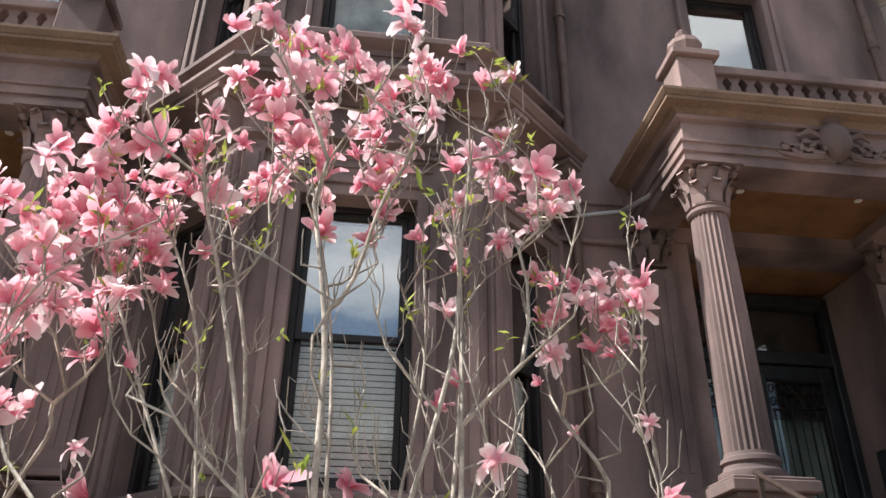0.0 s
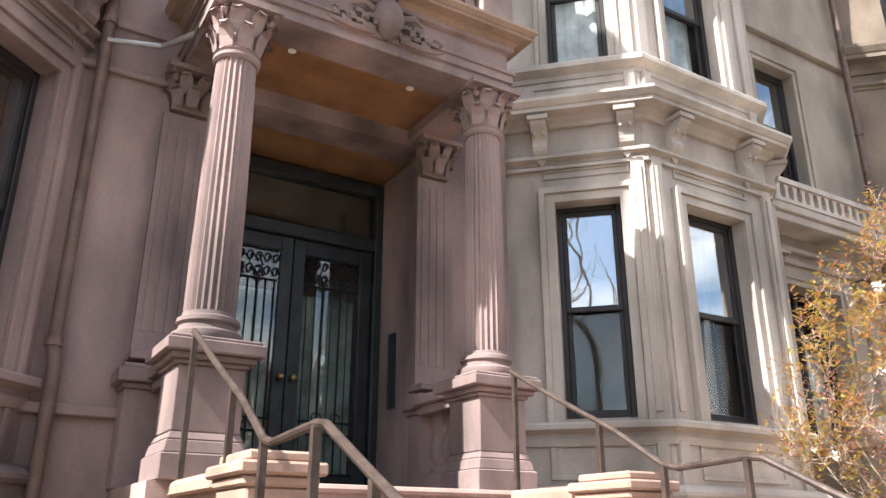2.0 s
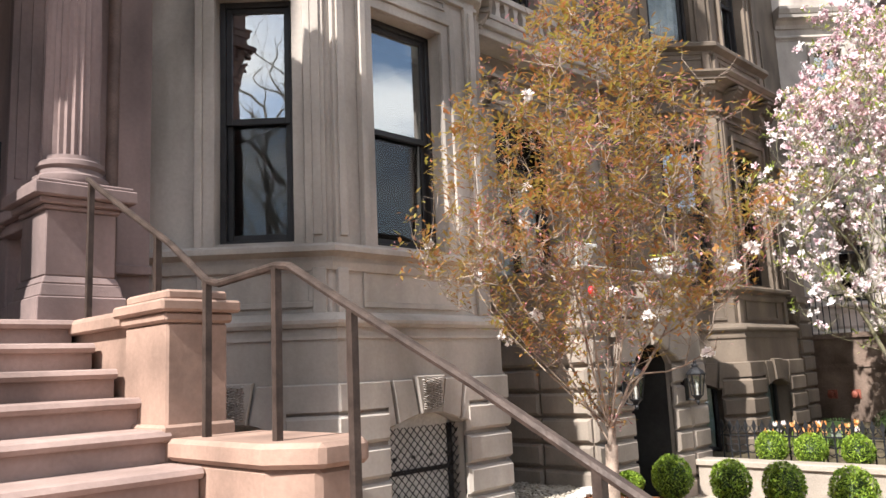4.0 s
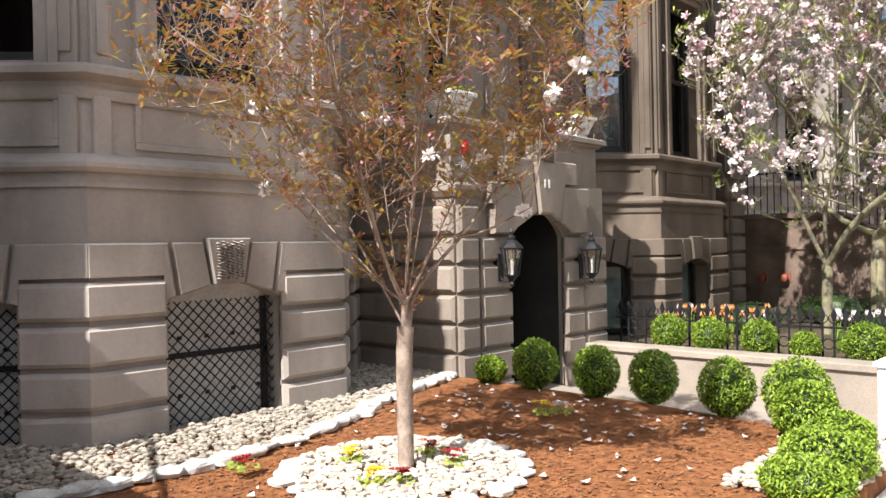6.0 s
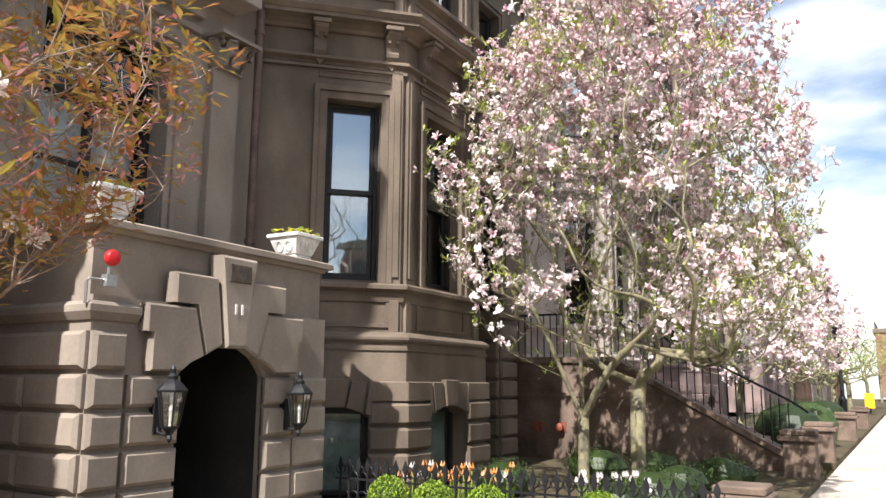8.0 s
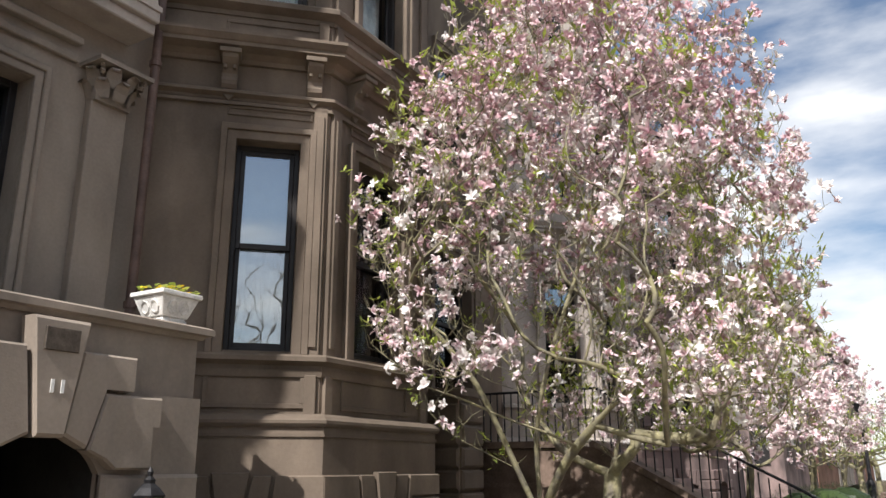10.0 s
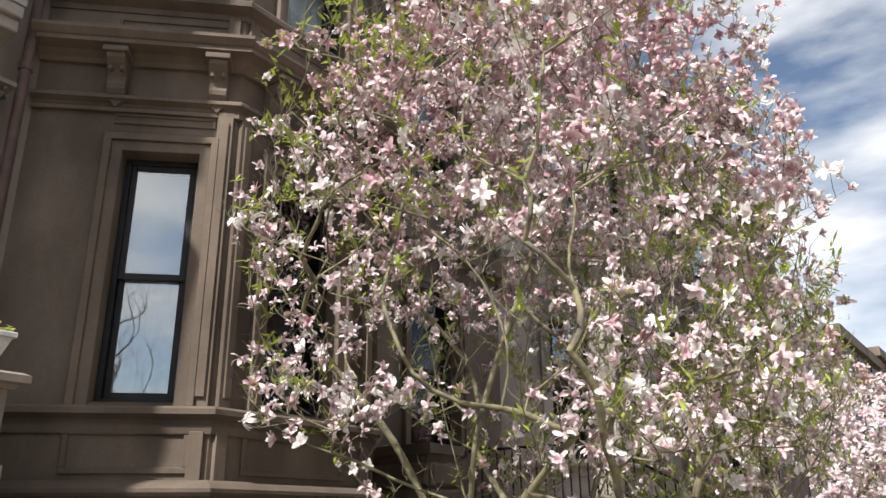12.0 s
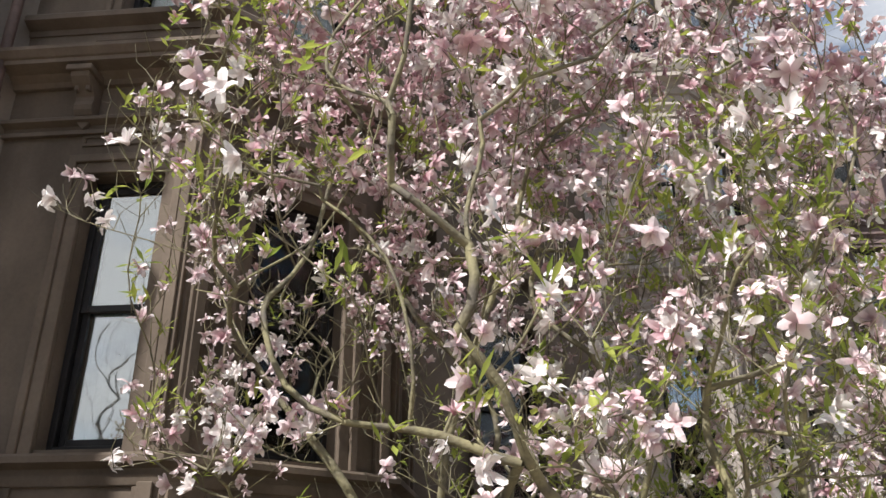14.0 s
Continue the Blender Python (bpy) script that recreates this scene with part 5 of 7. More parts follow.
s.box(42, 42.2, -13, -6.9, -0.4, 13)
tagged(part("wall_back", s, INTERIOR_SHADE), "unseen near-black rear wall and roof added to keep the rooms dark", "wall", kind="structure")
# added partitions and floors, with the rooms' shade put into their colour
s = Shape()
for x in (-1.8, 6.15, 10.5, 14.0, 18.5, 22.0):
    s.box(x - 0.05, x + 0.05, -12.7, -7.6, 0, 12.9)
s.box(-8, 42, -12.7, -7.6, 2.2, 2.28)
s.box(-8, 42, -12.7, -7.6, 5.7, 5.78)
tagged(part("wall_inner", s, INTERIOR_SHADE), "added partitions and floors coloured near-black as unlit rooms", "wall", kind="structure")

# stoop of the dark house beyond the fence
st3 = thing("stoop", "weathered brownstone stoop wall with iron balusters", "steps", (20.9, 4, 0), "", "structure")
s = Shape(o=(20.6, 0, 0), u=(1, 0), v=(0, 1))
s.hull([(0, 6.9, -0.1), (0, 4.7, -0.1), (0, 1.8, -0.1), (0, 1.8, 0.2), (0, 4.7, 1.8), (0, 6.9, 1.8), (0.4, 6.9, -0.1), (0.4, 4.7, -0.1), (0.4, 1.8, -0.1), (0.4, 1.8, 0.2), (0.4, 4.7, 1.8), (0.4, 6.9, 1.8)],
       [(0, 1, 2, 3, 4, 5), (11, 10, 9, 8, 7, 6), (0, 6, 7, 1), (1, 7, 8, 2), (2, 8, 9, 3), (3, 9, 10, 4), (4, 10, 11, 5), (5, 11, 6, 0)])
under("stoop_wall", s, STONE_OLD, st3, bevel=0.02)
s = Shape(o=(20.6, 0, 0), u=(1, 0), v=(0, 1))
for y0, z0, y1, z1 in ((6.9, 1.8, 4.7, 1.8), (4.7, 1.8, 1.75, 0.2)):
    s.hull([(-0.05, y0, z0), (0.45, y0, z0), (0.45, y0, z0 + 0.1), (-0.05, y0, z0 + 0.1), (-0.05, y1, z1), (0.45, y1, z1), (0.45, y1, z1 + 0.1), (-0.05, y1, z1 + 0.1)],
           [(0, 1, 2, 3), (7, 6, 5, 4), (0, 4, 5, 1), (1, 5, 6, 2), (2, 6, 7, 3), (3, 7, 4, 0)])
s.box(-0.03, 0.0, 4.4, 6.9, 1.2, 1.26)
under("coping", s, STONE_OLD, st3)
for k in range(11):
    s = Shape(o=(21.0, 4.9 - 0.27 * k, 0))
    s.box(0.0, 1.6, 0.0, 0.3, -0.1, 1.8 - 0.16 * k)
    under("step", s, STEP_STONE, st3)
s = Shape(o=(21.0, 6.9, 0))
s.box(0, 1.6, 0, 2.1, -0.1, 1.82)
under("landing", s, STEP_STONE, st3)
rl = thing("railing", "black iron railing with upright balusters on the stoop", "railing", (20.8, 4, 1.9))
s = Shape(o=(20.8, 0, 0), u=(1, 0), v=(0, 1))
s.tube([(0, 6.8, 2.7), (0, 4.7, 2.7), (0, 1.8, 1.15), (0, 1.6, 1.0)], 0.022, 6)
under("rail", s, IRON, rl)
for i in range(38):
    y = 6.7 - 0.13 * i
    zb = 1.88 if y > 4.7 else 0.26 + (y - 1.8) * 1.64 / 2.9
    s = Shape(o=(20.8, 0, 0), u=(1, 0), v=(0, 1))
    s.box(-0.009, 0.009, y - 0.009, y + 0.009, zb, zb + 0.82)
    under("baluster", s, IRON, rl)
pier3 = thing("stone_pier", "rusticated dark brownstone entry pier", "pier", (19.1, 6.3, 0), "", "structure")
s = Shape(o=(18.8, 6.0, 0))
s.box(0.0, 0.6, -0.9, -0.02, -0.2, 2.5)
s.box(-0.06, 0.66, -0.95, 0.06, 2.5, 2.62)
under("pier_core", s, STONE_DARK, pier3)
for k in range(8):
    for fq in (facet((18.8, 6.9), (18.8, 6.0)), facet((18.8, 6.0), (19.4, 6.0))):
        piece_jobs.append((pier3, fq[0], ("block", 0.0, fq[1], 0.31 * k - 0.05, 0.31 * k + 0.23), STONE_DARK))
for y in (6.1, 5.65):
    sm = thing("fire_connection", "red capped fire hose connection on the stoop wall", "fire connection", (20.6, y, 0.66), "fire connections")
    s = Shape()
    s.lathe(0, 0, [(0.05, 0.0), (0.05, 0.08), (0.07, 0.09), (0.07, 0.14), (0.03, 0.155)], 14)
    s.v = [(-c, a, b) for a, b, c in s.v]
    part("cap", s, TERRACOTTA, sm, smooth=True)
    s = Shape()
    s.box(-0.02, 0.0, -0.09, 0.09, -0.09, 0.09)
    part("backplate", s, TERRACOTTA, sm)

# ---- ground ----
s = Shape()
s.box(-120, 160, -60, 130, -0.75, -0.62)
gr = part("ground", s, SOIL)
tagged(gr, "dark earth under the place reaching the horizon", "ground", kind="structure")
s = Shape()
s.box(-120, 160, -1.4, 2.3, -0.62, -0.012)
pv = part("pavement", s, PAVE)
tagged(pv, "pale concrete pavement along the front gardens", "pavement", kind="structure")
for i in range(-6, 34):
    for j in range(2):
        s = Shape()
        x0, y0 = 1.6 * i, (-1.36, 0.03)[j]
        s.box(x0 + 0.006, x0 + 1.594, y0 + 0.006, (0.03, 1.42)[j] - 0.006, -0.012, 0.0)
        s.v = [(a, -b, c) for a, b, c in s.v]
        part("slab", s, PAVE, pv)
s = Shape()
s.box(-120, 160, 2.3, 2.48, -0.62, 0.0)
tagged(part("kerb", s, KERB), "grey granite kerb", "kerb", kind="structure")
s = Shape()
s.box(-120, 160, 2.48, 12.5, -0.62, -0.14)
tagged(part("road", s, ASPHALT), "dark asphalt road", "road", kind="structure")
s = Shape()
s.box(-120, 160, 12.5, 40, -0.62, -0.02)
tagged(part("ground_mall", s, SOIL), "planted strip across the road", "ground", kind="structure")
s = Shape()
for i in range(6):
    s.box(56, 60, -0.9 + 0.6 * i - 1.5, -0.6 + 0.6 * i - 1.5, 0.001, 0.005)
tagged(part("crossing_stripes", s, WHITE_PAINT), "white painted crossing stripes", "road marking")
# gardens
s = Shape()
s.slab([(-8, -1.42), (2.5, -1.42), (2.5, -6.5), (-8, -6.5)], -0.6, 0.06)
tagged(part("garden_left", s, SOIL), "dark planted soil before the red house", "garden", kind="structure")
s = Shape()
s.slab([(5.36, -1.42), (10.45, -1.42), (10.72, -3.4), (10.8, -5.3), (10.75, -6.8), (5.36, -6.8)], -0.6, 0.09)
mu = part("garden_bed", s, MULCH)
tagged(mu, "red-brown mulch bed round a young cherry tree", "garden bed", kind="structure")
s = Shape()
s.box(10.4, 13.1, -6.0, -1.42, -0.6, -0.25)
s.box(10.4, 13.1, -6.9, -5.3, -0.6, -0.4)
tagged(part("path", s, WALL_CAP), "tan concrete path down to the arched basement door", "path", kind="structure")
s = Shape()
s.slab([(13.3, -1.42), (20.6, -1.42), (20.6, -6.9), (13.3, -6.9)], -0.6, 0.1)
tagged(part("garden_right", s, SOIL), "dark planted soil under the magnolia", "garden", kind="structure")
s = Shape()
s.slab([(22.6, -1.42), (60, -1.42), (60, -6.9), (22.6, -6.9)], -0.6, 0.1)
tagged(part("garden_far", s, SOIL), "planted front gardens further along", "garden", kind="structure")


def scatter_mesh(name, mat, pts, shape, parent=None, label="", category="", kind="stuff"):
    """One mesh of many small pieces: shape(rnd) gives points and faces."""
    v, f = [], []
    rnd = random.Random(len(pts))
    for p in pts:
        a, b = shape(rnd)
        k = len(v)
        v += [(p[0] + q[0], p[1] + q[1], p[2] + q[2]) for q in a]
        f += [tuple(k + i for i in g) for g in b]
    me = bpy.data.meshes.new(name)
    me.from_pydata(v, [], f)
    me.materials.append(mat)
    ob = new(name, me)
    if parent:
        ob.parent = parent
        place, q = Vector((0, 0, 0)), parent
        while q:
            place += q.location
            q = q.parent
        ob.location = -place
        if kind:
            ob["kind"] = kind
        if label:
            ob["label"] = label
    else:
        tagged(ob, label, category, kind=kind)
    return ob


def pebble_shape(lo, hi):
    def f(rnd):
        r = rnd.uniform(lo, hi)
        t = rnd.uniform(0, 6.28)
        sx, sy, sz = r * rnd.uniform(0.8, 1.4), r, r * rnd.uniform(0.5, 0.8)
        pts = []
        for h, k in ((-0.4, 0.75), (0.35, 0.85)):
            for i in range(5):
                a = t + 6.283 * i / 5
                x, y = sx * k * math.cos(a - t) * rnd.uniform(0.85, 1.1), sy * k * math.sin(a - t) * rnd.uniform(0.85, 1.1)
                pts.append((x * math.cos(t) - y * math.sin(t), x * math.sin(t) + y * math.cos(t), sz * h))
        pts.append((0, 0, sz * 0.9))
        return pts, [(i, (i + 1) % 5, 5 + (i + 1) % 5, 5 + i) for i in range(5)] + [(5 + i, 5 + (i + 1) % 5, 10) for i in range(5)]
    return f


def chip_shape(lo, hi, tilt=0.4):
    def f(rnd):
        r, t, w = rnd.uniform(lo, hi), rnd.uniform(0, 6.28), rnd.uniform(0.25, 0.5)
        z = rnd.uniform(-tilt, tilt) * r
        c, d = math.cos(t), math.sin(t)
        return [(-r * c - w * r * d, -r * d + w * r * c, 0), (-r * c + w * r * d, -r * d - w * r * c, 0.2 * z), (r * c + w * r * d, r * d - w * r * c, z + 0.003), (r * c - w * r * d, r * d + w * r * c, z)], [(0, 1, 2, 3)]
    return f


def petal_lit(rnd):
    r, t = rnd.uniform(0.012, 0.032), rnd.uniform(0, 6.28)
    return [(r * math.cos(t + q) * (1.5 if i % 2 else 0.8), r * math.sin(t + q) * (1.5 if i % 2 else 0.8), 0.012 * (i % 2)) for i, q in enumerate((0, 1.57, 3.14, 4.71))], [(0, 1, 2, 3)]


rnd = random.Random(11)
pts = []
while len(pts) < 15000:
    x, y = rnd.uniform(5.4, 10.6), rnd.uniform(1.45, 5.2)
    pts.append((x, y, 0.092 + rnd.uniform(0, 0.012)))
scatter_mesh("mulch_chips", CHIP, pts, chip_shape(0.007, 0.018), None, "shredded red-brown bark mulch chips", "mulch")
pts = [(rnd.uniform(5.6, 10.5), rnd.uniform(1.6, 4.8), 0.108) for i in range(110)] + [(rnd.uniform(9.0, 10.6), rnd.uniform(2.6, 4.9), 0.108) for i in range(70)]
scatter_mesh("fallen_petals", FALLEN, pts, petal_lit, None, "white petals fallen on the mulch", "petals")


def stone_edge(x):
    """The front line of the white stones before the grey house."""
    t = (x - 5.4) / 5.2
    return 4.86 - 0.45 * math.sin(min(1, max(0, (x - 5.6) / 3.6)) * math.pi) + max(0, x - 9.0) * 0.33


pts = []
while len(pts) < 6500:
    x = rnd.uniform(5.4, 10.72)
    y = rnd.uniform(stone_edge(x), 6.7)
    if y > 5.45 and 6.6 < x < 9.9 and y > 5.45 + max(0, 7.25 - x, x - 9.4):
        continue
    pts.append((x, y, 0.1 + rnd.uniform(0, 0.03)))
scatter_mesh("pebbles", PEBBLE, pts, pebble_shape(0.016, 0.036), None, "pale rounded river pebbles along the house base", "pebbles")
rocks = thing("rock_edging", "line of rough white rocks edging the pebbles", "rock edging", (8, 4.6, 0.1))
x = 5.4
while x < 10.7:
    p = pebble_shape(0.085, 0.15)(rnd)
    s = Shape()
    s.hull([(a * 1.15, -b * 0.8, c * 0.6 + 0.02) for a, b, c in p[0]], p[1])
    s.v = [(a + x, b + stone_edge(x) + rnd.uniform(-0.03, 0.03), c + 0.1) for a, b, c in s.v]
    under("rock", s, WHITE_ROCK, rocks, bevel=0.012)
    x += rnd.uniform(0.13, 0.21)
ring = thing("tree_ring", "round white pebble bed edged with rocks round the cherry", "tree ring", (8.15, 3.45, 0.1))
for i in range(24):
    a = 6.283 * (i + rnd.uniform(-0.2, 0.2)) / 24
    p = pebble_shape(0.08, 0.13)(rnd)
    s = Shape()
    s.hull([(q0 + 0.66 * math.cos(a), q1 + 0.66 * math.sin(a), q2 * 0.5 + 0.015) for q0, q1, q2 in p[0]], p[1])
    part("rock", s, WHITE_ROCK, ring, bevel=0.012)
pts = []
while len(pts) < 1500:
    r, a = 0.64 * math.sqrt(rnd.random()), rnd.uniform(0, 6.283)
    if r > 0.06:
        pts.append((8.15 + r * math.cos(a), 3.45 + r * math.sin(a), 0.11 + rnd.uniform(0, 0.03)))
scatter_mesh("ring_pebble_bed", PEBBLE, pts, pebble_shape(0.015, 0.034), ring, "pale rounded pebbles")
pts = []
while len(pts) < 1500:
    x, y = rnd.uniform(9.0, 10.6), rnd.uniform(1.42, 2.0)
    pts.append((x, y, 0.1 + rnd.uniform(0, 0.03)))
scatter_mesh("pebbles", PEBBLE, pts, pebble_shape(0.015, 0.034), None, "pale pebbles between the box bushes and pavement", "pebbles")


def pansy(x, y, z, mat, label):
    p = thing("pansy", label, "flower", (x, y, z), "bedding pansies")
    r2 = random.Random(int(x * 100 + y * 37))
    g, f = Shape(), Shape()
    for i in range(22):
        a, r, h = r2.uniform(0, 6.28), r2.uniform(0.01, 0.09), r2.uniform(0.0, 0.05)
        w = r2.uniform(0.012, 0.022)
        cx, cy = r * math.cos(a), r * math.sin(a)
        g.hull([(cx - w, cy, h), (cx, cy - w, h + 0.01), (cx + w, cy, h + 0.015), (cx, cy + w, h)], [(0, 1, 2, 3)])
    for i in range(6):
        a, r, h = r2.uniform(0, 6.28), r2.uniform(0.0, 0.06), r2.uniform(0.06, 0.1)
        cx, cy = r * math.cos(a), r * math.sin(a)
        for q in range(5):
            t = 6.283 * q / 5
            w = 0.026
            f.hull([(cx, cy, h), (cx + w * math.cos(t - 0.5), cy + w * math.sin(t - 0.5), h + 0.01), (cx + 1.3 * w * math.cos(t), cy + 1.3 * w * math.sin(t), h + 0.004), (cx + w * math.cos(t + 0.5), cy + w * math.sin(t + 0.5), h + 0.01)], [(0, 1, 2, 3)])
    part("leaves", g, LEAF_LIME, p)
    part("blooms", f, mat, p)


for x, y, mt, lb in ((7.78, 3.3, YELLOW_BLOOM, "low yellow pansy among the pebbles"), (8.0, 3.75, YELLOW_BLOOM, "low yellow pansy among the pebbles"), (7.9, 3.22, RED_BLOOM, "low dark red pansy among the pebbles"),
                     (8.4, 3.5, RED_BLOOM, "low dark red pansy among the pebbles"), (8.33, 3.25, RED_BLOOM, "low dark red pansy among the pebbles"), (7.5, 4.1, RED_BLOOM, "low dark red pansy in the mulch"),
                     (9.75, 3.65, YELLOW_BLOOM, "low yellow pansy in the mulch"), (9.85, 3.55, PETAL_WHITE, "low white pansy in the mulch")):
    pansy(x, y, 0.12, mt, lb)


def box_leaf(rnd):
    r, t = rnd.uniform(0.009, 0.015), rnd.uniform(0, 6.28)
    e = rnd.uniform(-1.2, 1.2)
    c, d = math.cos(t), math.sin(t)
    return [(-r * c, -r * d, -r * e), (0.6 * r * d, -0.6 * r * c, 0.004), (r * c, r * d, r * e), (-0.6 * r * d, 0.6 * r * c, 0.004)], [(0, 1, 2, 3)]


def bush(name, x, y, z, rx, rz, n=1700, mat=None, label="", seed=1, group="clipped box bushes"):
    """A clipped round bush: a core coloured dark as the shade within, under a coat of small leaves, with an uneven
    outline.
    """
    b = thing(name, label, "bush", (x, y, z), group)
    rn = random.Random(seed)
    s = Shape()
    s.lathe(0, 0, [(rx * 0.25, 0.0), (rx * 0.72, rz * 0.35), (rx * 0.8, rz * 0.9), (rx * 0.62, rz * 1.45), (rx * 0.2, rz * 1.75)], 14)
    part("bush_core", s, LEAF_DARK_AND_CORE_SHADE, b)
    pts = []
    for i in range(n):
        u, a = rn.uniform(-0.9, 1), rn.uniform(0, 6.283)
        q = math.sqrt(1 - u * u)
        lump = 1 + 0.07 * noise.noise(Vector((q * math.cos(a) * 2.3 + seed * 3.1, q * math.sin(a) * 2.3, u * 2.3)))
        k = lump * rn.uniform(0.86, 1.04)
        pts.append((x + rx * k * q * math.cos(a), y + rx * k * q * math.sin(a), z + max(0.01, rz * (1 + u * k))))
    scatter_mesh("leaf_coat", mat or LEAF_BOX, pts, box_leaf, b, "small bright green leaves")
    return b


BX = [(10.73, 4.93, 0.08, 0.15, 0.13), (10.76, 4.44, 0.08, 0.205, 0.225), (10.74, 3.8, 0.08, 0.19, 0.215), (10.78, 3.3, 0.08, 0.19, 0.215), (10.66, 2.65, 0.08, 0.2, 0.215), (10.5, 2.1, 0.08, 0.22, 0.25),
      (10.2, 1.95, 0.08, 0.2, 0.2), (10.05, 1.72, 0.06, 0.2, 0.14), (9.5, 1.62, 0.06, 0.24, 0.15), (9.1, 1.6, 0.05, 0.22, 0.12)]
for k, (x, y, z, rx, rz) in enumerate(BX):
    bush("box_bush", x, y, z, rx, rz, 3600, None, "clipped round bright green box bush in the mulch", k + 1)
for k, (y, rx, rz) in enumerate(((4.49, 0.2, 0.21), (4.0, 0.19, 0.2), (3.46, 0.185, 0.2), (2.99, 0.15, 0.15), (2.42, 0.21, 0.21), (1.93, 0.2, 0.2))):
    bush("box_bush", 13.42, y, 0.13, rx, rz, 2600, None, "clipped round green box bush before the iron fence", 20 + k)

# low wall on the garden line
lw = thing("low_wall", "low pale stone wall with a flat coping along the path", "wall", (13.1, 3.5, 0), "", "structure")
s = Shape()
s.box(13.0, 13.28, -5.3, -1.95, -0.6, 0.13)
under("wall_body", s, WALL_CAP, lw)
s = Shape()
s.box(12.96, 13.30, -5.32, -1.93, 0.13, 0.205)
under("coping", s, WALL_CAP, lw, bevel=0.01)


def bollard(x, y, z, h):
    b = thing("post_box", "white square post with a round dark opening", "post", (x, y, z), "white garden posts")
    s = Shape()
    s.box(-0.12, 0.12, -0.12, 0.12, 0.0, h)
    s.box(-0.14, 0.14, -0.14, 0.14, h, h + 0.04)
    part("post_body", s, WHITE_PAINT, b, bevel=0.008)
    # no hole is cut: a black disc paints the opening's dark inside
    for dx, dy in ((-1, 0), (0, -1)):
        s = Shape()
        s.lathe(0, 0, [(0.06, 0.0), (0.06, 0.006)], 18)
        s.v = [((-0.126 - 0.006 + c, a, b2 + h - 0.2) if dx else (a, -0.126 - 0.006 + c, b2 + h - 0.2)) for a, b2, c in s.v]
        part("round_opening", s, IRON, b, "flat black disc standing in for a shaded round opening")


bollard(10.62, 1.5, -0.01, 0.56)
bollard(12.66, 1.58, -0.26, 0.8)


def fence(x0, y0, x1, y1, z, n, label):
    f = thing("iron_fence", label, "fence", ((x0 + x1) / 2, (y0 + y1) / 2, z), "", "")
    fr, ln = facet((x0, y0), (x1, y1), z)
    s = Shape(**fr)
    s.box(0, ln, -0.012, 0.012, 0.08, 0.1)
    s.box(0, ln, -0.012, 0.012, 0.42, 0.44)
    under("fence_rail", s, IRON, f)
    k = Shape(o=(0, 0, 0))
    k.box(-0.009, 0.009, -0.009, 0.009, 0.0, 0.5)
    k.prism([(0, 0.64), (0.03, 0.56), (0.012, 0.5), (-0.012, 0.5), (-0.03, 0.56)], -0.008, 0.008)
    for sg in (-1, 1):
        k.tube([(sg * 0.01, 0, 0.47), (sg * 0.045, 0, 0.5), (sg * 0.055, 0, 0.54), (sg * 0.035, 0, 0.555)], 0.007, 4)
    me = mesh_of("picket", k, IRON)
    k = Shape()
    k.tube([(0.055 * math.cos(t), 0, 0.26 + 0.055 * math.sin(t)) for t in [0.63 * q for q in range(11)]], 0.007, 4)
    mr = mesh_of("ring", k, IRON)
    ang = math.atan2(y1 - y0, x1 - x0)
    for i in range(n):
        t = (i + 0.5) / n
        for nm, m2, tt in (("picket", me, t), ("fence_ring", mr, t + 0.5 / n)):
            ob = new(nm, m2)
            ob.parent = f
            ob.matrix_basis = Matrix.Translation((x0 + (x1 - x0) * tt - f.location.x, y0 + (y1 - y0) * tt - f.location.y, 0)) @ Matrix.Rotation(ang, 4, "Z")


fence(13.66, 5.3, 13.66, 1.5, 0.03, 34, "low black iron fence with leafy finials")
rnd = random.Random(77)
for k in range(52):
    pale = k >= 38 or k % 5 == 0
    x, y = (14.45 + rnd.uniform(-0.25, 0.4), rnd.uniform(3.75, 4.95)) if k < 38 else (14.6 + rnd.uniform(-0.2, 0.3), rnd.uniform(2.3, 3.1))
    t = thing("tulip", "white tulip behind the fence" if pale else "orange and cream tulip behind the fence", "flower", (x, y, 0.1), "tulips")
    h = rnd.uniform(0.3, 0.42)
    s = Shape()
    s.tube([(0, 0, 0), (0.01, 0, h)], 0.006, 5)
    for q in range(3):
        a = 2.1 * q
        s.hull([(0, 0, 0), (0.03 * math.cos(a + 0.5), 0.03 * math.sin(a + 0.5), h * 0.4), (0.09 * math.cos(a), 0.09 * math.sin(a), h * 0.75), (0.03 * math.cos(a - 0.5), 0.03 * math.sin(a - 0.5), h * 0.4)], [(0, 1, 2, 3)])
    part("stem", s, LEAF_BOX, t)
    s = Shape()
    for q in range(6):
        a = 1.047 * q
        s.hull([(0.01, 0, h), (0.036 * math.cos(a - 0.5), 0.036 * math.sin(a - 0.5), h + 0.03), (0.03 * math.cos(a), 0.03 * math.sin(a), h + 0.085), (0.036 * math.cos(a + 0.5), 0.036 * math.sin(a + 0.5), h + 0.03)], [(0, 1, 2, 3)])
    part("cup", s, PETAL_WHITE if pale else TULIP_ORANGE, t)
rn = random.Random(5)
for k in range(9):
    bush("shrub", 14.3 + rn.uniform(0, 5.5), 2.0 + rn.uniform(0, 2.6), 0.08, rn.uniform(0.3, 0.5), rn.uniform(0.16, 0.26), 1100, LEAF_DARK_AND_CORE_SHADE, "low dark evergreen shrub under the magnolia", 50 + k, "low shrubs")
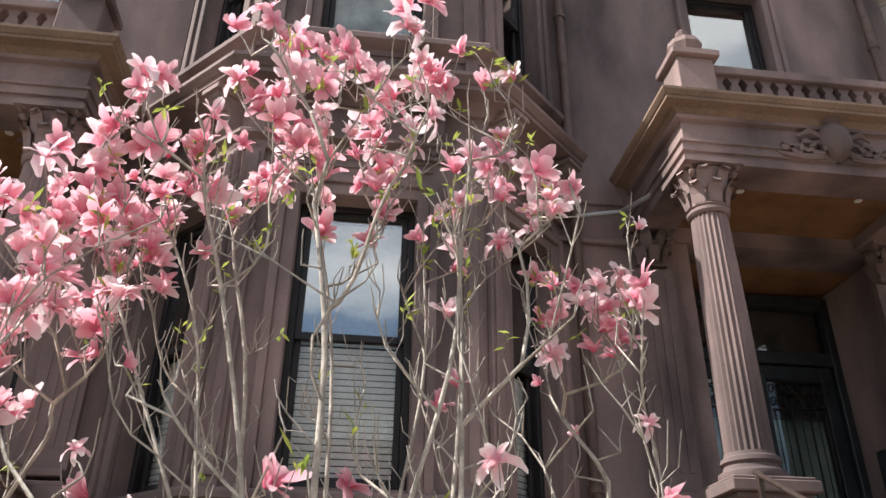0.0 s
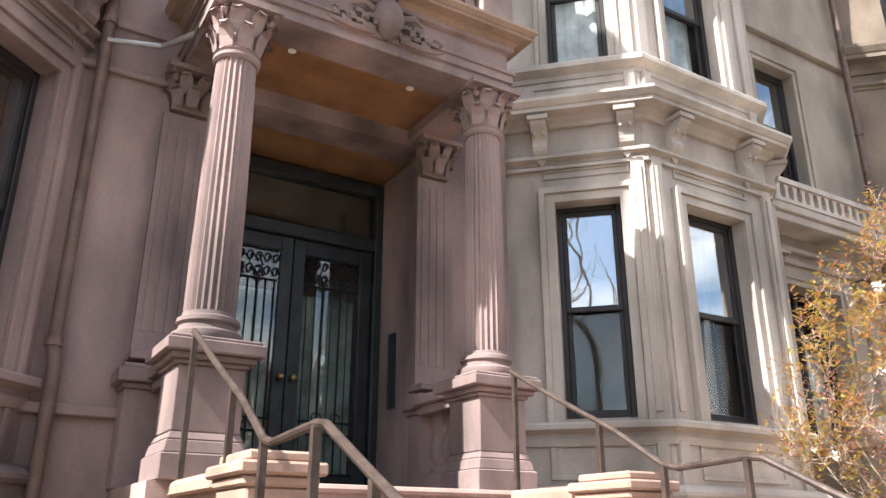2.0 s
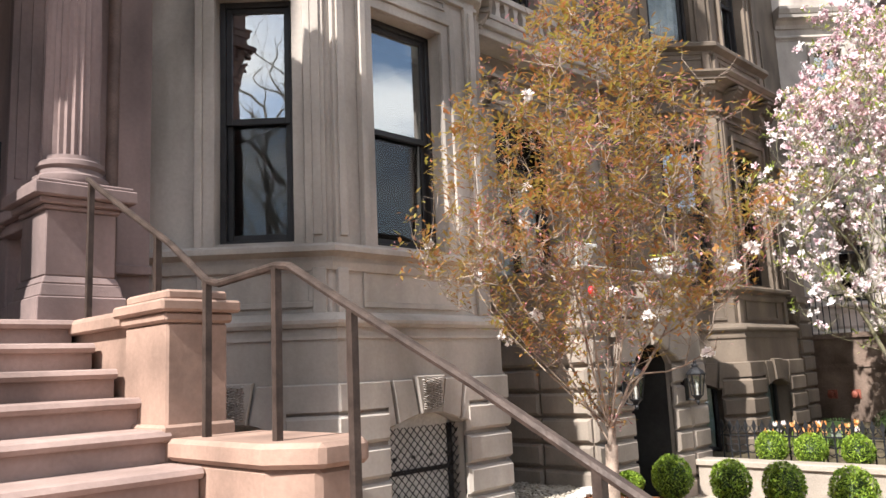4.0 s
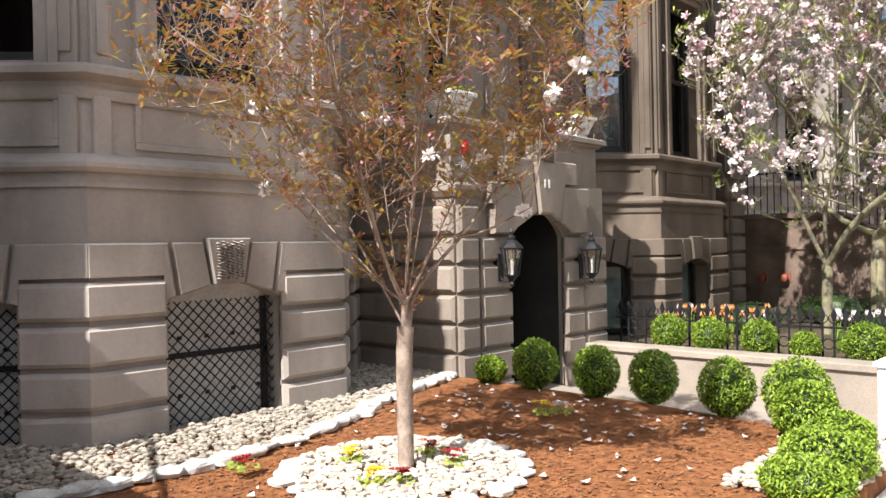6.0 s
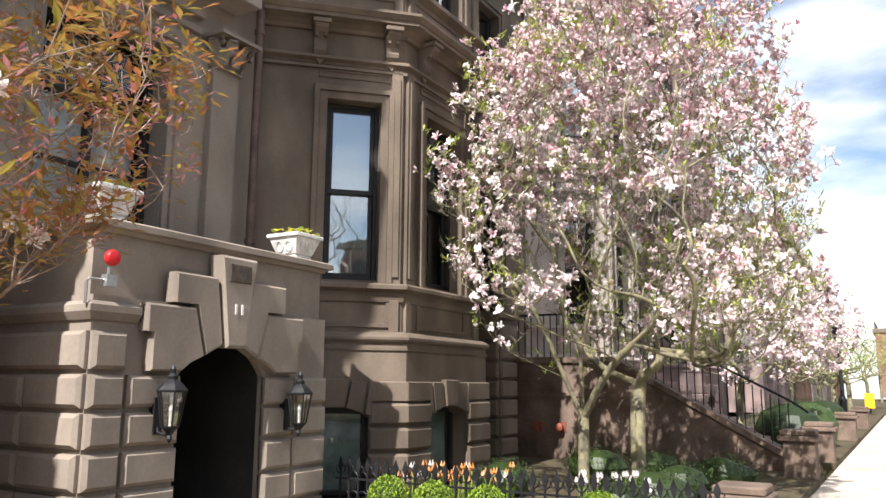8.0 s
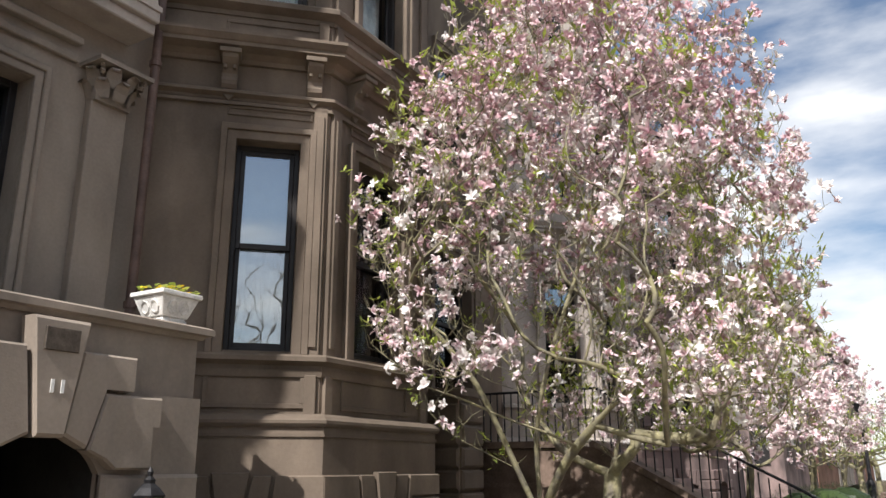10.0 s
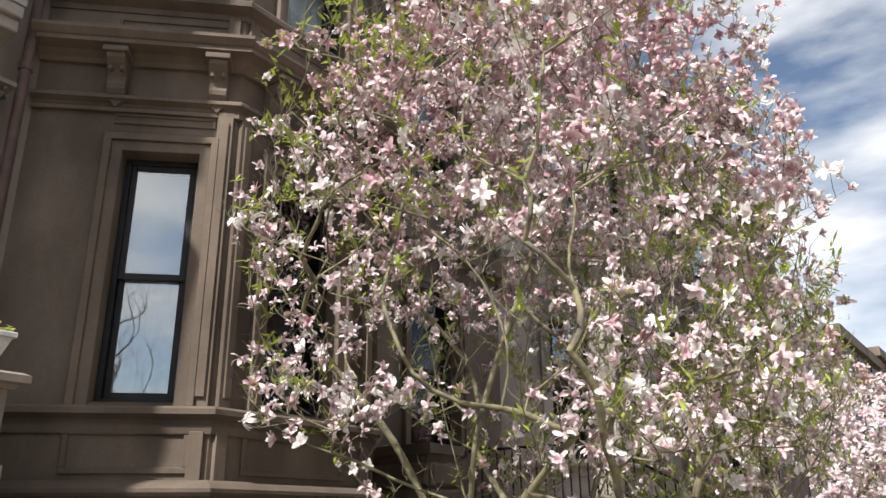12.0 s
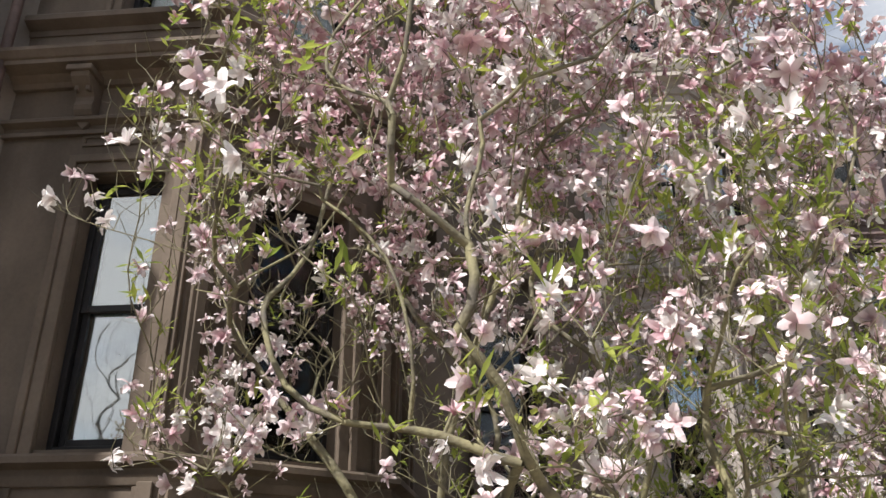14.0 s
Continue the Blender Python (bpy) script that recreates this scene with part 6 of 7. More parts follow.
for k in range(5):
    bush("shrub", 23.5 + 1.6 * k, 2.2 + 0.3 * (k % 2), 0.08, 0.75, 0.55, 1500, LEAF_DARK_AND_CORE_SHADE, "dark green evergreen shrub by the pavement", 70 + k, "low shrubs")


# ---- trees ----
def grow(stems, targets, seed, bend=0.12, lift=0.25, seg=0.16):
    """A branch net: stems are polylines from the ground, or from a point of an earlier stem; each target is joined to the nearest
    fitting node by a bent twig. Returns nodes, parents and the tips."""
    rn = random.Random(seed)
    arr, par, n = np.zeros((60000, 3)), [], 0

    def put(q, parent):
        nonlocal n
        arr[n] = q
        par.append(parent)
        n += 1
        return n - 1

    for st in stems:
        last = -1
        if n:
            d = ((arr[:n] - np.array(st[0])) ** 2).sum(1)
            if d.min() < 0.02:
                last = int(d.argmin())
        if last < 0:
            last = put(st[0], -1)
        for i in range(1, len(st)):
            a, b = Vector(st[i - 1]), Vector(st[i])
            m = max(1, int((b - a).length / seg))
            for k in range(1, m + 1):
                last = put(a.lerp(b, k / m) + Vector((rn.uniform(-1, 1), rn.uniform(-1, 1), 0)) * 0.012, last)
    tips = []
    base = Vector(stems[0][0])
    for t in sorted(targets, key=lambda q: (Vector(q) - base).length):
        d = np.array(t) - arr[:n]
        L = np.sqrt((d ** 2).sum(1)) + 1e-6
        j = int((L * (1 + 0.9 * np.clip(0.35 - d[:, 2] / L, 0, 2))).argmin())
        t, a = Vector(t), Vector(arr[j])
        ln = (t - a).length
        m = max(1, int(ln / seg))
        side = Vector((rn.uniform(-1, 1), rn.uniform(-1, 1), rn.uniform(-0.4, 0.6))) * bend * ln
        last = j
        for k in range(1, m + 1):
            f = k / m
            w = 4 * f * (1 - f)
            last = put(a.lerp(t, f) + side * w - Vector((0, 0, 1)) * lift * ln * w * 0.5 + Vector((rn.uniform(-1, 1), rn.uniform(-1, 1), rn.uniform(-1, 1))) * 0.008, last)
        tips.append(last)
    pa, kid = np.array(par), np.full(n, -1)
    for i in range(n - 1, -1, -1):
        if par[i] >= 0:
            kid[par[i]] = i
    mid = np.where((pa >= 0) & (kid >= 0))[0]
    for k in range(3):
        arr[mid] = 0.5 * arr[mid] + 0.25 * (arr[pa[mid]] + arr[kid[mid]])
    return [Vector(p) for p in arr[:n]], par, tips


def branch_mesh(P, par, tip_r, power=2.4, base_r=0.03):
    """Tubes along the net; the girth follows the number of twigs borne."""
    n = len(P)
    load = [0.0] * n
    kids = [0] * n
    for i in range(n):
        if par[i] >= 0:
            kids[par[i]] += 1
    for i in range(n - 1, -1, -1):
        if not kids[i]:
            load[i] = 1.0
        if par[i] >= 0:
            load[par[i]] += load[i]
    top = max(load)
    R = [tip_r + (base_r - tip_r) * ((q - 1) / max(1, top - 1)) ** (1 / power) for q in load]
    v, f = [], []
    for i in range(n):
        j = par[i]
        if j < 0:
            continue
        a, b = P[j], P[i]
        d = b - a
        if d.length < 1e-5:
            continue
        d.normalize()
        sx = d.cross(Vector((0, 0, 1)) if abs(d.z) < 0.95 else Vector((1, 0, 0))).normalized()
        sy = d.cross(sx)
        ra, rb = min(R[j], R[i] * 1.25), R[i]
        m = 8 if rb > 0.02 else 5 if rb > 0.007 else 3
        k = len(v)
        for p, r in ((a - d * ra * 0.3, ra), (b + d * rb * 0.3, rb)):
            for q in range(m):
                t = 6.2832 * q / m
                v.append(tuple(p + sx * r * math.cos(t) + sy * r * math.sin(t)))
        f += [(k + q, k + (q + 1) % m, k + m + (q + 1) % m, k + m + q) for q in range(m)]
    return v, f, R


def sprout(P, R, limit, per, lo, hi, rn, rise=0.5):
    """Short side twigs on all thin branches: their mesh and their tips."""
    v, f, tips = [], [], []
    for i in range(len(P)):
        if R[i] > limit:
            continue
        for q in range(per):
            d = Vector((rn.gauss(0, 1), rn.gauss(0, 1), rn.gauss(rise, 0.7))).normalized()
            ln = rn.uniform(lo, hi)
            m = P[i] + d * ln * 0.5 + Vector((rn.gauss(0, 0.1), rn.gauss(0, 0.1), rn.gauss(0, 0.1))) * ln
            e = P[i] + d * ln + Vector((0, 0, 0.12 * ln))
            k = len(v)
            for p, r in ((P[i], 0.003), (m, 0.0026), (e, 0.002)):
                v += [(p.x + r * math.cos(t), p.y + r * math.sin(t), p.z + r * 0.5 * math.sin(t + 1)) for t in (0, 2.09, 4.19)]
            for a in (0, 3):
                f += [(k + a + j, k + a + (j + 1) % 3, k + a + 3 + (j + 1) % 3, k + a + 3 + j) for j in range(3)]
            tips.append(e)
    return v, f, tips


def joined(a, b):
    k = len(a[0])
    return a[0] + b[0], a[1] + [tuple(k + i for i in q) for q in b[1]]


def mark_along(me, values):
    """Stores how far along its petal each corner lies, from 0 at the heart to 1 at the tip."""
    at = me.attributes.new("along", "FLOAT", "POINT")
    at.data.foreach_set("value", values)


def flower_mesh(name, rn, size, petals, open_, mat):
    """A magnolia flower: long spoon petals, each of six faces, round a small heart."""
    v, f, al = [], [], []
    for k in range(petals):
        a = 6.2832 * k / petals + rn.uniform(-0.3, 0.3)
        o = open_ * rn.uniform(0.35, 1.6)
        ln, w = size * rn.uniform(0.65, 1.2), size * rn.uniform(0.17, 0.31)
        lean, turn = rn.uniform(-0.35, 0.35) * ln, rn.uniform(-0.7, 0.7)
        c, d = math.cos(a), math.sin(a)
        b = len(v)
        for t, ww, cup in ((0.0, 0.25, 0), (0.4, 0.9, 0.2), (0.75, 1.0, 0.3), (1.0, 0.4, 0.15)):
            ang = o * (0.35 + 0.75 * t)
            r, z = ln * t * math.sin(ang), ln * t * math.cos(ang)
            for sd in (-1, 0, 1):
                rr = r + (1 - abs(sd)) * cup * w * math.cos(ang)
                zz = z - (1 - abs(sd)) * cup * w * math.sin(ang) + sd * w * ww * math.sin(turn * t)
                s = sd * w * ww * math.cos(turn * t) + lean * t * t
                v.append((c * rr - d * s, d * rr + c * s, zz))
                al.append(t)
        for i in range(3):
            for j in range(2):
                f.append((b + 3 * i + j, b + 3 * i + j + 1, b + 3 * i + j + 4, b + 3 * i + j + 3))
    me = bpy.data.meshes.new(name)
    me.from_pydata(v, [], f)
    mark_along(me, al)
    me.materials.append(mat)
    me.shade_smooth()
    return me


def spin(rn, tilt=1.0):
    return Euler((rn.uniform(-tilt, tilt), rn.uniform(-tilt, tilt), rn.uniform(0, 6.28))).to_matrix().to_4x4()


def add_mesh(acc, me, m):
    k = len(acc[0])
    acc[0].extend([tuple(m @ v.co) for v in me.vertices])
    acc[1].extend([tuple(k + i for i in p.vertices) for p in me.polygons])
    acc[2].extend([q.value for q in me.attributes["along"].data])


def mesh_part(name, v, f, mat, parent, label="", kind="", smooth=False, along=None):
    me = bpy.data.meshes.new(name)
    me.from_pydata(v, [], f)
    if along:
        mark_along(me, along)
    me.materials.append(mat)
    if smooth:
        me.shade_smooth()
    ob = new(name, me)
    ob.parent = parent
    ob.location = -parent.location
    if label:
        ob["label"] = label
    if kind:
        ob["kind"] = kind
    return ob


def leaf_shape(lo, hi, fold=0.3, up=0.4):
    def g(rn):
        r, t = rn.uniform(lo, hi), rn.uniform(0, 6.28)
        e = rn.uniform(-0.3, 1.0) * up * 2
        c, d, w = math.cos(t), math.sin(t), 0.36
        return [(0, 0, 0), (r * c - w * r * d, r * d + w * r * c, r * e + fold * r * 0.3), (2 * r * c, 2 * r * d, 2 * r * e), (r * c + w * r * d, r * d - w * r * c, r * e + fold * r * 0.3), (r * c, r * d, r * e)], [(0, 4, 1), (4, 2, 1), (0, 3, 4), (4, 3, 2)]
    return g


# pink magnolia with many bare stems
rn = random.Random(42)
magnolia = thing("magnolia_tree", "many-stemmed magnolia with deep pink flowers on bare twigs", "tree", (-0.1, 2.4, 0.05))
B = Vector((-0.1, 2.4, 0.0))
stems = []
for k in range(10):
    a = 6.283 * k / 10 + 0.3
    sx, sy = math.cos(a), math.sin(a)
    r1, r2 = rn.uniform(0.12, 0.24), rn.uniform(0.4, 0.8)
    stems.append([tuple(B + Vector((0.06 * sx, 0.05 * sy, 0))), tuple(B + Vector((r1 * sx, r1 * sy * 0.6, 0.9))), tuple(B + Vector((r1 * 1.9 * sx, r1 * 1.2 * sy, 1.7))), tuple(B + Vector((r2 * 1.1 * sx, r2 * 0.35 * sy + 0.08, 2.5))), tuple(B + Vector((r2 * 1.3 * sx - 0.1, r2 * 0.35 * sy + 0.1, 3.0)))])


def crown_top(x):
    """The height of the crown's upper edge at a place across it: a steep right flank, a broad left one."""
    d = x - 0.04
    return 3.72 - (0.95 * d ** 1.6 if d > 0 else 0.75 * (-d) ** 1.5)


targets = []
while len(targets) < 680:
    x, y, z = rn.uniform(-1.6, 1.02), rn.uniform(-0.4, 0.55), rn.uniform(1.2, 3.8)
    gap = crown_top(x) - z - 0.9 * (y - 0.08) ** 2
    if gap > 0 and (gap < 0.7 or rn.random() < 0.45):
        targets.append((B.x + x, B.y + y, z))
P, par, tips = grow(stems, targets, 3, 0.09, 0.06, 0.13)
v, f, R = branch_mesh(P, par, 0.0036, 1.9, 0.028)
tv, tf, ends = sprout(P, R, 0.0065, 2, 0.05, 0.16, rn, 2.6)
v, f = joined((v, f), (tv, tf))
mesh_part("stem_clump", v, f, BARK, magnolia, "slender grey stems and twigs", smooth=True)
deep = [flower_mesh("blossom", rn, 0.085, 8, 0.8, PETAL_PINK), flower_mesh("blossom", rn, 0.088, 9, 1.15, PETAL_PINK), flower_mesh("blossom", rn, 0.08, 7, 0.45, PETAL_PINK), flower_mesh("blossom", rn, 0.088, 9, 1.4, PETAL_BLUSH), flower_mesh("blossom", rn, 0.088, 8, 0.9, PETAL_BLUSH), flower_mesh("blossom", rn, 0.095, 8, 1.0, PETAL_PINK)]
leaves, spots = [], []
for p in ends:
    x, y, z = p.x - B.x, p.y - B.y, p.z
    gap = crown_top(x) - z
    want = 0.03 + 0.95 * max(0, 1 - gap / 0.75) ** 0.8 * (1 if x < 0.35 else 0.3) + 0.35 * max(0, (-0.55 - x) / 1.0)
    want *= 0.5 + 1.0 * (noise.noise(p * 2.6) > -0.05)
    if 0.75 < x < 1.1 and 2.45 < z < 2.8:
        want += 0.3
    spots.append((rn.random() ** (1 / max(0.01, want)), p))
    if rn.random() < (0.16 if z > 2.6 else 0.05):
        for q in range(5):
            leaves.append((p.x + rn.uniform(-0.012, 0.012), p.y + rn.uniform(-0.012, 0.012), p.z - rn.uniform(-0.02, 0.03)))
spots.sort(key=lambda q: -q[0])
rest = [(PETAL_PINK, ([], [], [])), (PETAL_BLUSH, ([], [], []))]
for k, (w, p) in enumerate(spots[:460]):
    me = deep[int(rn.random() ** 0.9 * 6)]
    m = Matrix.Translation(p) @ spin(rn, 0.9) @ Matrix.Scale(rn.uniform(0.55, 1.05), 4)
    if k < 299:
        ob = new("blossom", me)
        ob.parent = magnolia
        ob.matrix_basis = Matrix.Translation(-magnolia.location) @ m
    else:
        add_mesh(rest[0 if me.materials[0] == PETAL_PINK else 1][1], me, m)
for mt, acc in rest:
    mesh_part("blossom_mass", acc[0], acc[1], mt, magnolia, "further pink blossoms", "stuff", along=acc[2])
scatter_mesh("young_leaves", LEAF_LIME, leaves, leaf_shape(0.012, 0.026, 0.3, 0.7), magnolia, "tiny lime green young leaves")

# young cherry with bronze leaves
rn = random.Random(8)
cherry = thing("cherry_tree", "young cherry tree with bronze leaves and a few pale blossoms", "tree", (8.15, 3.45, 0.08))
C = Vector((8.15, 3.45, 0.0))
stems = [[tuple(C + Vector((0, 0, 0.02))), tuple(C + Vector((0.01, 0, 0.5))), tuple(C + Vector((0.0, 0.01, 1.04)))]]
fork = C + Vector((0, 0.01, 1.04))
for k in range(13):
    a = 6.283 * k / 13 * 5 + rn.uniform(-0.25, 0.25)
    r = (1.0, 0.75, 0.35)[k % 3] * rn.uniform(0.85, 1.15)
    rise = (1.0, 1.25, 1.55)[k % 3]
    c, d = math.cos(a), math.sin(a)
    stems.append([tuple(fork - Vector((0, 0, 0.07 * (k % 3)))), tuple(fork + Vector((0.36 * r * c, 0.36 * r * d, 0.34 * rise))), tuple(fork + Vector((0.82 * r * c, 0.82 * r * d, 0.85 * rise))),
                  tuple(fork + Vector((1.1 * r * c, 1.1 * r * d, 1.4 * rise))), tuple(fork + Vector((1.15 * r * c, 1.15 * r * d, 1.95 * rise)))])


def cherry_girth(z):
    """The crown's half width at a height: narrow at the fork, widest at 2.2 m, pointed above."""
    rows = ((1.25, 0.2), (1.6, 0.75), (2.2, 1.36), (3.0, 1.15), (3.6, 0.9), (4.1, 0.5), (4.5, 0.12))
    for (z0, r0), (z1, r1) in zip(rows, rows[1:]):
        if z0 <= z <= z1:
            return r0 + (r1 - r0) * (z - z0) / (z1 - z0)
    return 0.0


targets = []
while len(targets) < 700:
    x, y, z = rn.uniform(-1.6, 1.6), rn.uniform(-1.6, 1.6), rn.uniform(1.3, 4.5)
    rad = cherry_girth(z)
    q = math.hypot(x, y)
    if q < rad * (1 + 0.3 * noise.noise(Vector((x * 1.9, y * 1.9, z * 1.9)))) and (q > 0.45 * rad or rn.random() < 0.35):
        targets.append((C.x + x, C.y + y, z))
P, par, tips = grow(stems, targets, 5, 0.07, 0.25, 0.13)
v, f, R = branch_mesh(P, par, 0.0024, 1.22, 0.047)
tv, tf, ends = sprout(P, R, 0.006, 3, 0.05, 0.18, rn, 0.9)
v, f = joined((v, f), (tv, tf))
mesh_part("trunk", v, f, BARK_RED, cherry, "smooth reddish grey trunk and rising branches", smooth=True)
lv, bd = [], []
for e in ends:
    lush = noise.noise(e * 2.4) + 0.25 * noise.noise(e * 6.0)
    for q in range(9 if lush > -0.02 else 5 if lush > -0.2 else 1):
        lv.append(tuple(e + Vector((rn.gauss(0, 0.026), rn.gauss(0, 0.026), rn.gauss(0, 0.03)))))
    if noise.noise(e * 1.9 + Vector((7, 3, 1))) > 0.02 and rn.random() < 0.6:
        for q in range(6):
            bd.append(tuple(e + Vector((rn.gauss(0, 0.03), rn.gauss(0, 0.03), rn.gauss(-0.02, 0.03)))))
scatter_mesh("bronze_leaves", LEAF_RUST, lv, leaf_shape(0.019, 0.041), cherry, "small bronze and olive leaves")
scatter_mesh("pink_bud_growth", BUD_PINK, bd, leaf_shape(0.012, 0.024), cherry, "dull pink buds")
white = flower_mesh("blossom", rn, 0.036, 30, 1.25, PETAL_WHITE)
for i in rn.sample([k for k in tips if P[k].z < 2.4 or rn.random() < 0.25], 24):
    if P[i].z > 1.3:
        ob = new("blossom", white)
        ob.parent = cherry
        ob["label"] = "round white double blossom"
        ob.matrix_basis = Matrix.Translation(P[i] - cherry.location) @ spin(rn, 1.5) @ Matrix.Scale(rn.uniform(0.9, 1.5), 4)


def pale_magnolia(x, y, z, stems, inside, count, seed, singles, base_r, label, leaf_share, flower_size=0.07, shoots=0, bloom=None):
    """A spreading magnolia in pale pink bloom: limbs, blossoms and young leaves."""
    r = random.Random(seed)
    t = thing("magnolia_tree", label, "tree", (x, y, z), "pale magnolias")
    tg = []
    while len(tg) < count:
        p = inside(r)
        if p:
            tg.append(p)
    P, par, tips = grow(stems, tg, seed, 0.10, 0.04, 0.15)
    v, f, R = branch_mesh(P, par, 0.0032, 1.4, base_r)
    tv, tf, ends = sprout(P, R, 0.0085, 3, 0.06, 0.24, r, 0.9)
    v, f = joined((v, f), (tv, tf))
    mesh_part("trunk", v, f, BARK_MOSS, t, "grey mossy trunks and crooked limbs", smooth=True)
    mats = [PETAL_PALE, PETAL_PALE, PETAL_ROSE, PETAL_WHITE]
    kinds = [[flower_mesh("blossom", r, flower_size * r.uniform(0.9, 1.15), n, o, mt) for n, o in ((8, 1.2), (7, 1.55), (9, 0.75))] for mt in mats]
    spots = []
    for e in ends:
        w = bloom(e) if bloom else 0.8
        w += 0.7 * noise.noise(e * 1.7) + 0.5 * noise.noise(e * 4.2)
        if r.random() < w:
            spots.append(e)
    near = sorted(spots, key=lambda p: p.y + 0.35 * abs(p.x - x))[:singles]
    done = set(id(p) for p in near)
    masses, lv = [([], [], []) for mt in mats], []
    for p in spots:
        share = leaf_share(p) + 0.35 * noise.noise(p * 1.1 + Vector((5, 2, 9)))
        if r.random() < share:
            for q in range(7):
                lv.append(tuple(p + Vector((r.gauss(0, 0.022), r.gauss(0, 0.022), r.gauss(0, 0.03)))))
            if r.random() < 0.75:
                continue
        pink = min(0.8, max(0.05, 0.1 + 0.22 * (p.z - 3.4) + 0.5 * noise.noise(p * 0.9)))
        k = 2 if r.random() < pink else 3 if r.random() < 0.22 else 0
        me = kinds[k][int(r.random() * 3)]
        m = Matrix.Translation(p) @ spin(r, 1.6) @ Matrix.Scale(r.uniform(0.6, 1.25), 4)
        if id(p) in done:
            ob = new("blossom", me)
            ob.parent = t
            ob.matrix_basis = Matrix.Translation(-t.location) @ m
        else:
            add_mesh(masses[k], me, m)
        if r.random() < 0.3:
            q = p + Vector((r.gauss(0, 0.04), r.gauss(0, 0.04), r.gauss(0, 0.04)))
            add_mesh(masses[k], kinds[k][int(r.random() * 3)], Matrix.Translation(q) @ spin(r, 1.9) @ Matrix.Scale(r.uniform(0.5, 0.9), 4))
    for k, nm, lb in ((0, "blossom_mass", "mass of pale pink blossoms"), (2, "rose_blossom_mass", "mass of rose pink blossoms"), (3, "white_blossom_mass", "mass of nearly white blossoms")):
        if masses[k][0]:
            mesh_part(nm, masses[k][0], masses[k][1], mats[k], t, lb, "stuff", along=masses[k][2])
    sv, sf = [], []
    for k in range(shoots):
        q = Vector((r.uniform(x + 0.9, x + 2.7), r.uniform(y - 1.9, y + 0.6), r.uniform(3.2, 4.6)))
        h = r.uniform(0.7, 1.7)
        top = q + Vector((r.uniform(0.0, 0.35), r.uniform(-0.2, 0.2), h))
        b = len(sv)
        for p2, rr in ((q, 0.006), (q.lerp(top, 0.5) + Vector((0.04, 0, 0)), 0.0045), (top, 0.002)):
            sv += [(p2.x + rr * math.cos(t2), p2.y + rr * math.sin(t2), p2.z) for t2 in (0, 2.09, 4.19)]
        for a in (0, 3):
            sf += [(b + a + j, b + a + (j + 1) % 3, b + a + 3 + (j + 1) % 3, b + a + 3 + j) for j in range(3)]
        for j in range(7):
            lv.append(tuple(q.lerp(top, 0.35 + 0.65 * j / 6)))
            lv.append(tuple(q.lerp(top, 0.4 + 0.6 * j / 6)))
    if shoots:
        mesh_part("shoot_growth", sv, sf, BARK, t, "thin upright shoots", "stuff")
    scatter_mesh("young_leaves", LEAF_LIME, lv, leaf_shape(0.022, 0.05, 0.3, 0.7), t, "young yellow-green leaves")
    return t


LOBES = (((15.6, 1.9, 2.35), (0.95, 0.8, 0.5)), ((14.75, 3.6, 2.42), (0.5, 0.9, 0.32)), ((15.2, 4.4, 2.95), (0.5, 0.6, 0.4)), ((16.9, 1.5, 2.6), (0.9, 0.6, 0.6)))


def in_lobe(x, y, z):
    """Whether a place lies in one of the low boughs that hang out of the crown."""
    return any(((x - c[0]) / d[0]) ** 2 + ((y - c[1]) / d[1]) ** 2 + ((z - c[2]) / d[2]) ** 2 < 1 for c, d in LOBES)


def crown_big(r):
    x, y, z = r.uniform(13.7, 20.6), r.uniform(0.8, 5.5), r.uniform(1.6, 6.9)
    e = ((x - 16.75) / 2.75) ** 2 + ((y - 3.1) / 2.25) ** 2 + ((z - 4.0) / 2.65) ** 2
    e *= 1 + 0.55 * noise.noise(Vector((x * 0.9, y * 0.9, z * 0.9)))
    e = min(e, ((x - 19.1) / 1.5) ** 2 + ((y - 2.5) / 1.3) ** 2 + ((z - 2.9) / 1.3) ** 2)
    if in_lobe(x, y, z):
        return (x, y, z)
    hollow = z < 3.5 and y > 2.1 and x < 17.0
    if e < 1 and (not hollow or r.random() < 0.16) and (e > 0.5 or r.random() < 0.35):
        return (x, y, z)


def bloom_big(p):
    """How thickly it flowers: full at the top and towards the street, thin low down by the house."""
    w = 0.56 + 0.34 * min(1, max(0, p.z - 3.6))
    if in_lobe(p.x, p.y, p.z):
        return 0.6
    if p.z < 3.7 and p.y > 2.0 and p.x < 17.2:
        w = 0.15 + 0.3 * max(0, p.z - 2.9)
    if p.x < 14.9:
        w *= 0.5
    return w


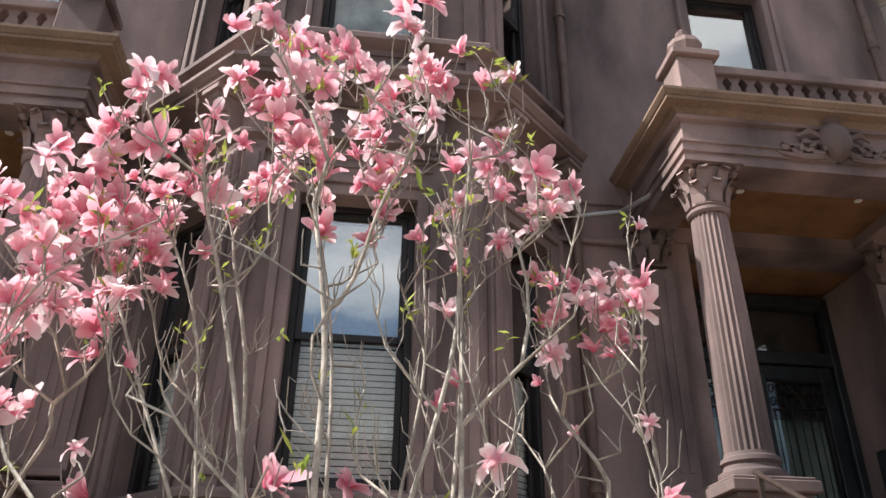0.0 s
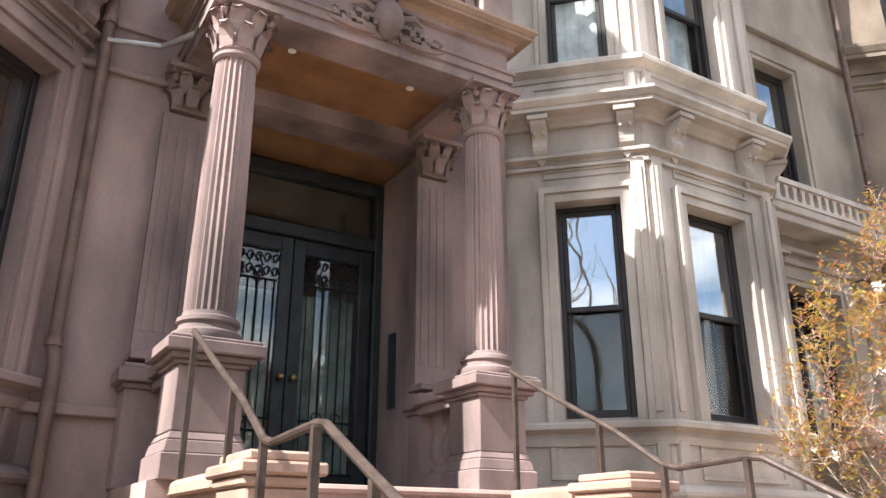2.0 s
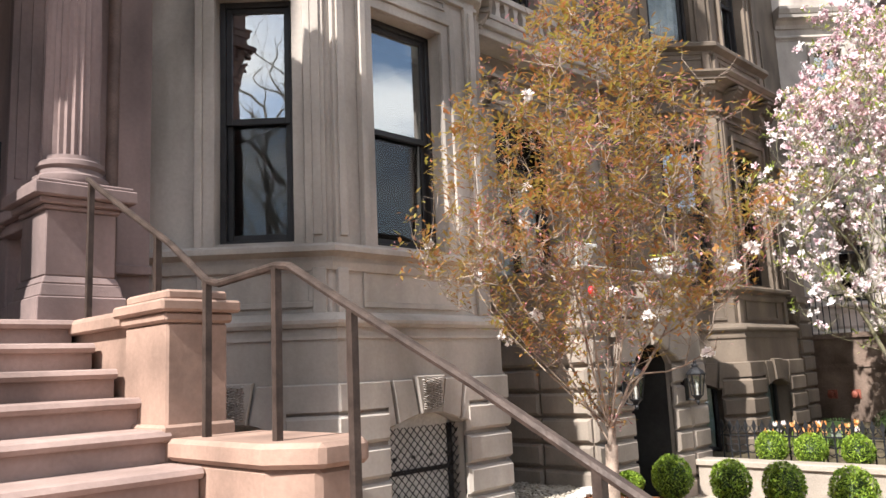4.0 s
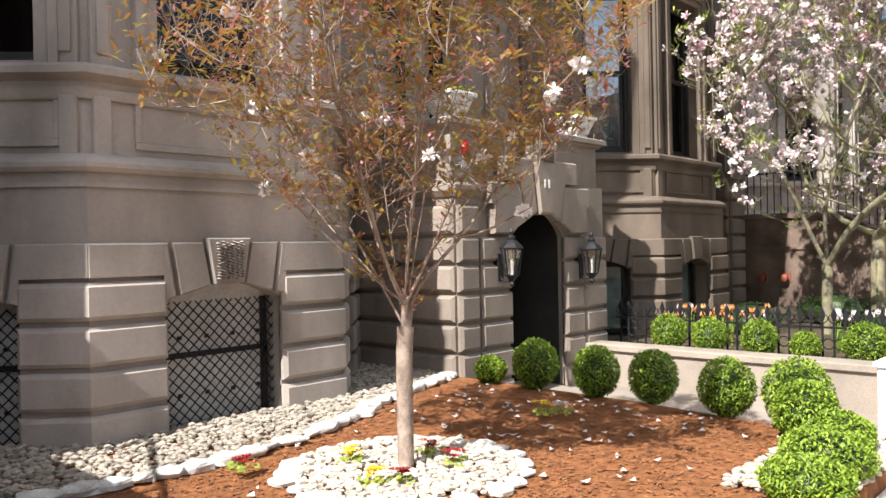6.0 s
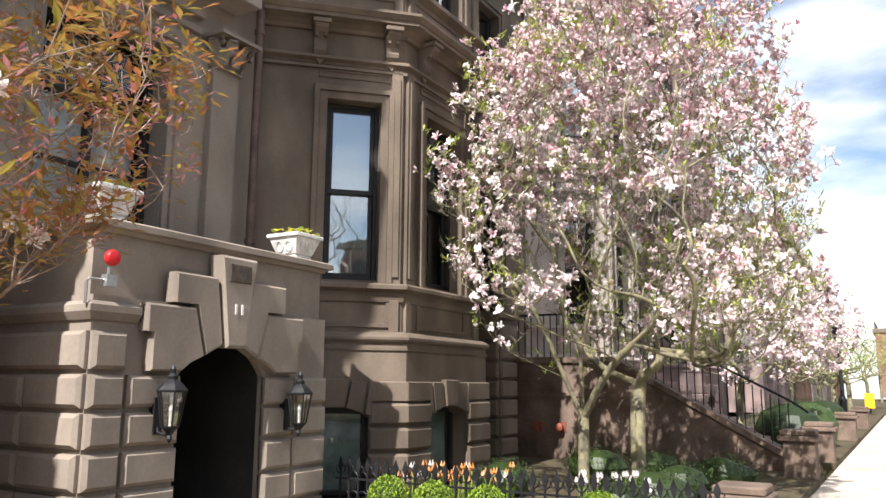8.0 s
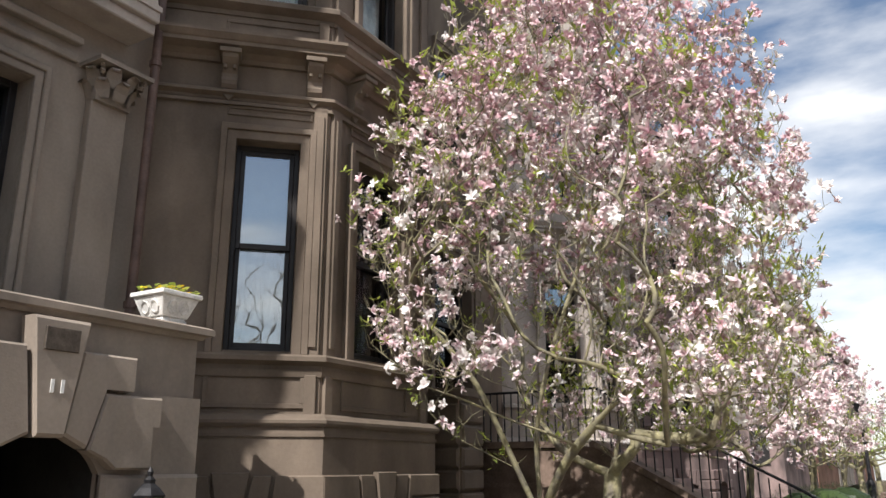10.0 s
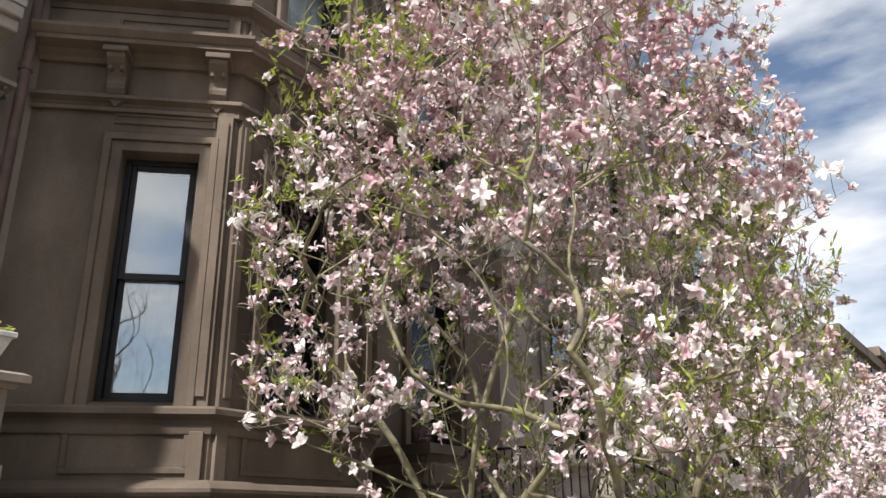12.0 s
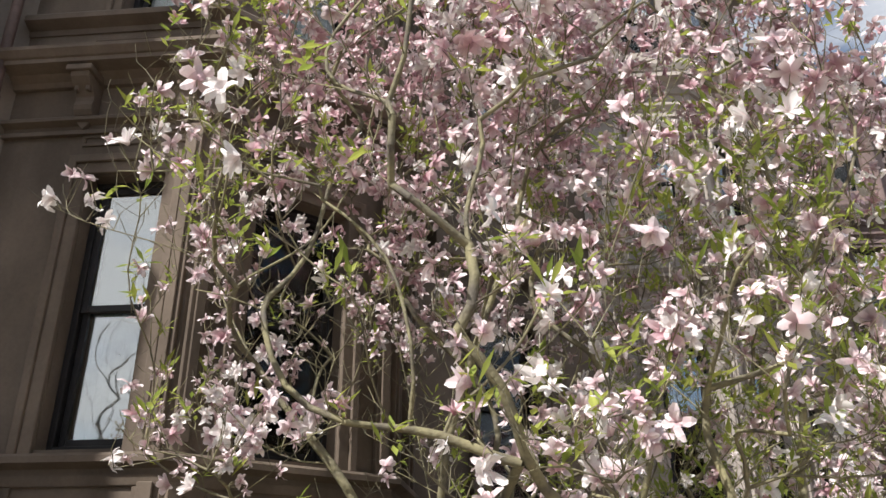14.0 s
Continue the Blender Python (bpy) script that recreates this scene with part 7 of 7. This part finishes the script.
BIG = [[(16.3, 3.64, 0.1), (16.34, 3.64, 1.0), (16.28, 3.66, 1.7), (16.02, 3.46, 2.2), (16.1, 3.2, 3.0), (16.3, 2.95, 3.9), (16.5, 2.9, 5.0)],
       [(16.34, 3.64, 1.0), (16.1, 3.85, 1.65), (15.8, 4.02, 2.3), (15.38, 4.37, 2.9), (15.2, 4.78, 3.5), (15.0, 4.95, 4.3)],
       [(16.28, 3.66, 1.7), (16.25, 3.9, 2.6), (16.0, 3.98, 3.6), (16.1, 4.1, 4.6)],
       [(16.1, 3.2, 3.0), (15.8, 2.6, 3.5), (15.6, 2.2, 4.2)],
       [(17.1, 3.2, 0.1), (17.15, 3.22, 0.9), (17.35, 3.25, 1.6), (17.9, 3.0, 2.5), (18.4, 2.7, 3.6)],
       [(17.35, 3.25, 1.6), (17.35, 2.9, 2.5), (17.2, 2.5, 3.4)],
       [(16.34, 3.64, 1.0), (16.0, 3.2, 1.6), (15.7, 2.6, 2.05), (15.5, 2.1, 2.35)]]
pale_magnolia(16.3, 3.6, 0.08, BIG, crown_big, 2900, 21, 260, 0.098, "spreading magnolia covered in pale pink blossom",
              lambda p: 0.1 + 0.3 * (p.x < 15.0 and p.z > 3.2) + 0.1 * (p.x < 15.3) + 0.5 * (p.z < 3.6 and p.x > 15.7) + 0.3 * (p.x > 18.2), flower_size=0.072, shoots=60, bloom=bloom_big)


def crown_far(cx, cy, cz, rx, rz):
    def g(r):
        x, y, z = r.uniform(cx - rx, cx + rx), r.uniform(cy - 1.6, cy + 1.6), r.uniform(cz - rz, cz + rz)
        if ((x - cx) / rx) ** 2 + ((y - cy) / 1.6) ** 2 + ((z - cz) / rz) ** 2 < 1:
            return (x, y, z)
    return g


for k, (x, y, rx, cz, rz) in enumerate(((24.5, 3.3, 2.2, 3.0, 1.6), (30.5, 3.0, 2.4, 3.2, 1.8), (38.0, 3.0, 2.6, 3.4, 2.0))):
    pale_magnolia(x, y, 0.08, [[(x, y, 0.1), (x + 0.1, y, 0.9), (x - 0.4, y - 0.2, 1.8)], [(x + 0.1, y, 0.9), (x + 0.6, y + 0.1, 1.9)]], crown_far(x, y, cz, rx, rz), 200, 31 + k, 0, 0.08, "pale pink magnolia further along the pavement", lambda p: 0.25, 0.11)


def bare_tree(x, y, h, seed, label):
    """A tall street tree with bare branches across the road."""
    r = random.Random(seed)
    t = thing("street_tree", label, "tree", (x, y, -0.1), "bare street trees")
    tg = []
    while len(tg) < 620:
        a, b, c = r.uniform(-4, 4), r.uniform(-4, 4), r.uniform(2.5, h)
        if (a / 4) ** 2 + (b / 4) ** 2 + ((c - h * 0.62) / (h * 0.4)) ** 2 < 1:
            tg.append((x + a, y + b, c))
    P, par, tips = grow([[(x, y, -0.1), (x + 0.1, y, 2.5), (x - 0.2, y, h * 0.5), (x, y + 0.2, h * 0.75)]], tg, seed, 0.12, 0.25, 0.5)
    v, f, R = branch_mesh(P, par, 0.009, 1.9, 0.24)
    mesh_part("trunk", v, f, BARK, t, smooth=True)
    return t


bare_tree(-3, -14, 11, 61, "bare tall street tree across the road")
bare_tree(5, -15, 12, 62, "bare tall street tree across the road")
bare_tree(13, -14.5, 11, 63, "bare tall street tree across the road")
bare_tree(21, -15, 12, 64, "bare tall street tree across the road")
bare_tree(-8, -3.7, 15, 66, "bare tall street tree by the kerb")
bare_tree(-13, -8, 15, 67, "bare tall street tree across the road")
bare_tree(46, -8, 9, 65, "bare street tree by the far pavement")
# houses across the road
for k in range(5):
    hb = thing("house", "brick row house across the road", "house", (-12 + 14 * k, -36, 0), "houses across the road")
    s = Shape()
    s.box(-18 + 14 * k, -4.2 + 14 * k, 36, 44, -0.1, 12 + (k % 2))
    under("wall", s, BRICK_FAR, hb)
    s = Shape()
    s.box(-18.2 + 14 * k, -4 + 14 * k, 35.6, 44, 12 + (k % 2), 12.6 + (k % 2))
    under("roof", s, STONE_DARK, hb)
    for i in range(4):
        for j in range(3):
            s = Shape()
            s.box(-16.8 + 14 * k + 3.2 * i, -15.6 + 14 * k + 3.2 * i, 35.9, 36.0, 1.5 + 3.6 * j, 3.7 + 3.6 * j)
            under("window_pane", s, FRAME_DARK, hb)


# ---- far end of the pavement ----
def far_house(x0, x1, y0, y1, h, mat, label):
    """A house far down the street: walls, roof and its windows on the side of the road."""
    t = thing("house", label, "house", ((x0 + x1) / 2, (y0 + y1) / 2, 0), "houses far down the street")
    s = Shape(o=(0, 0, 0), u=(1, 0), v=(0, 1))
    s.box(x0, x1, y0, y1, -0.1, h)
    under("wall", s, mat, t)
    s = Shape(o=(0, 0, 0), u=(1, 0), v=(0, 1))
    s.box(x0 - 0.2, x1 + 0.2, y0 - 0.3, y1 + 0.3, h, h + 0.6)
    under("roof", s, STONE_DARK, t)
    front = y0 if y0 > 0 else y1
    for i in range(3):
        for j in range(3):
            a, b = x0 + (x1 - x0) * (i + 0.3) / 3, x0 + (x1 - x0) * (i + 0.7) / 3
            s = Shape(o=(0, 0, 0), u=(1, 0), v=(0, 1))
            s.box(a, b, front - 0.06, front + 0.06, 1.6 + 3.5 * j, 3.8 + 3.5 * j)
            under("window_pane", s, FRAME_DARK, t)
    side = x0
    for i in range(4):
        for j in range(3):
            a = y0 + (y1 - y0) * (i + 0.3) / 4
            s = Shape(o=(0, 0, 0), u=(1, 0), v=(0, 1))
            s.box(side - 0.06, side + 0.06, a, a + (y1 - y0) * 0.1, 1.6 + 3.5 * j, 3.8 + 3.5 * j)
            under("window_pane", s, FRAME_DARK, t)


for k in range(5):
    far_house(56 + 13 * k, 68.6 + 13 * k, 7.5, 17, 11 + k % 2, (STONE_RED, BRICK_FAR, STONE_GREY)[k % 3], "stone row house far down the street")
    far_house(62 + 13 * k, 74.6 + 13 * k, -38, -27, 10 + k % 3, (BRICK_FAR, STONE_DARK)[k % 2], "brick row house far down the opposite side")
far_house(135, 150, -44, 4, 9, BRICK_FAR, "low brick building closing the end of the street")


def leafy_tree(x, y, h, seed):
    """A small street tree in young leaf."""
    r = random.Random(seed)
    t = thing("street_tree", "street tree in young yellow-green leaf", "tree", (x, y, 0), "leafing street trees")
    tg = []
    while len(tg) < 140:
        a, b, c = r.uniform(-2.4, 2.4), r.uniform(-2.4, 2.4), r.uniform(-1, 1)
        if (a * a + b * b) / 5.6 + c * c < 1:
            tg.append((x + a, y + b, h * 0.66 + c * h * 0.32))
    P, par, tips = grow([[(x, y, 0), (x + 0.05, y, h * 0.25), (x, y + 0.1, h * 0.55)]], tg, seed, 0.1, 0.2, 0.3)
    v, f, R = branch_mesh(P, par, 0.008, 1.7, 0.12)
    mesh_part("trunk", v, f, BARK_MOSS, t, "slim dark trunk and branches", smooth=True)
    lv = []
    for i in tips:
        for q in range(9):
            lv.append(tuple(P[i] + Vector((r.gauss(0, 0.25), r.gauss(0, 0.25), r.gauss(0, 0.22)))))
    scatter_mesh("young_leaves", LEAF_LIME if seed % 2 else LEAF_BOX, lv, leaf_shape(0.05, 0.11), t, "loose young leaves")


for k, (x, y, h) in enumerate(((47, 3.2, 4.2), (54, 3.0, 5.0), (62, -2.6, 5.6), (70, 2.8, 5.4), (80, -2.8, 6.0), (92, 2.6, 6.0), (104, -3.0, 6.4))):
    leafy_tree(x, y, h, 80 + k)


def street_lamp(x, y):
    l = thing("street_lamp", "black iron street lamp post", "street lamp", (x, y, 0))
    s = Shape()
    s.lathe(0, 0, [(0.22, 0.0), (0.22, 0.25), (0.14, 0.4), (0.16, 0.9), (0.07, 1.1), (0.06, 3.2), (0.09, 3.25)], 12)
    part("post", s, IRON, l, smooth=True)
    s = Shape()
    s.lathe(0, 0, [(0.12, 3.25), (0.24, 3.75), (0.26, 3.8), (0.1, 4.0), (0.02, 4.2)], 8)
    part("lamp_head", s, IRON, l)


street_lamp(43.0, 2.6)
street_lamp(50.0, -1.9)
yb = thing("paper_box", "yellow newspaper box by the lamp post", "newspaper box", (52.0, 2.0, 0))
s = Shape()
s.box(-0.25, 0.25, -0.22, 0.22, 0.35, 1.1)
part("cabinet", s, YELLOW, yb, bevel=0.02)
s = Shape()
s.lathe(0, 0, [(0.05, 0), (0.05, 0.36)], 8)
part("stand", s, IRON, yb)
sg = thing("road_sign", "round white and red road sign on a post", "road sign", (44, -1.9, 0))
s = Shape()
s.tube([(0, 0, 0), (0, 0, 2.6)], 0.03, 6)
part("sign_post", s, GALV, sg)
s = Shape()
s.box(-0.02, 0.02, -0.3, 0.3, 2.0, 2.7)
part("sign_plate", s, WHITE_PAINT, sg)
s = Shape()
s.tube([(-0.03, 0.2 * math.cos(t), 2.35 + 0.2 * math.sin(t)) for t in [0.63 * q for q in range(11)]], 0.03, 6)
part("red_ring", s, RED_PAINT, sg)


def car(x, y, mat, label):
    c = thing("car", label, "car", (x, y, -0.14), "parked cars")
    s = Shape()
    side = [(-2.2, 0.3), (2.2, 0.3), (2.25, 0.7), (2.0, 0.9), (1.1, 0.98), (0.5, 1.42), (-1.2, 1.45), (-1.9, 1.0), (-2.25, 0.9)]
    s.prism(side, -0.85, 0.85)
    part("body", s, mat, c, bevel=0.06)
    for sd in (-0.86, 0.86):
        s = Shape()
        s.prism([(0.95, 1.0), (0.45, 1.36), (-1.1, 1.38), (-1.6, 1.02)], sd - 0.012, sd + 0.012)
        part("side_window", s, FRAME_DARK, c)
        for u in (-1.4, 1.4):
            s = Shape()
            s.lathe(0, 0, [(0.32, -0.1), (0.34, -0.06), (0.34, 0.06), (0.32, 0.1)], 18)
            s.v = [(a + u, c2 + sd * 0.9, b + 0.33) for a, b, c2 in s.v]
            part("wheel", s, TYRE, c)
    s = Shape()
    s.hull([(-1.93, -0.7, 1.02), (-1.93, 0.7, 1.02), (-1.27, 0.62, 1.42), (-1.27, -0.62, 1.42)], [(0, 1, 2, 3)])
    part("rear_window", s, FRAME_DARK, c)


for k in range(5):
    car(44 + 6 * k, -3.4, (CAR_TEAL, CAR_DARK, CAR_DARK)[k % 3], "dark parked car at the kerb" if k % 3 else "teal parked car at the kerb")
# low piers along the far gardens
for x in (15.25, 19.9, 22.9, 29.5, 36):
    pr = thing("garden_pier", "weathered brownstone garden pier by the pavement", "pier", (x, 1.65, -0.3 if x < 16 else 0), "garden piers")
    s = Shape()
    s.box(-0.22, 0.22, -0.22, 0.22, -0.1, 0.62)
    s.box(-0.28, 0.28, -0.28, 0.28, 0.62, 0.7)
    s.box(-0.24, 0.24, -0.24, 0.24, 0.7, 0.78)
    part("pier_stone", s, STONE_OLD, pr, bevel=0.015)

# ---- single stones of the bases ----
for house, fr, job, mat in piece_jobs:
    s = Shape(**fr)
    if job[0] == "block":
        s.block(job[1], job[2], -0.02, 0.06, job[3] + 0.004, job[4] - 0.004, 0.03, *job[5:])
    else:
        pts, pr = job[1], job[2]
        n = len(pts)
        cx, cz = sum(p[0] for p in pts) / n, sum(p[1] for p in pts) / n
        inn = [(cx + (a - cx) * 0.95, cz + (c - cz) * 0.94) for a, c in pts]
        s.hull([(a, -0.02, c) for a, c in pts] + [(a, pr - 0.02, c) for a, c in pts] + [(a, pr, c) for a, c in inn],
               [tuple(range(n)), tuple(range(3 * n - 1, 2 * n - 1, -1))] + [(i, i + n, (i + 1) % n + n, (i + 1) % n) for i in range(n)] + [(i + n, i + 2 * n, (i + 1) % n + 2 * n, (i + 1) % n + n) for i in range(n)])
    under("stone_block", s, mat, house)
